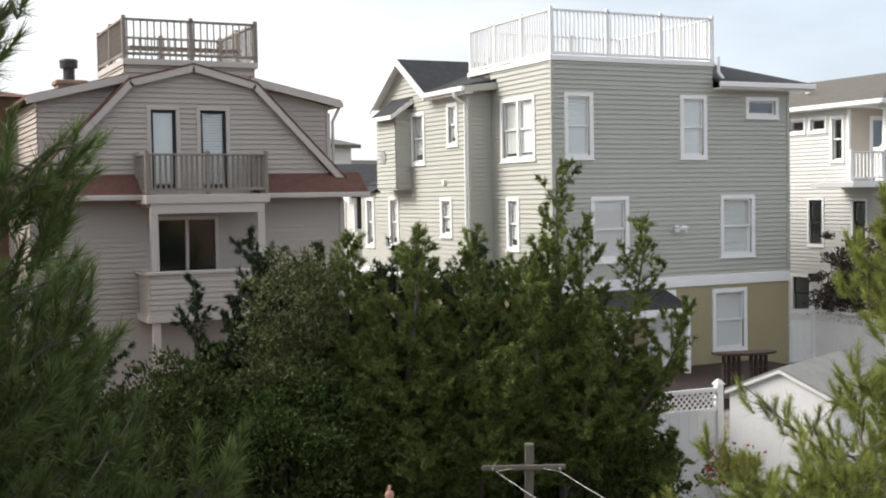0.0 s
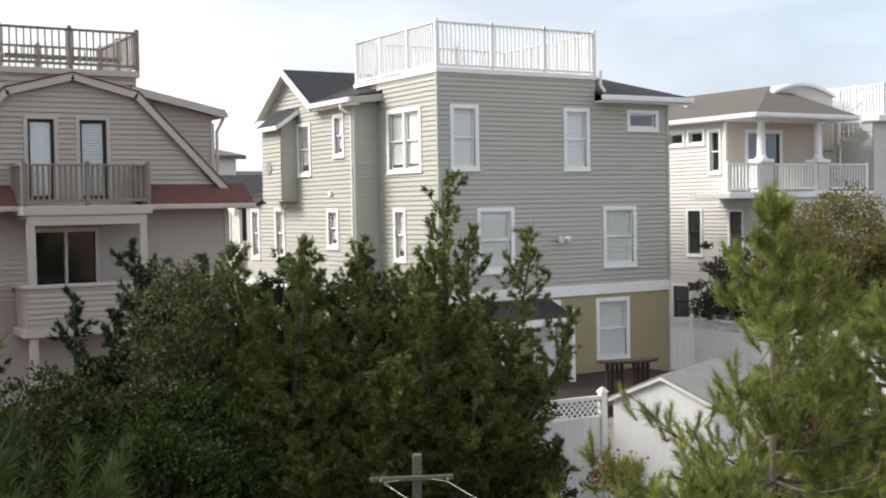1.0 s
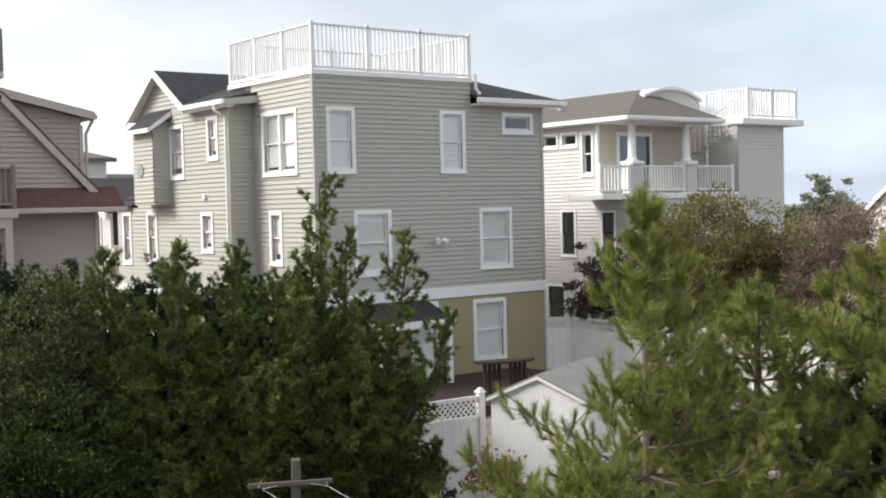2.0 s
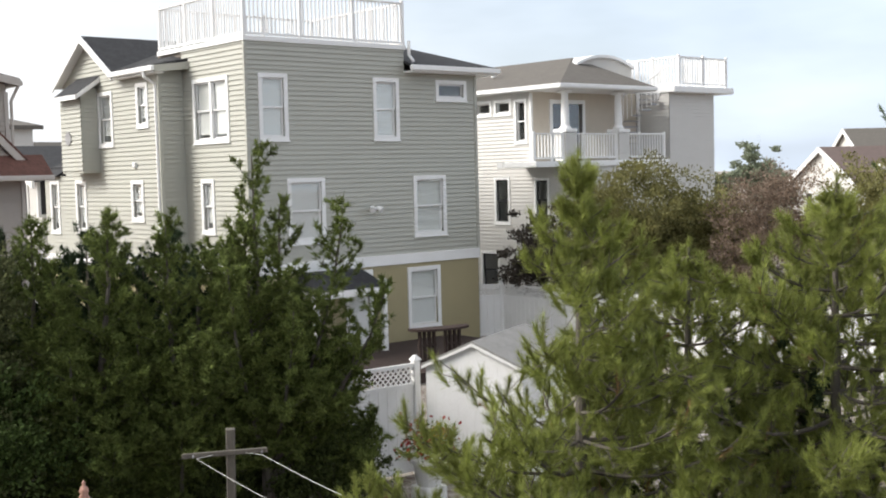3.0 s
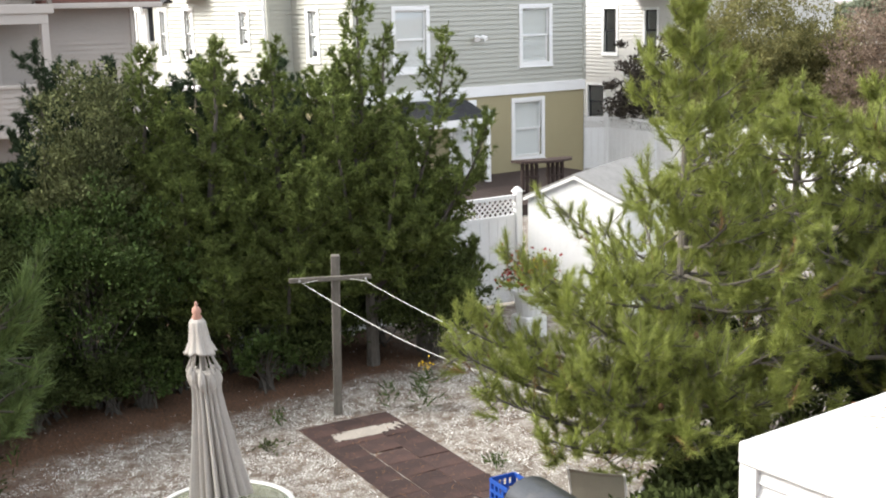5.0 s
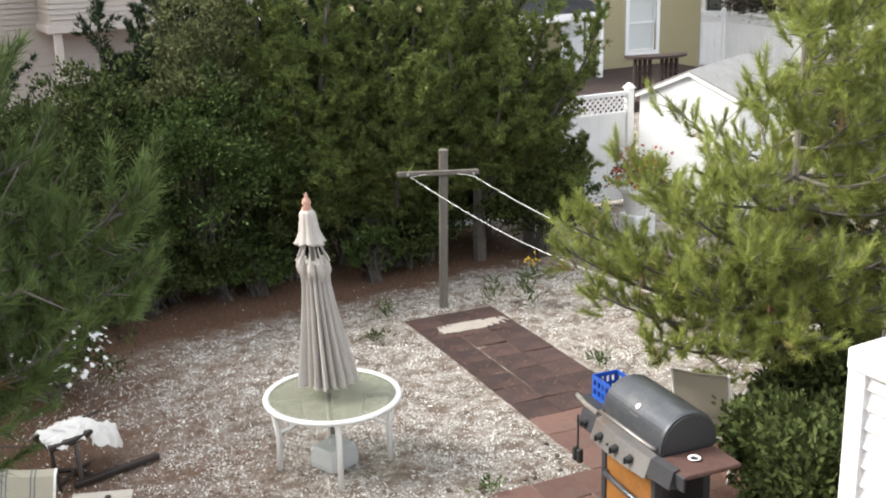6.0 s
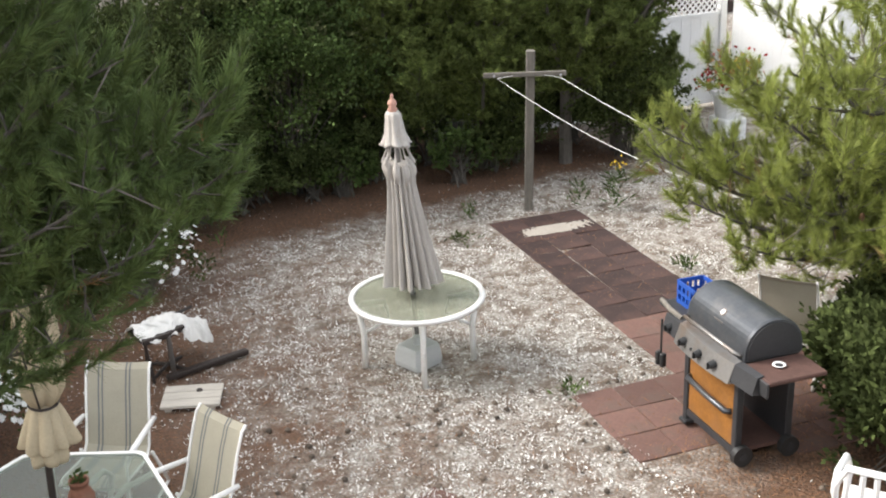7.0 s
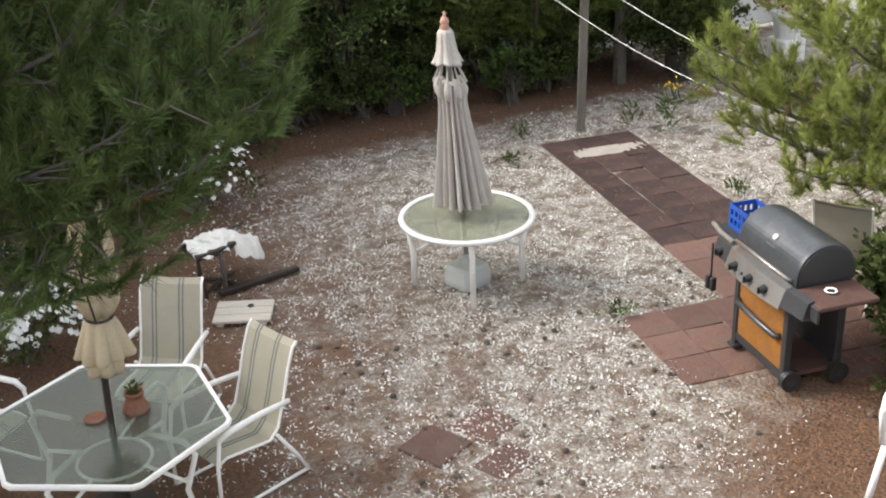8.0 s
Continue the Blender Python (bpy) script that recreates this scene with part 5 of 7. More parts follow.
def pine(name, label, base, height, spread, seed, material, whorls=11, first=0.22, per=95, arms=(), turn=0.0, length=0.125, twigs=9, only=None, width=0.0032, cones=6, taper=1.0, rise=0.45, widest=9.0, fan=0.45, back=0.24, dead=0.0, thick=0.010, inner=0.3, bole=0.085):
    """A pine: trunk, whorled limbs that sweep up at their ends, side twigs, needle shoots, a few cones.
    arms: further limbs as (height of the joint, end x, y, z) from the trunk's foot."""
    r = np.random.default_rng(seed)
    t = thing(name, label, "tree", (*base, 0), group="pines in the yard")
    trunk = Shape()
    bend = r.normal(0, 0.12, 2)

    def axis(z):
        k = z / height
        return Vector((bend[0] * math.sin(2.5 * k), bend[1] * math.sin(2.1 * k), z))

    trunk.tube([axis(height * k) for k in np.linspace(-0.01, 0.99, 10)], [bole * (1 - 0.9 * k) + 0.006 for k in np.linspace(0, 1, 10)], 10)
    part("trunk", trunk, M_BARK, t)
    tips, dirs, cone_spots = [axis(height * k) for k in (1.0, 0.975, 0.95, 0.92)], [Vector((0, 0, 1))] * 4, []
    paths = []
    for w in range(whorls):
        s = first + (0.97 - first) * (w / (whorls - 1)) ** 0.9
        reach = min(widest, spread * (1 - s) ** taper * 1.3)
        for k in range(5):
            a = turn + w * 0.9 + k * 1.257 + r.uniform(-0.3, 0.3)
            if only and not only(a, s):
                continue
            ln = max(0.14, reach * r.uniform(0.65, 1.1))
            p = axis(height * s)
            end = p + Vector((math.cos(a) * ln, math.sin(a) * ln, ln * r.uniform(0.12, 0.45) + 0.15 * s * s))
            end.z = min(end.z, height - 0.12 - 0.5 * ln)
            paths.append((p, end))
    for z, x, y, zz in arms:
        paths.append((axis(z), Vector((x, y, zz))))
    for p, end in paths:
        ln = (end - p).length
        sag = Vector((0, 0, -0.1 * ln))
        curve = [p.lerp(end, s) + sag * math.sin(math.pi * s) for s in np.linspace(0, 1, 7)]
        limb = Shape().tube(curve, [0.007 + thick * ln * (1 - k / 6) for k in range(7)], 6)
        main = (curve[-1] - curve[-2]).normalized()
        tips.append(curve[-1])
        dirs.append(main + Vector((0, 0, 0.25)))
        count = max(2, int(twigs * ln / 1.2))
        for i in range(count):
            s = inner + (0.98 - inner) * (i + r.uniform(0, 1)) / count
            f = s * 6
            q = curve[int(min(f, 5))].lerp(curve[int(min(f, 5)) + 1], f - int(min(f, 5)))
            d = (main * 0.6 + Vector(r.normal(0, 0.65, 3)) + Vector((0, 0, 0.3))).normalized()
            tw = r.uniform(0.15, 0.45) * (1.25 - 0.5 * s) * min(1.0, 0.2 + 0.75 * ln)
            e = q + d * tw
            limb.tube([q, q.lerp(e, 0.6), e], [0.006, 0.0045, 0.0025], 4)
            tips.append(e)
            dirs.append(d + Vector((0, 0, rise)))
            if r.uniform() < 0.55:
                d2 = (d + Vector(r.normal(0, 0.6, 3))).normalized()
                e2 = q.lerp(e, 0.5) + d2 * tw * 0.7
                limb.tube([q.lerp(e, 0.5), e2], [0.006, 0.003], 4)
                tips.append(e2)
                dirs.append(d2 + Vector((0, 0, rise)))
            if r.uniform() < 0.04:
                cone_spots.append(e)
        part("limb", limb, M_BARK, t)
    tips, dirs = np.array(tips), np.array(dirs)
    brown = r.uniform(0, 1, len(tips)) < dead
    needles(r, tips[~brown], dirs[~brown], material, t, length, per, width=width, fan=fan, back=back)
    if brown.any():
        needles(r, tips[brown], dirs[brown], M_DEAD, t, length * 0.8, per // 3, width=width, fan=fan, name="dead_needles")
    for c in cone_spots[:cones]:
        part("cone", Shape().lathe([(0.005, -0.04), (0.024, -0.02), (0.028, 0.0), (0.018, 0.03), (0.004, 0.045)], 8, c), M_CONE, t)
    return t


CEDAR = "tall dark green cedar with upswept ragged plumes behind the yard"
cedar("cedar_tree", CEDAR, (8.55, 13.75), 5.3, 1.25, 11, 7, leaders=((0.2, -0.2, 4.6), (-0.3, -0.1, 4.35), (0.85, -0.75, 4.55), (1.35, -1.0, 3.5), (1.1, -0.6, 2.6), (-0.6, 0.3, 4.0)), dense=1.0)
cedar("cedar_tree", CEDAR, (7.45, 14.2), 4.4, 1.1, 12, 12, dense=1.4)
cedar("cedar_tree", CEDAR, (6.45, 14.6), 4.5, 1.05, 13, 12, leaders=((0.45, 0.1, 4.2), (-0.5, -0.1, 3.9)), dense=1.4)
cedar("cedar_tree", CEDAR, (5.85, 15.1), 4.45, 1.0, 14, 12, dense=1.4)
cedar("cedar_tree", CEDAR, (9.5, 13.9), 3.1, 1.0, 15, 12, dense=1.4)
cedar("cedar_tree", CEDAR, (7.0, 15.6), 4.2, 1.3, 16, 8, M_CEDAR_SHADE)
cedar("cedar_tree", CEDAR, (8.3, 15.2), 3.9, 1.3, 17, 8, M_CEDAR_SHADE)
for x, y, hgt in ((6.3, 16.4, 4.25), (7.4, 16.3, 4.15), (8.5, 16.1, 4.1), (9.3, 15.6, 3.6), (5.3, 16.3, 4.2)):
    cedar("cedar_tree", CEDAR, (x, y), hgt, 1.2, int(200 + 10 * x), 9, M_CEDAR_SHADE, leaders=[(0.62 * math.cos(1.26 * k + x), 0.5 * math.sin(1.26 * k + x), hgt * (0.9 + 0.05 * math.sin(4.0 * k + x))) for k in range(5)])
cedar("cedar_tree", "small dark purple-green cedar behind the yard", (3.95, 15.5), 3.9, 0.75, 18, 6, M_CEDAR_SHADE)
cedar("cedar_tree", CEDAR, (4.7, 15.5), 4.5, 0.95, 23, 8, M_CEDAR_SHADE)
cedar("cedar_tree", CEDAR, (2.6, 15.6), 3.5, 1.2, 19, 8, M_CEDAR_SHADE)
cedar("cedar_tree", CEDAR, (1.4, 14.8), 3.6, 1.3, 20, 8, M_CEDAR_SHADE)
cedar("cedar_tree", CEDAR, (0.2, 14.2), 3.8, 1.3, 21, 8, M_CEDAR_SHADE)
cedar("cedar_tree", "dark bare-legged cedar beside the gravel walk", (10.8, 6.9), 3.6, 1.2, 22, 8, M_CEDAR_SHADE)

# unseen cedars added to the west, only to shade the yard and hedge
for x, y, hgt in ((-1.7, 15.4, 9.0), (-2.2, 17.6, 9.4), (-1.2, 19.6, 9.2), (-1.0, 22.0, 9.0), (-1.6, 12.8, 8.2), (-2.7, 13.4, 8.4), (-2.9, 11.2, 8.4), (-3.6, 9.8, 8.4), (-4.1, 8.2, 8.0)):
    cedar("cedar_tree", CEDAR, (x, y), hgt, 1.5, int(100 + 10 * y), 9, M_CEDAR_SHADE)

BACK = "shrubs at the back of the yard"
shrub("shrub", "tall loose shrub with dull green oval leaves and bare stems", (5.0, 14.8), (0.75, 0.8, 4.75), 31, M_LEAF_OLIVE, 0.06, 24000, group=BACK, hollow=0.3)
shrub("shrub", "shaded dull green shrub", (3.25, 14.5), (1.3, 1.1, 3.4), 32, M_LEAF_DULL, 0.065, 22000, group=BACK)
shrub("shrub", "dense shrub with fresh green leaves", (4.8, 14.5), (1.25, 1.0, 3.3), 33, M_LEAF, 0.062, 26000, group=BACK)
shrub("shrub", "shaded dull green shrub", (2.3, 14.3), (1.3, 1.0, 3.0), 34, M_LEAF_DULL, 0.062, 16000, group=BACK)
shrub("shrub", "shaded dull green shrub", (0.9, 13.2), (1.3, 1.1, 3.0), 35, M_LEAF_DULL, 0.062, 16000, group=BACK)
shrub("shrub", "shaded dull green shrub", (6.3, 14.75), (1.1, 0.8, 2.1), 36, M_LEAF_DULL, 0.062, 11000, group=BACK)
shrub("shrub", "shaded dull green shrub", (7.95, 14.2), (1.0, 0.7, 1.5), 37, M_LEAF_DULL, 0.062, 9000, group=BACK)
shrub("shrub", "shaded dull green shrub", (9.4, 13.5), (0.9, 0.7, 1.7), 38, M_LEAF_DULL, 0.062, 9000, group=BACK)
for k, (x, y) in enumerate(((0.6, 15.4), (2.0, 15.2), (3.2, 15.0), (4.4, 15.4), (5.6, 15.0), (6.9, 14.7), (8.1, 14.4), (9.2, 14.6))):
    shrub("shrub", "shaded dull green undergrowth beneath the cedars", (x, y), (0.95, 0.6, 1.5), 140 + k, M_LEAF_DULL, 0.075, 3600, group=BACK, stems=5, hollow=0.2)
shrub("shrub", "low fresh green shrub at the hedge foot", (5.3, 14.1), (0.55, 0.4, 0.75), 39, M_LEAF, 0.08, 1600, group=BACK)
shrub("shrub", "low fresh green shrub at the hedge foot", (6.85, 13.75), (0.35, 0.3, 0.85), 40, M_LEAF, 0.09, 900, group=BACK)
shrub("shrub", "dark glossy bush beside the barbecue", (7.0, 6.2), (0.72, 0.8, 1.0), 41, M_LEAF_DULL, 0.075, 12000, hollow=0.25)
shrub("shrub", "dark glossy bush beside the barbecue", (6.5, 5.55), (0.55, 0.6, 1.15), 44, M_LEAF_DULL, 0.075, 11000, hollow=0.25)
shrub("shrub", "dark glossy bush beside the barbecue", (8.2, 6.9), (0.9, 0.9, 1.1), 42, M_LEAF_DULL, 0.08, 8000)
for k, (x, y) in enumerate(((0.4, 13.0), (1.3, 13.1), (2.6, 14.3), (3.4, 14.6), (4.2, 14.4), (1.7, 14.5), (2.4, 14.0), (3.4, 14.0), (2.2, 13.5), (3.0, 13.7), (3.9, 14.1), (5.9, 14.4), (7.5, 14.0), (4.9, 14.2), (4.4, 14.9), (5.4, 14.8), (6.2, 15.2), (3.9, 15.6))):
    shrub("shrub", "low shaded green shrub at the hedge foot", (x, y), (0.62, 0.4, 0.95), 160 + k, M_LEAF_DULL, 0.065, 3400, group=BACK, stems=5, low=0.04, hollow=0.2)
shrub("shrub", "shaded dull green shrub", (9.9, 8.0), (1.2, 1.3, 1.7), 43, M_LEAF_DULL, 0.08, 6000)

pine("pine_tree", "bushy young pine with long bright needles beside the paved walk", (8.35, 7.75), 5.15, 2.85, 51, M_NEEDLE, whorls=16, first=0.17, inner=0.12, per=115, twigs=15, taper=1.25, widest=2.3, width=0.0034, fan=0.36, length=0.12, rise=0.8, back=0.2, dead=0.03,
     only=lambda a, s: not (0.48 < s < 0.74 and math.cos(a - 2.34) > 0.35), cones=14,
     arms=((0.9, -2.2, -0.45, 1.4), (1.0, -2.3, 0.2, 1.65), (0.9, -1.7, -0.9, 1.35), (1.2, -2.4, 0.6, 2.0), (1.2, -1.9, -0.5, 1.9), (1.3, -1.9, 0.2, 1.9), (1.1, -1.5, -0.5, 1.55), (1.0, -1.0, -1.0, 1.5), (1.2, -0.6, -1.3, 1.7), (1.4, -1.9, 0.9, 2.2), (1.5, -0.3, -1.5, 2.1), (1.5, -1.2, -0.9, 2.2), (1.7, -1.7, -0.2, 2.45), (1.2, 0.2, -1.4, 1.5)))
pine("pine_tree", "bushy young pine with long bright needles at the yard's edge", (10.7, 6.35), 4.85, 3.2, 52, M_NEEDLE, whorls=15, first=0.2, inner=0.12, per=100, twigs=14, taper=0.95, widest=2.8, width=0.0036, fan=0.36, length=0.12, rise=0.8, back=0.2, dead=0.03, cones=10)
pine("pine_tree", "bushy young pine with long bright needles behind the paved walk", (10.1, 7.75), 4.2, 2.7, 54, M_NEEDLE, whorls=10, first=0.42, inner=0.15, per=105, twigs=11, taper=0.8, widest=1.8, width=0.0036, fan=0.36, length=0.12, rise=0.8, back=0.2)
pine("pine_tree", "near pine with long needles, shade in their colour, overhanging the yard", (-0.6, 5.9), 5.75, 1.65, 53, M_NEEDLE_DARK, whorls=14, first=0.45, per=170, twigs=17, length=0.115, taper=0.7, only=lambda a, s: s > 0.6 or math.sin(a) > -0.1, rise=0.75, width=0.0032, fan=0.36, back=0.27, dead=0.015, thick=0.006,
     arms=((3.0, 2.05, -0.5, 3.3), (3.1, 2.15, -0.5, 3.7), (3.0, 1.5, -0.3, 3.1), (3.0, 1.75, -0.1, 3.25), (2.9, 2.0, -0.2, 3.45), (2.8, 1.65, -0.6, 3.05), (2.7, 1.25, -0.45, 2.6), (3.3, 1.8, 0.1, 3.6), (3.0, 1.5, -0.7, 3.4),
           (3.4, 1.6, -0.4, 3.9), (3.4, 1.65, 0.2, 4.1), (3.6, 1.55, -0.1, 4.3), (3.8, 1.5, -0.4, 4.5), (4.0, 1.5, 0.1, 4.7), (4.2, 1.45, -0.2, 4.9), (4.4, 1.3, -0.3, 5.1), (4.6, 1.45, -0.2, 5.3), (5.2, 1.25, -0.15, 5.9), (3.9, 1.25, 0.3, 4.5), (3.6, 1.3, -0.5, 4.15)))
pine("pine_tree", "distant dark pine with sparse level limbs", (35.7, 18.95), 9.7, 1.9, 55, M_NEEDLE_DARK, whorls=10, first=0.3, per=45, twigs=8, width=0.009, length=0.17, rise=0.3, cones=0)
# ---- things in the yard ----
M_WHITE_METAL = mat("white_powder_coat", (0.78, 0.77, 0.74), 0.35, vary=0.05, scale=6, fine=30, bump=0.03, stain=(0.5, 0.42, 0.33), stain_amount=0.25)
M_CANVAS_GREY = mat("weathered_grey_canvas", (0.46, 0.425, 0.385), 0.9, vary=0.12, scale=5, fine=60, bump=0.2, translucent=0.1)
M_CANVAS_TAN = mat("tan_canvas", (0.46, 0.385, 0.26), 0.9, vary=0.1, scale=5, fine=60, bump=0.2, translucent=0.1)
M_SLING = mat("beige_sling_mesh", (0.40, 0.37, 0.29), 0.85, vary=0.08, scale=6, fine=80, bump=0.15, translucent=0.15)
M_STRIPE = mat("grey_woven_stripe", (0.17, 0.18, 0.175), 0.85, vary=0.1)
M_TERRACOTTA = mat("terracotta", (0.20, 0.085, 0.052), 0.85, vary=0.2, bump=0.2, stain=(0.2, 0.16, 0.12), stain_amount=0.5)
M_WOOD_BARE = mat("bleached_bare_wood", (0.47, 0.43, 0.37), 0.85, vary=0.2, scale=4, fine=40, bump=0.3, stretch=(1, 6, 1))
M_WOOD_KNOB = mat("pinkish_turned_wood", (0.45, 0.25, 0.19), 0.6, vary=0.15)
M_ROD = mat("dark_brown_metal", (0.045, 0.035, 0.03), 0.5, 0.4, vary=0.2)
M_HOOD = mat("graphite_enamel", (0.075, 0.08, 0.088), 0.33, 0.55, vary=0.15, scale=6, fine=30, bump=0.03, stain=(0.16, 0.15, 0.14), stain_amount=0.4)
M_STEEL = mat("dull_stainless_steel", (0.24, 0.23, 0.22), 0.42, 0.75, vary=0.12, stain=(0.25, 0.15, 0.08), stain_amount=0.5)
M_CHARCOAL = mat("charcoal_paint", (0.03, 0.03, 0.032), 0.5, vary=0.2)
M_RUST_PANEL = mat("rusted_orange_steel", (0.21, 0.085, 0.014), 0.7, vary=0.25, scale=7, fine=40, bump=0.2, stain=(0.20, 0.09, 0.03), stain_amount=0.7)
M_RUST_BROWN = mat("brown_rusted_shelf", (0.075, 0.038, 0.03), 0.8, vary=0.25, scale=7, bump=0.2)
M_BLACK = mat("black_plastic", (0.02, 0.02, 0.02), 0.45, vary=0.1)
M_BLUE = mat("blue_plastic_crate", (0.016, 0.07, 0.32), 0.4, vary=0.1)
M_POLY = mat("milky_plastic", (0.5, 0.51, 0.5), 0.4, vary=0.06, transmission=0.15)
M_CLOTH = mat("white_cloth", (0.68, 0.66, 0.62), 0.9, vary=0.08, bump=0.1)
M_ROPE = mat("white_line", (0.75, 0.74, 0.70), 0.7, vary=0.05)
M_GREY_POST = mat("grey_weathered_post", (0.15, 0.135, 0.115), 0.9, vary=0.3, scale=3, fine=25, bump=0.4, stretch=(4, 4, 0.6))
M_SAND = mat("pale_sand", (0.36, 0.325, 0.28), 0.95, vary=0.12, fine=60, bump=0.4)


M_YELLOW = mat("yellow_bloom", (0.75, 0.50, 0.03), 0.6, vary=0.15, bump=0, random_island=0.2)


def pleated(profile, folds, depth, seed, sides=72, phase=0.0, lean=(0, 0)):
    """A folded canopy hanging round its pole: (radius, height) rows, with folds deepening downwards."""
    r = np.random.default_rng(seed)
    amp = r.uniform(0.6, 1.3, folds)
    s, rings = Shape(), []
    for k, (rad, z) in enumerate(profile):
        q = k / (len(profile) - 1)
        ring = []
        for i in range(sides):
            a = 2 * math.pi * i / sides
            f = folds * a / (2 * math.pi)
            wave = abs(math.sin(math.pi * f + phase)) * amp[int(f) % folds]
            rr = rad * (1 - depth * (0.35 + 0.65 * q) * (1 - wave))
            ring.append((rr * math.cos(a) + lean[0] * z, rr * math.sin(a) + lean[1] * z, z + 0.012 * math.sin(3 * f + seed) * q))
        rings.append(ring)
    return s.loft(rings)


def round_table():
    t = thing("patio_table", "round white-framed patio table with frosted glass top on the gravel", "table", (4.07, 9.1, 0), 14)
    rim = Shape()
    n, rr, z = 48, 0.60, 0.685
    rings = []
    for i in range(n + 1):
        a = 2 * math.pi * i / n
        c, sn = math.cos(a), math.sin(a)
        rings.append([((rr + x) * c, (rr + x) * sn, z + y) for x, y in ((-0.026, -0.02), (0.022, -0.022), (0.028, 0.0), (0.02, 0.018), (-0.026, 0.014))])
    rim.loft(rings, caps=False)
    part("rim", rim, M_WHITE_METAL, t, smooth=True)
    part("glass_top", Shape().lathe([(0.574, 0.688), (0.574, 0.694)], 48), frosted("olive_frosted_glass", (0.34, 0.34, 0.27), 0.6, 0.35), t)
    for k in range(4):
        a = math.radians(90 * k + 56)
        c, sn = math.cos(a), math.sin(a)
        pts = [(0.28, 0.655), (0.50, 0.655), (0.545, 0.60), (0.50, 0.35), (0.51, 0.0)]
        leg = Shape().tube([(x * c, x * sn, zz) for x, zz in pts], 0.027, 8)
        part("leg", leg, M_WHITE_METAL, t, smooth=True)
        brace = [(0.30 * c, 0.30 * sn, 0.655), (0.26 * c, 0.26 * sn, 0.50), (0.4 * c, 0.4 * sn, 0.40), (0.53 * c, 0.53 * sn, 0.34)]
        part("brace", Shape().tube(brace, 0.017, 6), M_WHITE_METAL, t, smooth=True)
    u = thing("patio_umbrella", "closed weathered grey patio umbrella standing through the round table", "umbrella", (4.09, 9.14, 0))
    lean = (-0.052, 0.022)
    part("pole", Shape().tube([(lean[0] * z, lean[1] * z, z) for z in (0.05, 1.2, 2.42)], 0.021, 10), M_STEEL, u)
    part("canopy", pleated([(0.07, 1.955), (0.115, 1.94), (0.13, 1.88), (0.128, 1.76), (0.145, 1.6), (0.19, 1.3), (0.24, 1.0), (0.27, 0.82)], 17, 0.5, 3, 136, lean=lean), M_CANVAS_GREY, u)
    part("vent_cap", pleated([(0.055, 2.415), (0.075, 2.385), (0.082, 2.33), (0.10, 2.22), (0.14, 2.14), (0.16, 2.12), (0.12, 2.135)], 8, 0.3, 5, 96, lean=lean), M_CANVAS_GREY, u, smooth=True)
    for k in range(8):
        a = k * 0.785 + 0.2
        c, sn = math.cos(a), math.sin(a)
        strip = [(0.075 * c + lean[0] * 2.15, 0.075 * sn + lean[1] * 2.15, 2.16), (0.10 * c + lean[0] * 2.05, 0.10 * sn + lean[1] * 2.05, 2.06), (0.145 * c + lean[0] * 1.95, 0.145 * sn + lean[1] * 1.95, 1.95)]
        part("strap", Shape().tube(strip, [0.006, 0.008, 0.014], 5), M_CANVAS_GREY, u)
        # slack pocket of cloth at each rib's end
        out = 0.122 + 0.022 * math.sin(3.1 * k)
        ring = []
        for q in range(9):
            v = q / 8
            wide, depth = 0.010 + 0.03 * math.sin(math.pi * min(1, 0.12 + 0.88 * v)) * (1 - 0.35 * v), 0.012 + 0.016 * math.sin(math.pi * v)
            rad = 0.09 + (out - 0.09) * math.sin(math.pi * min(1.0, 0.1 + v * 0.85)) ** 0.7
            z = 1.985 - 0.19 * v + 0.02 * math.sin(5.0 * k)
            ring.append([((rad + depth * math.cos(g)) * c - wide * math.sin(g) * sn + lean[0] * z, (rad + depth * math.cos(g)) * sn + wide * math.sin(g) * c + lean[1] * z, z - 0.02 * abs(math.sin(g))) for g in (2 * math.pi * j / 8 for j in range(8))])
        part("fold", Shape().loft(ring), M_CANVAS_GREY, u, smooth=True)
    part("finial", Shape().lathe([(0.03, 2.40), (0.045, 2.43), (0.03, 2.455), (0.042, 2.48), (0.03, 2.51), (0.012, 2.53), (0.016, 2.55), (0.003, 2.57)], 14, (lean[0] * 2.45, lean[1] * 2.45, 0)), M_WOOD_KNOB, u, smooth=True)
    # the milky base that weighs the umbrella down
    b = thing("umbrella_base", "milky plastic umbrella base under the round table", "umbrella base", (4.05, 9.08, 0.02), 20)
    s = Shape()
    s.loft([[(x * w, y * w, z) for x, y in ((-.19, -.22), (.19, -.22), (.23, -.18), (.23, .18), (.19, .22), (-.19, .22), (-.23, .18), (-.23, -.18))] for w, z in ((0.72, 0), (0.76, 0.05), (0.68, 0.17), (0.6, 0.2))])
    part("body", s, M_POLY, b)
    part("collar", Shape().lathe([(0.05, 0.2), (0.045, 0.27)], 12), M_POLY, b)


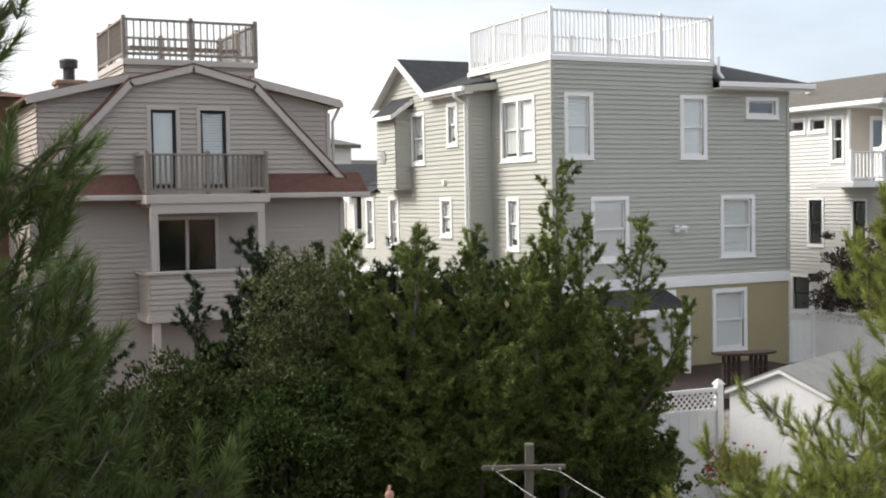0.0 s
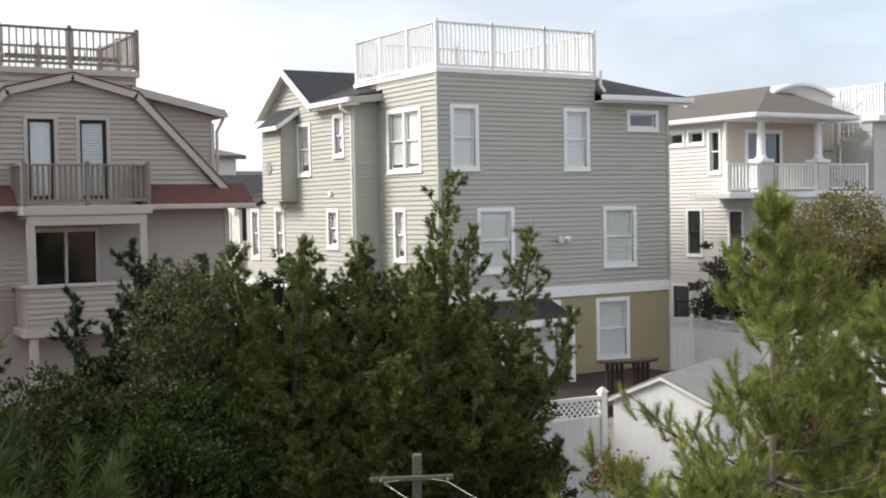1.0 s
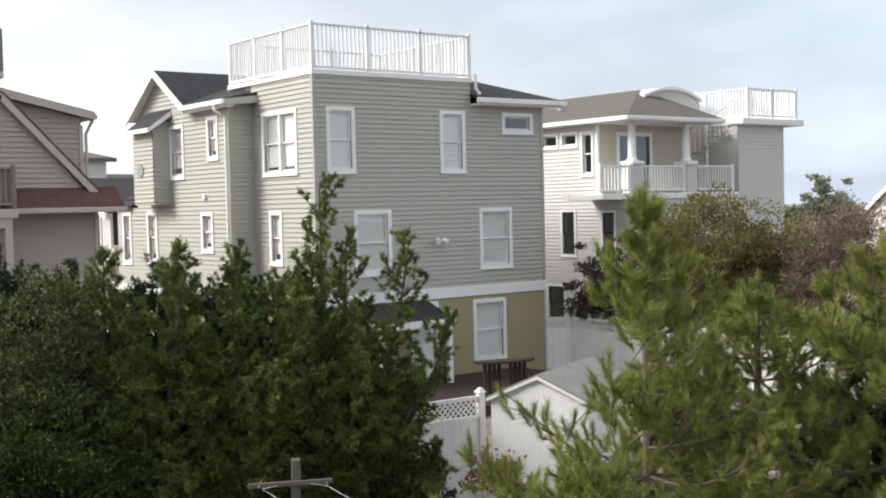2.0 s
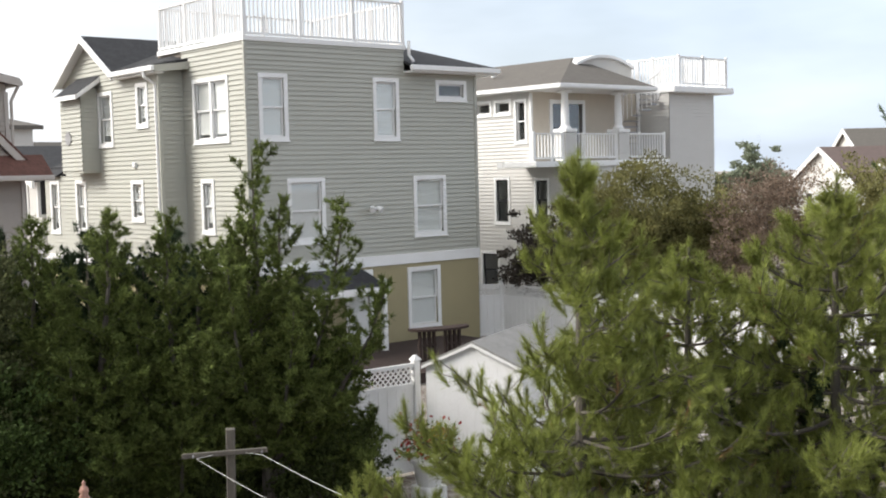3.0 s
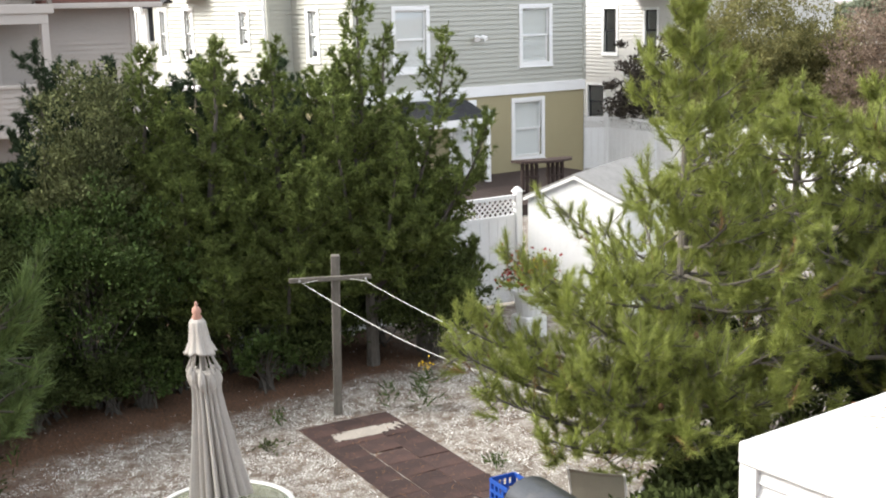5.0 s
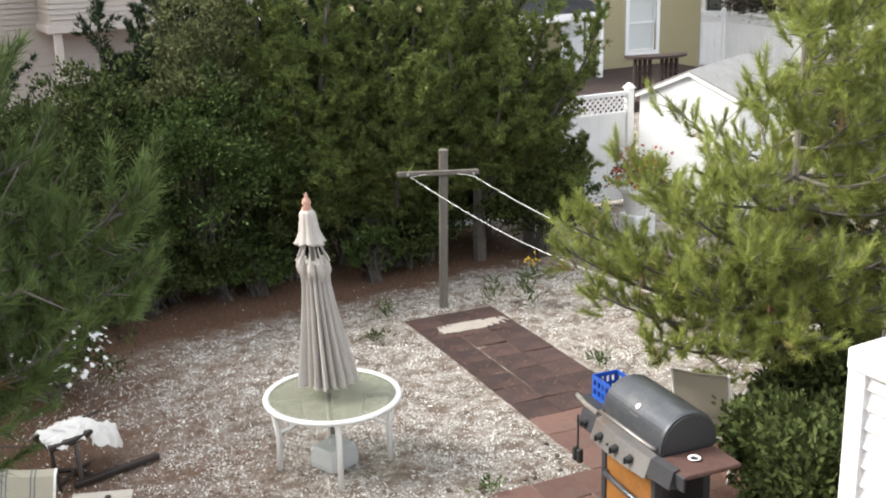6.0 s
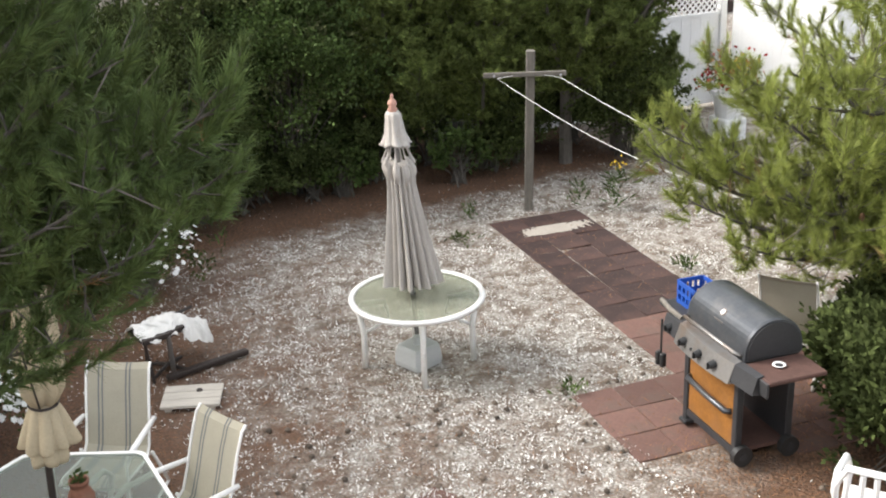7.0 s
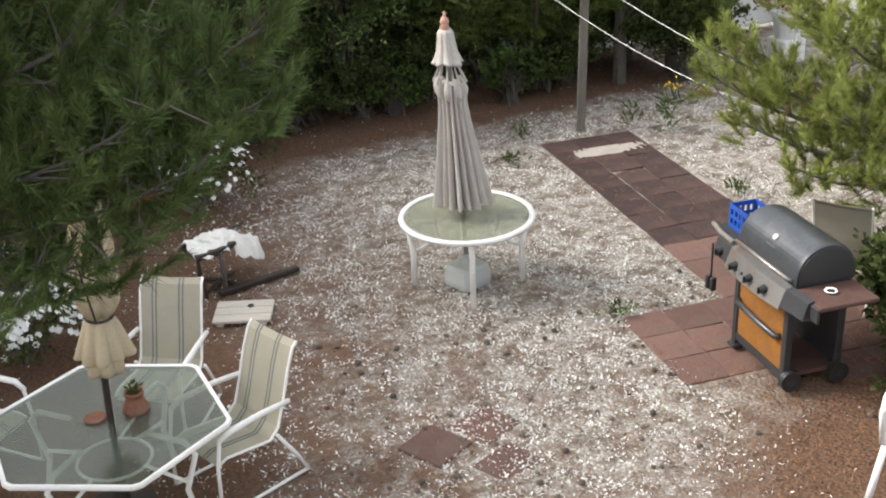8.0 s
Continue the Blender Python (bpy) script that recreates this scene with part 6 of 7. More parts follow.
def sling_chair(place, turn, label, group):
    """A high-backed sling chair: bent white frame, arms, striped mesh; it faces -y of its own."""
    t = thing("patio_chair", label, "chair", place, turn, group)
    prof = [(-0.27, 0.40), (-0.20, 0.425), (0.0, 0.40), (0.16, 0.38), (0.24, 0.45), (0.30, 0.62), (0.37, 0.85), (0.43, 1.0), (0.47, 1.04)]
    w = 0.235

    def sheet(x0, x1, lift):
        s = Shape()
        cols = 5
        rings = []
        for y, z in prof:
            row = [(x0 + (x1 - x0) * i / cols, y, z + lift - 0.012 * math.cos(math.pi * ((x0 + (x1 - x0) * i / cols) / (2 * w)))) for i in range(cols + 1)]
            rings.append(row + [(x, yy, zz - 0.006) for x, yy, zz in reversed(row)])
        return s.loft(rings)

    part("sling", sheet(-w, w, 0.0), M_SLING, t, smooth=False)
    for x in (-0.155, -0.125, 0.06, 0.09):
        part("stripe", sheet(x, x + 0.012, 0.004), M_STRIPE, t)
    for sx in (-1, 1):
        x = sx * (w + 0.012)
        part("side_rail", Shape().tube([(x, y, z) for y, z in prof], 0.0105, 8), M_WHITE_METAL, t, smooth=True)
        x = sx * (w + 0.045)
        part("arm", Shape().tube([(x, 0.33, 0.64), (x * 1.04, 0.1, 0.655), (x * 1.06, -0.18, 0.65), (x * 1.02, -0.27, 0.61)], [0.018, 0.022, 0.024, 0.016], 8), M_WHITE_METAL, t, smooth=True)
        part("front_leg", Shape().tube([(x, -0.26, 0.62), (x, -0.30, 0.4), (x, -0.31, 0.02)], 0.014, 8), M_WHITE_METAL, t, smooth=True)
        part("back_leg", Shape().tube([(x, 0.20, 0.42), (x, 0.34, 0.2), (x, 0.44, 0.02)], 0.014, 8), M_WHITE_METAL, t, smooth=True)
        part("runner", Shape().tube([(x, -0.31, 0.02), (x, 0.05, 0.014), (x, 0.44, 0.02)], 0.013, 8), M_WHITE_METAL, t, smooth=True)
    for y, z in ((-0.25, 0.37), (0.22, 0.34)):
        part("crossbar", Shape().tube([(-w, y, z), (w, y, z)], 0.011, 6), M_WHITE_METAL, t)
    return t


def hex_table():
    t = thing("patio_table", "six-sided white-framed patio table with wet-looking glass top", "table", (0.5, 7.06, 0))
    ring = [(0.83 * math.cos(math.radians(33 + 60 * k)), 0.83 * math.sin(math.radians(33 + 60 * k))) for k in range(6)]
    pts = []
    for k in range(6):
        a, b, c = Vector(ring[k - 1]), Vector(ring[k]), Vector(ring[(k + 1) % 6])
        for s in (0.12, 0.04):
            pts.append(b.lerp(a, s))
        for s in (0.04, 0.12):
            pts.append(b.lerp(c, s))
    rim = Shape()
    rings = [[((p.x * (1 + e)), (p.y * (1 + e)), 0.715 + z) for e, z in ((-0.022, -0.012), (0.014, -0.018), (0.022, 0.0), (0.014, 0.016), (-0.022, 0.012))] for p in pts + pts[:1]]
    rim.loft(rings, caps=False)
    part("rim", rim, M_WHITE_METAL, t, smooth=False)
    part("glass_top", Shape().prism([(p.x * 0.98, p.y * 0.98, 0.716) for p in pts], [(p.x * 0.98, p.y * 0.98, 0.722) for p in pts]), frosted("rippled_grey_glass", (0.13, 0.15, 0.135), 0.7, 0.9), t)
    for k in range(4):
        a = math.radians(45 + 90 * k)
        c, sn = math.cos(a), math.sin(a)
        part("leg", Shape().tube([(0.3 * c, 0.3 * sn, 0.68), (0.58 * c, 0.58 * sn, 0.68), (0.66 * c, 0.66 * sn, 0.6), (0.56 * c, 0.56 * sn, 0.3), (0.64 * c, 0.64 * sn, 0.0)], 0.02, 8), M_WHITE_METAL, t, smooth=True)
        part("brace", Shape().tube([(0.25 * c, 0.25 * sn, 0.42), (0.58 * c, 0.58 * sn, 0.36)], 0.014, 6), M_WHITE_METAL, t)
    part("ring", Shape().tube([(0.25 * math.cos(a), 0.25 * math.sin(a), 0.42) for a in np.linspace(0, 6.283, 20)], 0.012, 6), M_WHITE_METAL, t)
    u = thing("patio_umbrella", "closed tan patio umbrella tied with a cord in the glass table", "umbrella", (0.5, 7.07, 0))
    lean = (0.045, 0.0)
    part("pole", Shape().tube([(0, 0, 0.04), (lean[0] * 0.7, 0, 1.1), (lean[0] * 2.4, 0, 2.45)], 0.024, 10), M_ROD, u)
    part("canopy", pleated([(0.05, 2.42), (0.09, 2.3), (0.14, 2.0), (0.155, 1.75), (0.14, 1.6), (0.085, 1.5)], 8, 0.22, 9, 72, lean=lean), M_CANVAS_TAN, u, smooth=True)
    part("skirt", pleated([(0.085, 1.5), (0.12, 1.44), (0.165, 1.32), (0.20, 1.23), (0.195, 1.215), (0.13, 1.22)], 9, 0.35, 12, 72, lean=lean), M_CANVAS_TAN, u, smooth=True)
    part("inner_fold", pleated([(0.07, 1.45), (0.115, 1.25), (0.13, 1.13), (0.12, 1.09), (0.07, 1.1)], 6, 0.35, 14, 72, lean=lean), M_CANVAS_TAN, u, smooth=True)
    part("cord", Shape().tube([(0.092 * math.cos(a) + lean[0] * 1.5, 0.092 * math.sin(a), 1.5 + 0.01 * math.sin(a)) for a in np.linspace(0, 6.283, 18)], 0.009, 6), M_ROD, u)
    part("cord_tail", Shape().tube([(-0.02, -0.13, 1.95), (0.0, -0.16, 1.75), (0.03, -0.12, 1.52)], 0.007, 5), M_ROD, u)
    b = thing("umbrella_base", "dark round umbrella base under the glass table", "umbrella base", (0.5, 7.07, 0.0))
    part("disc", Shape().lathe([(0.24, 0.0), (0.24, 0.04), (0.06, 0.08), (0.04, 0.3)], 20), M_ROD, b)
    p = thing("flower_pot", "small terracotta pot with a green sprout on the glass table", "flower pot", (0.70, 7.1, 0.722))
    part("pot", Shape().lathe([(0.085, 0.0), (0.09, 0.03), (0.06, 0.1), (0.055, 0.13), (0.066, 0.13), (0.066, 0.16), (0.05, 0.155), (0.045, 0.12)], 18), M_TERRACOTTA, p, smooth=True)
    r = np.random.default_rng(2)
    chips("sprout", blades(r, np.tile([[0, 0, 0.15]], (26, 1)) + r.normal(0, 0.02, (26, 3)), r.normal(0, 1, (26, 3)) + np.array([0, 0, 0.8]), 0.06, 0.014, 0.4, 1), 4, M_LEAF, p)
    d = thing("saucer", "broken terracotta saucer on the glass table", "saucer", (0.43, 7.12, 0.722))
    part("dish", Shape().lathe([(0.05, 0.0), (0.075, 0.012), (0.07, 0.02), (0.03, 0.008)], 16), M_TERRACOTTA, d)


def grill():
    t = thing("gas_barbecue", "weathered gas barbecue with graphite hood and rusted orange doors", "barbecue", (5.69, 6.57, 0.04), -96.9)
    # hood: a barrel section
    n, rings = 28, []
    for x, k in ((-0.43, 0.97), (-0.41, 1.0), (0.39, 1.0), (0.41, 0.97)):
        arc = [(x, 0.03 - 0.26 * k * math.cos(a), 0.90 + 0.30 * k * math.sin(a) ** 0.8) for a in np.linspace(0.0, math.pi, n)]
        rings.append(arc + [(x, 0.27 * k, 0.88), (x, -0.22 * k, 0.88)])
    part("hood", Shape().loft(rings), M_HOOD, t, smooth=False)
    for x in (-0.436, 0.416):
        arc = [(0.03 - 0.235 * math.cos(a), 0.90 + 0.275 * math.sin(a) ** 0.8) for a in np.linspace(0.0, math.pi, 20)]
        part("hood_end", Shape().prism([(x - 0.006, y, z) for y, z in arc], [(x + 0.006, y, z) for y, z in arc]), M_CHARCOAL, t, "black hood end")
    part("hood_handle", Shape().tube([(-0.40, -0.22, 0.93), (-0.38, -0.275, 0.95), (0.36, -0.275, 0.95), (0.38, -0.22, 0.93)], 0.016, 8), M_STEEL, t, "worn steel bar handle", smooth=True)
    gauge = part("gauge", Shape().tube([(0.0, -0.14, 1.10), (0.0, -0.165, 1.125)], 0.03, 16), M_STEEL, t, "round steel thermometer")
    part("dial", Shape().tube([(0.0, -0.165, 1.125), (0.0, -0.168, 1.128)], 0.019, 16), M_WHITE, gauge)
    part("badge", Shape().box(-0.06, 0.06, -0.205, -0.20, 1.055, 1.067), M_STEEL, t)
    part("firebox", Shape().loft([[(x * w, y * w, z) for x, y in ((-0.41, -0.23), (0.39, -0.23), (0.39, 0.27), (-0.41, 0.27))] for w, z in ((0.9, 0.66), (1.0, 0.88))]), M_CHARCOAL, t)
    # control panel, bowed outwards
    s, rows = Shape(), []
    for x in np.linspace(-0.40, 0.40, 9):
        b = 0.03 * (1 - (x / 0.4) ** 2)
        rows.append([(x, -0.24, 0.90), (x, -0.30 - b, 0.885), (x, -0.355 - b, 0.73), (x, -0.24, 0.72)])
    part("control_panel", s.loft(rows), M_STEEL, t)
    for sx, x0, x1 in ((-1, -0.62, -0.402), (1, 0.402, 0.66)):
        q = [(-0.24, 0.90), (-0.30, 0.885), (-0.34, 0.75), (-0.24, 0.74)]
        part("panel_end", Shape().loft([[(x0, y, z) for y, z in q], [(x1, y * (0.92 if sx > 0 else 1), z) for y, z in q]]), M_CHARCOAL, t)
    for x in (-0.52, -0.24, 0.0, 0.2):
        b = 0.03 * (1 - (x / 0.4) ** 2) if abs(x) < 0.4 else -0.015
        k = part("knob", Shape().tube([(x, -0.325 - b, 0.81), (x, -0.375 - b, 0.80)], [0.034, 0.028], 14), M_BLACK, t)
        part("grip", Shape().box(x - 0.006, x + 0.006, -0.392 - b, -0.372 - b, 0.775, 0.825), M_BLACK, k)
    part("igniter", Shape().tube([(-0.12, -0.35, 0.79), (-0.12, -0.37, 0.787)], 0.013, 10), M_BLACK, t)
    # side shelves
    part("side_shelf", Shape().box(-0.86, -0.43, -0.23, 0.26, 0.85, 0.885, None, 0.01), M_CHARCOAL, t)
    part("shelf_edge", Shape().tube([(-0.84, -0.22, 0.90), (-0.62, -0.27, 0.915), (-0.44, -0.26, 0.90)], 0.022, 8), M_GREY_POST, t)
    part("side_shelf", Shape().box(0.42, 0.76, -0.24, 0.26, 0.85, 0.885, None, 0.01), M_RUST_BROWN, t, "rust-brown side shelf")
    part("shelf_apron", Shape().box(0.66, 0.765, -0.26, -0.24, 0.76, 0.88, None, 0.006), M_CHARCOAL, t)
    # cart
    for x in (-0.36, 0.36):
        part("front_post", Shape().box(x - 0.03, x + 0.03, -0.25, -0.19, 0.02, 0.72, None, 0.006), M_CHARCOAL, t)
        part("rear_post", Shape().box(x - 0.03, x + 0.03, 0.2, 0.26, 0.02, 0.72, None, 0.006), M_CHARCOAL, t)
    door = part("door", Shape().box(-0.33, 0.33, -0.235, -0.215, 0.13, 0.70, None, 0.006), M_RUST_PANEL, t, "rusted orange steel doors")
    part("door_handle", Shape().tube([(-0.31, -0.235, 0.44), (-0.29, -0.275, 0.44), (0.0, -0.285, 0.43), (0.27, -0.275, 0.42), (0.29, -0.235, 0.42)], 0.024, 8), M_HOOD, door, smooth=True)
    part("bottom_rail", Shape().box(-0.33, 0.33, -0.245, -0.2, 0.07, 0.13), M_CHARCOAL, t)
    part("bottom_shelf", Shape().box(-0.33, 0.37, -0.2, 0.24, 0.09, 0.12), M_RUST_BROWN, t)
    part("back_panel", Shape().box(-0.33, 0.33, 0.22, 0.235, 0.12, 0.7), M_CHARCOAL, t)
    for x in (0.41,):
        for y in (-0.2, 0.22):
            w = part("wheel", Shape().tube([(x - 0.025, y, 0.085), (x + 0.03, y, 0.085)], 0.085, 20), M_BLACK, t)
            part("hub", Shape().tube([(x + 0.03, y, 0.085), (x + 0.036, y, 0.085)], 0.035, 12), M_CHARCOAL, w)
    part("foot", Shape().box(-0.40, -0.30, -0.28, -0.18, 0.0, 0.03, None, 0.006), M_CHARCOAL, t)
    part("foot", Shape().box(-0.40, -0.30, 0.18, 0.28, 0.0, 0.03, None, 0.006), M_CHARCOAL, t)
    # plate on the shelf, brush on the hook
    q = thing("plate", "small white dish on the barbecue shelf", "dish", (5.60, 6.02, 0.929))
    part("dish", Shape().lathe([(0.03, 0.0), (0.05, 0.012), (0.046, 0.018), (0.03, 0.006)], 20), M_WHITE, q, smooth=True)
    part("bowl", Shape().lathe([(0.03, 0.008), (0.031, 0.011)], 16), M_CHARCOAL, q)
    b = thing("grill_brush", "black grill brush hanging from the barbecue shelf", "brush", (5.37, 7.15, 0))
    part("handle", Shape().tube([(0, 0, 0.92), (0, 0, 0.62)], 0.009, 6), M_BLACK, b)
    part("head", Shape().box(-0.025, 0.025, -0.05, -0.008, 0.5, 0.62, None, 0.008).box(-0.025, 0.025, 0.008, 0.05, 0.5, 0.62, None, 0.008), M_BLACK, b)
    # crate
    c = thing("crate", "blue plastic bottle crate on the barbecue's side shelf", "crate", (5.78, 7.21, 0.926), -96.9)
    w, d, h = 0.14, 0.12, 0.2
    for x, y, hx, hy in ((0, -d, w, 0.006), (0, d, w, 0.006), (-w, 0, 0.006, d - 0.007), (w, 0, 0.006, d - 0.007)):
        side = part("side", Shape().box(x - hx, x + hx, y - hy, y + hy, 0.0, 0.035), M_BLUE, c)
        for z0, z1 in ((0.085, 0.11), (h - 0.035, h)):
            part("rail", Shape().box(x - hx, x + hx, y - hy, y + hy, z0, z1), M_BLUE, side)
        for k in range(5):
            f = -1 + 0.5 * k
            px, py = x + (hx - 0.012) * f * (1 if hx > hy else 0), y + (hy - 0.012) * f * (1 if hy > hx else 0)
            ax0, ay0 = (0.012, hy - 0.002) if hx > hy else (hx - 0.002, 0.012)
            part("bar", Shape().box(px - ax0, px + ax0, py - ay0, py + ay0, 0.036, h - 0.036), M_BLUE, side)
    part("floor", Shape().box(-w + 0.007, w - 0.007, -d + 0.007, d - 0.007, 0.002, 0.012), M_BLUE, c)


def clothes_pole():
    t = thing("clothesline_pole", "weathered timber clothesline post with crossarm", "post", (7.1, 12.3, 0), -30)
    part("post", Shape().box(-0.055, 0.055, -0.055, 0.055, -0.05, 2.03, pose(0, 0, 0, 0, 1.2, 0), 0.012), M_GREY_POST, t)
    part("crossarm", Shape().box(-0.50, 0.50, -0.095, -0.055, 1.725, 1.785, pose(0, 0, 0, 0, -1.0, 0), 0.008), M_GREY_POST, t)
    for sx in (-1, 1):
        part("cleat", Shape().tube([(sx * 0.4, -0.10, 1.75), (sx * 0.4, -0.14, 1.74)], 0.014, 6), M_METAL, t)
    ends = ((Vector((6.72, 12.37, 1.72)), Vector((7.15, 8.3, 1.28))), (Vector((7.38, 11.98, 1.72)), Vector((7.75, 8.6, 1.35))))
    for k, (a, b) in enumerate(ends):
        w = thing("clothesline", "white clothesline strung from the timber post", "clothesline")
        pts = [a.lerp(b, s) + Vector((0, 0, -0.13 * math.sin(math.pi * s) * (1 if k == 0 else 0.8))) for s in np.linspace(0, 1, 24)]
        hub = Vector((7.1, 12.24, 1.77))
        part("line", Shape().tube([hub, a] + pts[1:], 0.0032, 6), M_ROPE, w)


round_table()
SET = "chairs round the glass table"
sling_chair((1.0, 8.0, 0), -33, "beige striped sling chair with white frame behind the glass table", SET)
sling_chair((1.28, 7.02, 0), -68, "beige striped sling chair with white frame turned from the glass table", SET)
sling_chair((-0.35, 7.95, 0), 42, "beige sling chair with white frame pulled up to the glass table", SET)
sling_chair((0.62, 5.75, 0), 176, "beige sling chair with white frame at the glass table's near side", SET)
sling_chair((6.98, 7.34, 0), 125, "beige sling chair with white frame behind the barbecue", "")
hex_table()
grill()
clothes_pole()

# white resin chair by the annex
c = thing("resin_chair", "white moulded resin garden chair beside the annex", "chair", (5.46, 4.82, 0), 125)
part("seat", Shape().loft([[(x * k, y * k, z) for x, y in ((-0.24, -0.24), (0.24, -0.24), (0.25, 0.2), (-0.25, 0.2))] for k, z in ((0.97, 0.38), (1.0, 0.40), (0.98, 0.42))]), M_WHITE, c)
for x in np.linspace(-0.18, 0.18, 5):
    part("back_slat", Shape().tube([(x, 0.2, 0.42), (x * 1.05, 0.27, 0.65), (x * 0.95, 0.31, 0.84)], 0.022, 6), M_WHITE, c)
part("back_rim", Shape().tube([(-0.25, 0.2, 0.42), (-0.26, 0.27, 0.7), (-0.18, 0.32, 0.87), (0.18, 0.32, 0.87), (0.26, 0.27, 0.7), (0.25, 0.2, 0.42)], 0.024, 8), M_WHITE, c, smooth=True)
for sx in (-1, 1):
    part("arm", Shape().tube([(sx * 0.26, 0.26, 0.64), (sx * 0.29, 0.0, 0.65), (sx * 0.28, -0.24, 0.63), (sx * 0.27, -0.29, 0.55)], 0.026, 8), M_WHITE, c, smooth=True)
    part("leg", Shape().tube([(sx * 0.27, -0.29, 0.55), (sx * 0.26, -0.25, 0.38), (sx * 0.29, -0.30, 0.0)], 0.024, 8), M_WHITE, c, smooth=True)
    part("leg", Shape().tube([(sx * 0.23, 0.2, 0.40), (sx * 0.28, 0.30, 0.0)], 0.024, 8), M_WHITE, c, smooth=True)

# folded stand with a white cloth over it, a loose rail and a board on the litter
t = thing("folding_stand", "dark folding stand with a crumpled white cloth over it", "stand", (1.97, 10.2, 0), 20)
part("stem", Shape().tube([(-0.02, -0.12, 0.02), (-0.06, -0.16, 0.44)], 0.024, 8), M_STEEL, t)
part("tray", Shape().loft([[(x * k, -0.02 + y * k, z) for x, y in ((-0.34, -0.16), (-0.1, -0.19), (0.12, -0.15), (0.1, 0.15), (-0.3, 0.15))] for k, z in ((0.94, 0.40), (1.0, 0.425), (0.98, 0.455))]), M_ROD, t)
for x, y in ((-0.3, -0.15), (-0.1, 0.16)):
    part("leg", Shape().tube([(x, y, 0.41), (x * 0.8 - 0.03, y * 1.2, 0.01)], 0.016, 6), M_ROD, t)
for k in range(4):
    a = k * 1.571 + 0.4
    part("foot", Shape().tube([(0, 0, 0.05), (0.22 * math.cos(a), 0.22 * math.sin(a), 0.015)], 0.018, 6), M_ROD, t)
part("bar", Shape().tube([(-0.32, 0.02, 0.46), (0.36, 0.05, 0.50)], 0.016, 6), M_ROD, t)
t = thing("cloth", "crumpled white cloth slung over the folding stand", "cloth", (1.97, 10.2, 0), 20)
for x0, x1, drop, seed, skew in ((-0.34, 0.14, 0.12, 1, 0.0), (0.08, 0.46, 0.20, 4, 0.2)):
    nx, ny, s = 26, 22, Shape()
    for j in range(ny + 1):
        for i in range(nx + 1):
            u, v = i / nx, j / ny
            hem = 1 + 0.35 * noise.noise(Vector((u * 4 + seed, 3.0, seed)))
            y = (v - 0.5) * 0.40 * hem * (1 - 0.55 * u * (seed > 2))
            crease = 0.05 * abs(noise.noise(Vector((u * 4 + seed, v * 3.5, 0)))) + 0.02 * noise.noise(Vector((u * 11, v * 9, seed)))
            z = 0.53 - drop * (abs(v - 0.5) * 2) ** 1.5 + crease - skew * u
            s.v.append((x0 + (x1 - x0) * u + 0.05 * noise.noise(Vector((u * 3, v * 6, seed))), y + 0.06 * noise.noise(Vector((u * 6, seed, v * 2))), z))
    low = len(s.v)
    s.v += [(x, y, z - 0.006) for x, y, z in s.v]
    for j in range(ny):
        for i in range(nx):
            k = j * (nx + 1) + i
            s.f.append((k, k + 1, k + nx + 2, k + nx + 1))
            s.f.append((low + k + nx + 1, low + k + nx + 2, low + k + 1, low + k))
    part("fold", s, M_CLOTH, t, smooth=True)
t = thing("loose_rail", "dark weathered rail lying in the litter", "rail", (2.3, 10.0, 0.04), 12)
part("bar", Shape().box(-0.42, 0.42, -0.035, 0.035, -0.02, 0.03, None, 0.008), M_ROD, t)
t = thing("board", "bleached wooden board lying on the ground", "board", (2.0, 9.45, 0.0), -22)
for k in range(3):
    part("plank", Shape().box(-0.26, 0.26, -0.20 + 0.135 * k, -0.072 + 0.135 * k, 0.03, 0.06, None, 0.006), M_WOOD_BARE, t)
part("batten", Shape().box(-0.22, -0.16, -0.19, 0.19, 0.0, 0.03).box(0.16, 0.22, -0.19, 0.19, 0.0, 0.03), M_WOOD_BARE, t)
t = thing("drain_cover", "dark metal spot on the board", "knob", (2.08, 9.5, 0.06))
part("disc", Shape().lathe([(0.03, 0.0), (0.025, 0.012)], 10), M_ROD, t)


def bloom_bush(place, size, seed, blooms, label):
    """A mound of leaves starred with white five-petalled flowers."""
    t = shrub("flower_bush", label, place, size, seed, M_LEAF_DULL, 0.05, 4200, "flower bush")
    r = np.random.default_rng(seed + 1)
    a, e = r.uniform(0, 6.283, blooms), np.arccos(r.uniform(0.02, 1.0, blooms))
    q = r.uniform(0.9, 1.05, blooms)
    c = np.c_[size[0] * q * np.sin(e) * np.cos(a), size[1] * q * np.sin(e) * np.sin(a), size[2] * (0.35 + 0.65 * np.cos(e) * q)] + r.normal(0, 0.03, (blooms, 3))
    out = unit(c + np.array([0, -0.15, 0.2]))
    side = unit(np.cross(out, r.normal(0, 1, (blooms, 3))))
    up = np.cross(out, side)
    quads = []
    for k in range(6):
        ang = 1.047 * k
        d = side * math.cos(ang) + up * math.sin(ang)
        w = np.cross(out, d)
        quads.append(np.stack([c + out * 0.004, c + d * 0.02 + w * 0.012, c + d * 0.034 + out * 0.005, c + d * 0.02 - w * 0.012], 1))
    chips("bloom", np.concatenate(quads).reshape(-1, 3), 4, M_PETAL, t)
    return t


bloom_bush((0.15, 9.6), (0.75, 0.6, 0.95), 81, 560, "leafy bush thick with white daisy-like flowers")
bloom_bush((2.2, 12.1), (0.65, 0.5, 0.95), 83, 150, "leafy bush dotted with white flowers at the hedge foot")

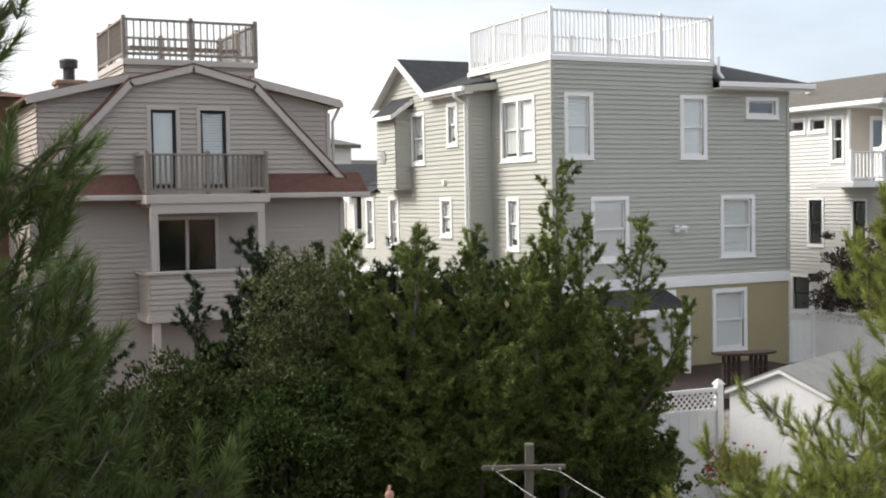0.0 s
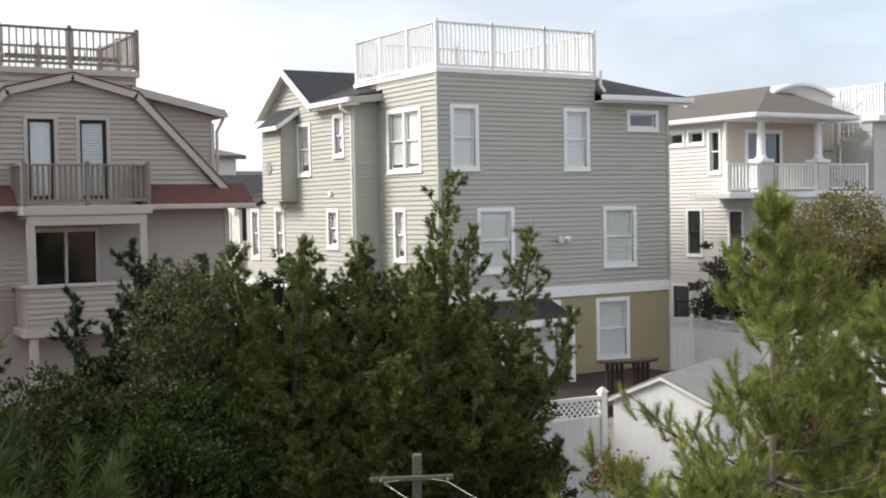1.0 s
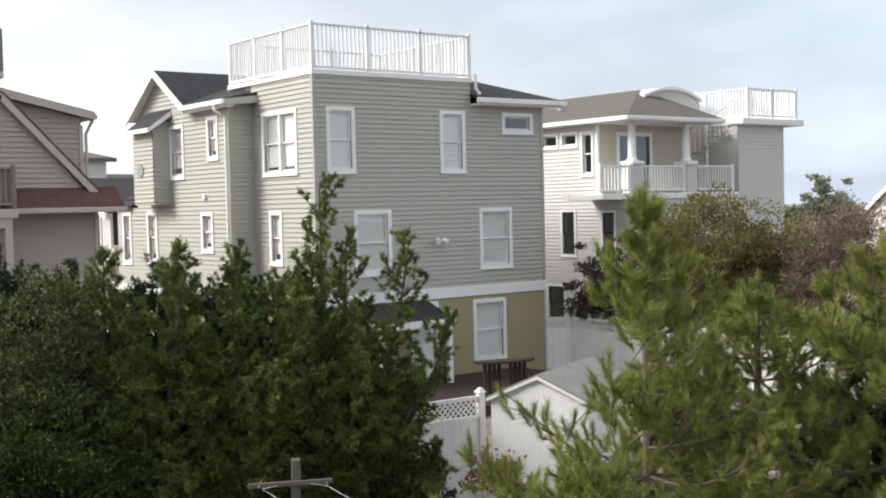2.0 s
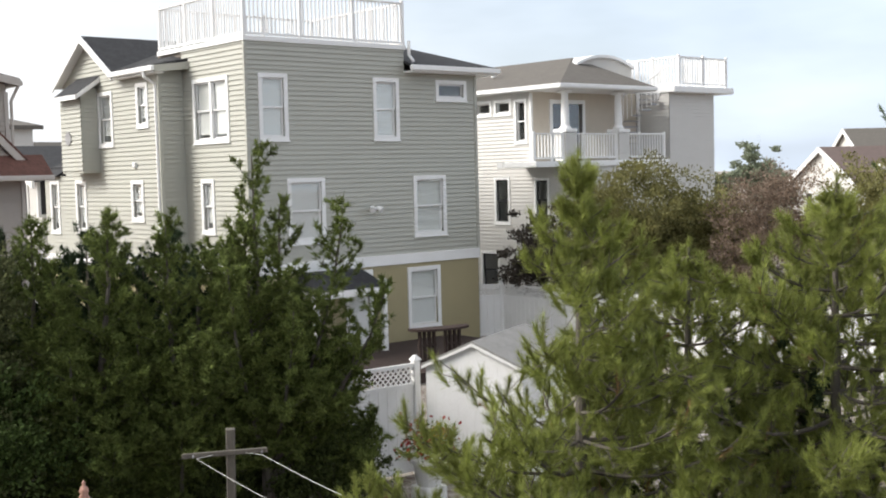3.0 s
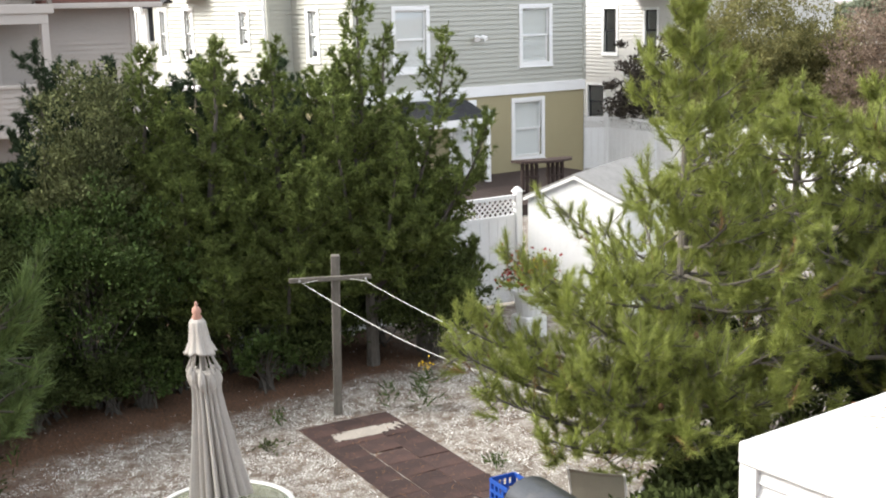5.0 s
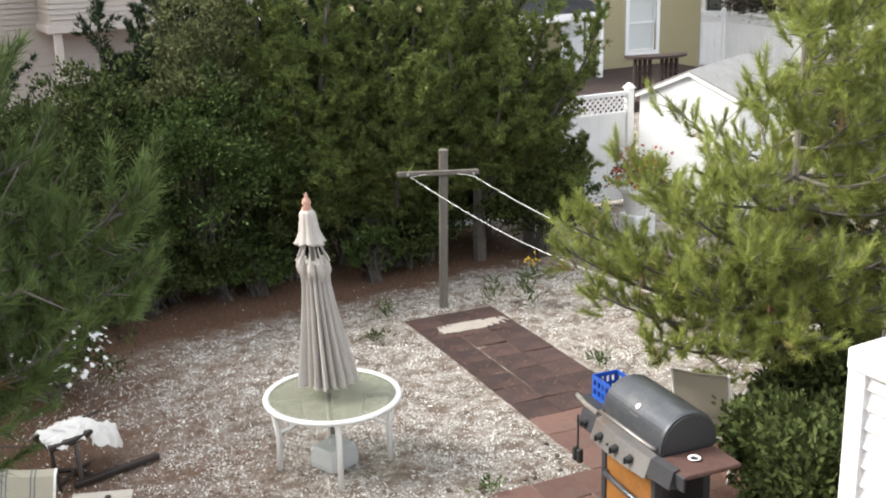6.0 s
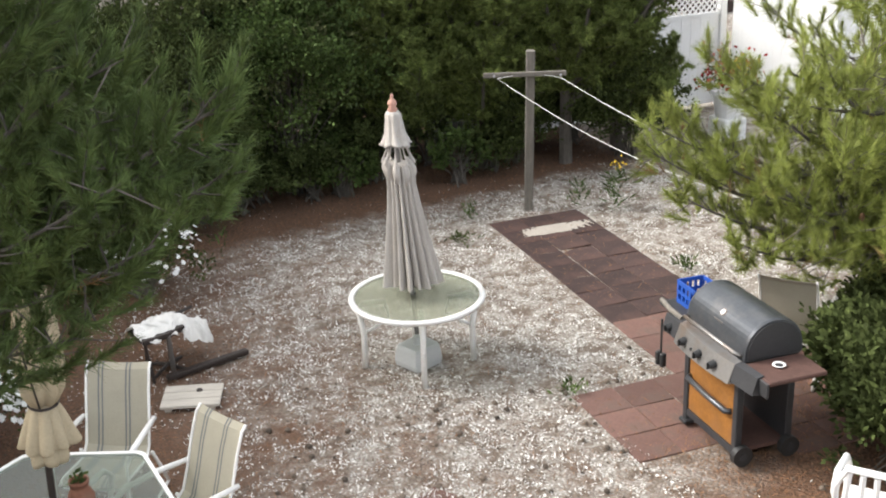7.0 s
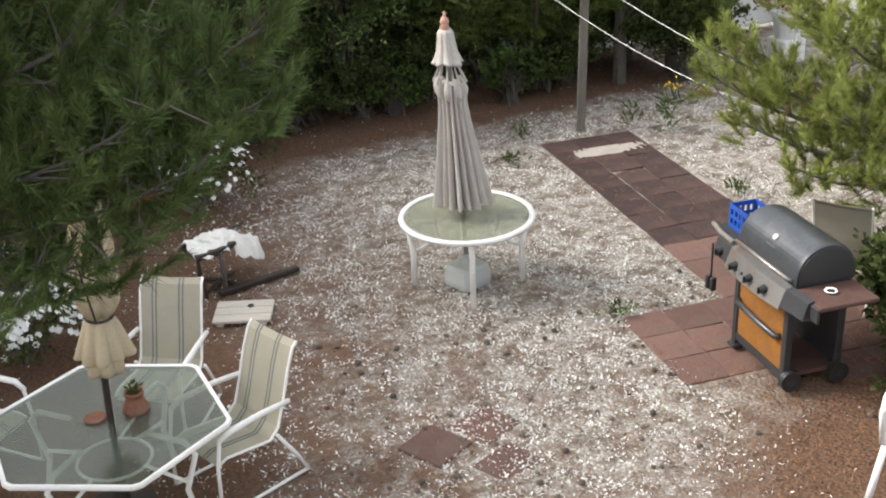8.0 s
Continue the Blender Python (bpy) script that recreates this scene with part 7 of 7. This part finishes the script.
# weeds and the yellow flowers by the walk
for k, (x, y, h, n) in enumerate(((8.05, 11.75, 0.6, 90), (7.75, 12.1, 0.4, 50), (5.82, 11.68, 0.16, 70), (4.95, 7.9, 0.1, 50), (7.55, 9.7, 0.14, 60), (6.3, 12.35, 0.3, 50), (3.2, 12.7, 0.45, 24))):
    r = np.random.default_rng(90 + k)
    t = thing("weed", "tuft of green weed in the gravel", "plant", (x, y, 0), group="weeds in the yard")
    b = r.normal(0, 1, (n, 3)) * np.array([0.07, 0.07, 0]) + np.c_[np.zeros((n, 2)), r.uniform(0.0, h * 0.7, n)]
    chips("blade", blades(r, b, r.normal(0, 0.6, (n, 3)) + np.array([0, 0, 0.9]), max(0.09, h * 0.3), 0.011, 0.35, 1), 4, M_LEAF if k != 2 else M_LEAF_DULL, t)
    if k < 1:
        b = r.normal(0, 1, (16, 3)) * np.array([0.05, 0.05, 0.04]) + np.array([0, 0, h])
        chips("bloom", blades(r, b, r.normal(0, 1, (16, 3)), 0.04, 0.014, 0.5, 1), 4, M_YELLOW, t)

# drift of pale sand over the walk
s = Shape()
for j in range(25):
    for i in range(97):
        u, v = i / 48 - 1, j / 12 - 1
        edge = (1 - u * u) * (1 - v * v) * (1.25 - 0.5 * (u + 1) / 2)
        # shadow streaks at the east end, cut into the drift's height
        shadow_streak = 0.42 * (0.5 + 0.5 * math.sin(34 * u + 5 * v)) * max(0.0, u - 0.15) * (1.1 - v)
        h = max(-0.03, 0.034 * (edge * (0.75 + 0.6 * noise.noise(Vector((u * 3.1, v * 2.3, 2)))) - shadow_streak - 0.24 + 0.22 * noise.noise(Vector((u * 14, v * 6, 4)))))
        s.v.append((7.06 + 0.5 * u + 0.05 * v, 11.5 + 0.15 * v - 0.06 * u, 0.016 + h))
for j in range(24):
    for i in range(96):
        k = j * 97 + i
        s.f.append((k, k + 1, k + 98, k + 97))
tagged(part("sand_drift", s, M_SAND, smooth=True), "drift of pale sand lying over the pavers", "sand")
# ---- beyond the yard ----
M_FENCE = mat("white_vinyl_fence", (0.76, 0.76, 0.755), 0.45, vary=0.05, scale=1.5, fine=20, bump=0.03, stain=(0.6, 0.6, 0.56), stain_amount=0.3)
M_SHED_ROOF = mat("grey_shingle", (0.23, 0.225, 0.215), 0.9, vary=0.15, scale=4, fine=14, bump=0.4)


def fence(points, top, label):
    """A vinyl fence: posts with caps, solid panels, and a lattice strip along the top."""
    f = thing("fence", label, "fence")
    for a, b in zip(points, points[1:]):
        a, b = Vector((*a, 0)), Vector((*b, 0))
        d = (b - a).normalized()
        n = Vector((-d.y, d.x, 0))
        bays = max(1, round((b - a).length / 1.9))
        step = (b - a).length / bays
        for k in range(bays + 1):
            m = basis(a + d * step * k, d, n)
            s = Shape().box(-0.06, 0.06, -0.06, 0.06, 0, top + 0.06, m, 0.01)
            p = part("post", s, M_FENCE, f)
            part("cap", Shape().prism([tuple(m @ Vector((i * 0.08, j * 0.08, top + 0.06))) for i, j in ((-1, -1), (1, -1), (1, 1), (-1, 1))],
                                      [tuple(m @ Vector((i * 0.02, j * 0.02, top + 0.14))) for i, j in ((-1, -1), (1, -1), (1, 1), (-1, 1))]), M_FENCE, p)
        for k in range(bays):
            m = basis(a + d * step * k, d, n)
            u0, u1 = 0.06, step - 0.06
            panel = part("panel", Shape().box(u0, u1, -0.025, 0.025, 0.05, 0.11, m), M_FENCE, f)
            boards = max(3, int((u1 - u0) / 0.18))
            w = (u1 - u0) / boards
            for i in range(boards):
                part("board", Shape().box(u0 + i * w + 0.003, u0 + (i + 1) * w - 0.003, -0.012, 0.012, 0.08, top - 0.36, m), M_FENCE, panel)
            for z in (top - 0.38, top - 0.05):
                part("rail", Shape().box(u0, u1, -0.025, 0.025, z, z + 0.06, m), M_FENCE, panel)
            s, z0, z1 = Shape(), top - 0.32, top - 0.05
            h = z1 - z0
            x = u0 - h
            while x < u1:
                for sign in (1, -1):
                    p0, p1 = (x, x + h) if sign > 0 else (x + h, x)
                    lo, hi = 0.0, 1.0
                    if min(p0, p1) < u0 or max(p0, p1) > u1:
                        t0, t1 = sorted(((u0 - p0) / (p1 - p0), (u1 - p0) / (p1 - p0)))
                        lo, hi = max(0.0, t0), min(1.0, t1)
                    if hi - lo > 0.1:
                        qa, qb = p0 + (p1 - p0) * lo, p0 + (p1 - p0) * hi
                        s.prism([tuple(m @ Vector((qa + e, 0.006 * sign + g, z0 + h * lo))) for e, g in ((-0.018, -0.003), (0.018, -0.003), (0.018, 0.003), (-0.018, 0.003))],
                                [tuple(m @ Vector((qb + e, 0.006 * sign + g, z0 + h * hi))) for e, g in ((-0.018, -0.003), (0.018, -0.003), (0.018, 0.003), (-0.018, 0.003))])
                x += 0.105
            part("lattice", s, M_FENCE, panel)
    return f


fence([(7.2, 15.35), (9.1, 15.3), (11.0, 15.25), (12.38, 15.2)], 1.85, "white vinyl privacy fence with lattice top beside the shed")
fence([(24.08, 26.45), (24.6, 25.95), (24.5, 8.0)], 1.6, "white vinyl privacy fence with lattice top along the lot")

shed = thing("garden_shed", "white garden shed with pale grey gable roof", "shed", (12.55, 13.95, 0), -66)
w, d = 0.84, 2.2
prof = [(-w, 0), (w, 0), (w, 1.90), (0, 2.27), (-w, 1.90)]
n = 12
for i in range(n):
    x0, x1 = -w + 2 * w * i / n, -w + 2 * w * (i + 1) / n - 0.0015
    z0, z1 = 2.27 - 0.37 * abs(x0) / w, 2.27 - 0.37 * abs(x1) / w
    part("board", Shape().prism([(x0, 0, 0), (x1, 0, 0), (x1, 0, z1), (x0, 0, z0)], [(x0, 0.03, 0), (x1, 0.03, 0), (x1, 0.03, z1), (x0, 0.03, z0)]), M_FENCE, shed)
part("body", Shape().prism([(x * 0.985, 0.03, z * 0.992) for x, z in prof], [(x * 0.985, d, z * 0.992) for x, z in prof]), M_FENCE, shed)
for sign in (-1, 1):
    q = [(0, 2.28), (sign * 0.9, 1.883), (sign * 0.9, 1.923), (0, 2.32)]
    part("roof", Shape().prism([(x, -0.04, z) for x, z in q], [(x, d + 0.1, z) for x, z in q]), M_SHED_ROOF, shed)
    q = [(0, 2.235), (sign * 0.9, 1.838), (sign * 0.9, 1.886), (0, 2.283)]
    part("rake", Shape().prism([(x, -0.055, z) for x, z in q], [(x, -0.005, z) for x, z in q]), M_FENCE, shed)

# deck and half-moon bar table of the grey house
M_DECK = mat("dark_brown_deck", (0.045, 0.03, 0.025), 0.9, vary=0.25, bump=0.2)
deck = thing("deck", "dark brown low timber deck behind the grey house", "deck")
for i in range(20):
    part("board", Shape().box(17.0 + 0.29 * i, 17.28 + 0.29 * i, 21.6, 26.2, 0.22, 0.26), M_DECK, deck)
part("skirt", Shape().box(17.0, 22.8, 21.62, 26.2, 0, 0.215), M_DECK, deck)
bar = thing("bar_table", "dark brown half-moon outdoor bar table with slatted legs", "table", (19.35, 22.75, 0.26), -14)
arc = [(0.82 * math.cos(a), -0.42 * math.sin(a)) for a in np.linspace(0, math.pi, 15)] + [(-0.82, 0.12), (0.82, 0.12)]
arc = arc[::-1]
part("tabletop", Shape().prism([(x, y, 0.80) for x, y in arc], [(x, y, 0.86) for x, y in arc]), M_DECK, bar)
for cx in (-0.36, 0.36):
    for k in range(4):
        x = cx + (k - 1.5) * 0.13
        part("slat", Shape().box(x - 0.03, x + 0.03, -0.05, 0.05, 0.05, 0.8), M_DECK, bar)
    part("foot", Shape().box(cx - 0.25, cx + 0.25, -0.06, 0.06, 0, 0.05), M_DECK, bar)
    part("brace", Shape().box(cx - 0.25, cx + 0.25, -0.055, 0.055, 0.4, 0.44), M_DECK, bar)

# red and yellow flowers in a tub near the shed
M_RED = mat("red_bloom", (0.35, 0.03, 0.025), 0.6, vary=0.2, bump=0, random_island=0.3)
r = np.random.default_rng(5)
tub = thing("flower_tub", "flower tub with red and yellow blooms by the white fence", "planter", (11.2, 13.5, 0.34))
part("plinth", Shape().box(-0.2, 0.2, -0.2, 0.2, -0.34, 0.0, None, 0.02), M_FENCE, tub)
part("tub", Shape().lathe([(0.18, 0), (0.24, 0.35), (0.27, 0.35), (0.26, 0.40), (0.22, 0.38)], 16), M_FENCE, tub)
b = r.normal(0, 1, (500, 3)) * np.array([0.2, 0.2, 0.13]) + np.array([0, 0, 0.6])
chips("leaves", blades(r, b, r.normal(0, 1, (500, 3)), 0.07, 0.02, 0.5, 1), 4, M_LEAF, tub)
b = r.normal(0, 1, (260, 3)) * np.array([0.2, 0.2, 0.13]) + np.array([-0.03, -0.05, 0.68])
chips("red_bloom", blades(r, b, r.normal(0, 1, (260, 3)), 0.06, 0.03, 0.5, 1), 4, M_RED, tub)
b = r.normal(0, 1, (60, 3)) * 0.07 + np.array([0.16, -0.1, 0.72])
chips("yellow_bloom", blades(r, b, r.normal(0, 1, (60, 3)), 0.06, 0.03, 0.5, 1), 4, M_YELLOW, tub)

# flat-roofed white annex of the near house, litter on its roof
# a darker white than the house trim, for the annex walls
M_DULL_WHITE = mat("dull_white_vinyl", (0.62, 0.62, 0.61), 0.5, vary=0.06, scale=2, fine=30, bump=0.03)
annex = thing("annex", "white clapboard annex with flat white roof strewn with needles", "annex")
ax, ay, az = 5.1, 4.28, 2.5
part("roof", Shape().box(ax, ax + 3.4, -6.0, ay, az - 0.13, az, None, 0.012), mat("white_roof_membrane", (0.62, 0.62, 0.61), 0.6, vary=0.06, scale=1.5, fine=20, bump=0.1, stain=(0.5, 0.5, 0.48), stain_amount=0.35), annex)
part("wall", wall_mesh((ax + 0.06, -5.9, 0), (0, 1, 0), LEFT, [(0, 0, ay + 5.84), (az - 0.13, 0, ay + 5.84)], (), 0.12), M_DULL_WHITE, annex)
part("wall", wall_mesh((ax + 0.06, ay - 0.06, 0), (1, 0, 0), (0, 1, 0), [(0, 0, 3.2), (az - 0.13, 0, 3.2)], (), 0.12), M_DULL_WHITE, annex)
corner_board(annex, ax + 0.07, ay - 0.07, 0, az - 0.13, M_DULL_WHITE, 0.12)
r = np.random.default_rng(8)
n = 2600
c = np.c_[r.normal(6.65, 0.28, n), r.normal(3.75, 0.13, n), az + r.uniform(0.003, 0.03, n)]
c = c[(c[:, 1] < ay - 0.03) & (c[:, 0] > ax + 0.05)]
tagged(chips("needle_litter", blades(r, c, np.c_[r.normal(0, 1, (len(c), 2)), np.zeros(len(c))], 0.1, 0.003, 0.15, 1), 4, mat("rust_pine_litter", (0.30, 0.13, 0.06), 0.9, random_island=0.4, bump=0)),
       "rust-brown pine needles drifted on the annex roof", "litter", kind="stuff")

# planting beyond the fences
shrub("shrub", "large rounded shrub with yellow-green autumn leaves", (25.8, 21.9), (2.5, 2.0, 5.2), 61, M_YELLOW_GREEN, 0.09, 42000, hollow=0.25, group="shrubs beyond the fence")
shrub("shrub", "large rounded shrub turning rusty brown", (28.5, 19.2), (2.3, 1.8, 5.45), 62, M_RUST, 0.08, 22000, hollow=0.25, group="shrubs beyond the fence")
shrub("shrub", "large rounded shrub with yellow-green autumn leaves", (28.8, 21.5), (2.2, 2.0, 5.0), 63, M_YELLOW_GREEN, 0.105, 16000, hollow=0.25, group="shrubs beyond the fence")
shrub("shrub", "large rounded shrub with yellow-green autumn leaves", (27.9, 21.4), (2.2, 1.8, 5.35), 67, M_YELLOW_GREEN, 0.09, 30000, hollow=0.25, group="shrubs beyond the fence")
shrub("shrub", "large rounded shrub with yellow-green autumn leaves", (31.0, 18.0), (2.3, 2.0, 5.2), 66, M_YELLOW_GREEN, 0.09, 20000, group="shrubs beyond the fence")
shrub("shrub", "dark twiggy purple-green shrub by the ivory house", (25.9, 25.2), (1.75, 1.2, 4.5), 64, M_TWIGGY, 0.11, 11000, hollow=0.3, stems=16, group="shrubs beyond the fence")
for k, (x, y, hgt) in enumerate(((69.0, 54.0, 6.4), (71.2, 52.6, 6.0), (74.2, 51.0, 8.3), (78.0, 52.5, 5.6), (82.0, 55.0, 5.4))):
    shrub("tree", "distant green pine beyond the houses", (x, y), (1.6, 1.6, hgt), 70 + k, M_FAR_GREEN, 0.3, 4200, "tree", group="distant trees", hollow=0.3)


def far_house(x, y, w, d, h, ridge, roof, turn, label, dormer=False):
    """A distant gabled house: walls, roof, windows."""
    t = thing("house", label, "house", (x, y, 0), turn, "distant houses")
    part("wall", Shape().prism([(-w, -d, 0), (w, -d, 0), (w, -d, h), (0 if not dormer else w, -d, h), (-w, -d, h)], [(-w, d, 0), (w, d, 0), (w, d, h), (0 if not dormer else w, d, h), (-w, d, h)]), M_IVORY, t)
    for sign in (-1, 1):
        part("roof", Shape().prism([(-w - 0.4, sign * (d + 0.4), h - 0.1), (w + 0.4, sign * (d + 0.4), h - 0.1), (w + 0.4, 0, ridge), (-w - 0.4, 0, ridge)],
                                   [(-w - 0.4, sign * (d + 0.4), h + 0.1), (w + 0.4, sign * (d + 0.4), h + 0.1), (w + 0.4, 0, ridge + 0.2), (-w - 0.4, 0, ridge + 0.2)]), roof, t)
    for sign in (-1, 1):
        part("gable", Shape().prism([(sign * w, -d, h), (sign * w, d, h), (sign * w, 0, ridge)], [(sign * (w - 0.15), -d, h), (sign * (w - 0.15), d, h), (sign * (w - 0.15), 0, ridge)]), M_IVORY, t)
    s = Shape()
    for sign in (-1, 1):
        q = [(sign * (d + 0.42), h - 0.35), (sign * (d + 0.42), h + 0.08), (0, ridge + 0.18), (0, ridge - 0.25)]
        s.prism([(-w - 0.5, y, z) for y, z in q], [(-w - 0.4, y, z) for y, z in q])
    part("rake", s, M_WHITE, t)
    if dormer:
        for cx in (-w * 0.45, w * 0.45):
            part("dormer", Shape().prism([(cx - 0.95, -d + 0.6, h + 0.3), (cx + 0.95, -d + 0.6, h + 0.3), (cx, -d + 0.6, h + 1.5)], [(cx - 0.95, 0, h + 0.3), (cx + 0.95, 0, h + 0.3), (cx, 0, h + 1.5)]), M_IVORY, t)
    # panes are opaque near-black, with the room's gloom in their colour
    for i in range(4):
        for z in (1.0, 3.7):
            if z + 1.4 < h:
                cx = -w + (i + 0.5) * w / 2
                p = part("window", Shape().box(cx - 0.6, cx + 0.6, -d - 0.06, -d + 0.02, z, z + 1.5), M_WHITE, t)
                part("pane", Shape().box(cx - 0.48, cx + 0.48, -d - 0.09, -d - 0.065, z + 0.12, z + 1.38), M_DARK, p)
    for z in (1.0, 3.7):
        if z + 1.4 < h:
            for cy in (-d * 0.45, d * 0.45):
                p = part("window", Shape().box(-w - 0.06, -w + 0.02, cy - 0.5, cy + 0.5, z, z + 1.5), M_WHITE, t)
                part("pane", Shape().box(-w - 0.09, -w - 0.065, cy - 0.4, cy + 0.4, z + 0.12, z + 1.38), M_DARK, p)
    return t


far_house(96.2, 53.6, 5.6, 4.4, 3.4, 6.2, mat("mauve_brown_shingle", (0.14, 0.105, 0.095), 0.9, vary=0.15), -24, "distant ivory house with mauve-brown roof and small dormers", True)
far_house(122.0, 62.0, 9.0, 4.0, 6.0, 8.4, M_SHINGLE_GREY, -40, "distant pale house with grey roof")
far_house(30.5, 79.0, 3.5, 4.0, 5.4, 7.6, M_SHINGLE_GREY, 10, "distant white gabled house with grey roof")
far_house(22.0, 62.0, 1.2, 4.0, 7.75, 8.2, M_SHINGLE_GREY, 0, "distant tall white house with grey roof")
far_house(19.6, 47.0, 1.8, 3.0, 5.15, 6.3, M_SHINGLE_BLACK, 0, "neighbouring white house with charcoal roof")
far_house(37.0, 97.0, 5.0, 4.0, 6.0, 8.2, M_SHINGLE_GREY, 20, "distant white gabled house with grey roof")

# brick house at the far left
brick = thing("house", "dark red brick house with brown roof beyond the taupe house", "house")
part("wall", Shape().box(-6, 3.9, 31.6, 38, 0, 7.7), M_BRICK, brick)
part("roof", Shape().prism([(-6.3, 31.3, 7.7), (4.15, 31.3, 7.7), (4.15, 38.4, 7.7), (-6.3, 38.4, 7.7)], [(-6.3, 33.5, 8.2), (2.2, 33.5, 8.2), (2.2, 35, 8.2), (-6.3, 35, 8.2)]), M_SHINGLE_RED, brick)
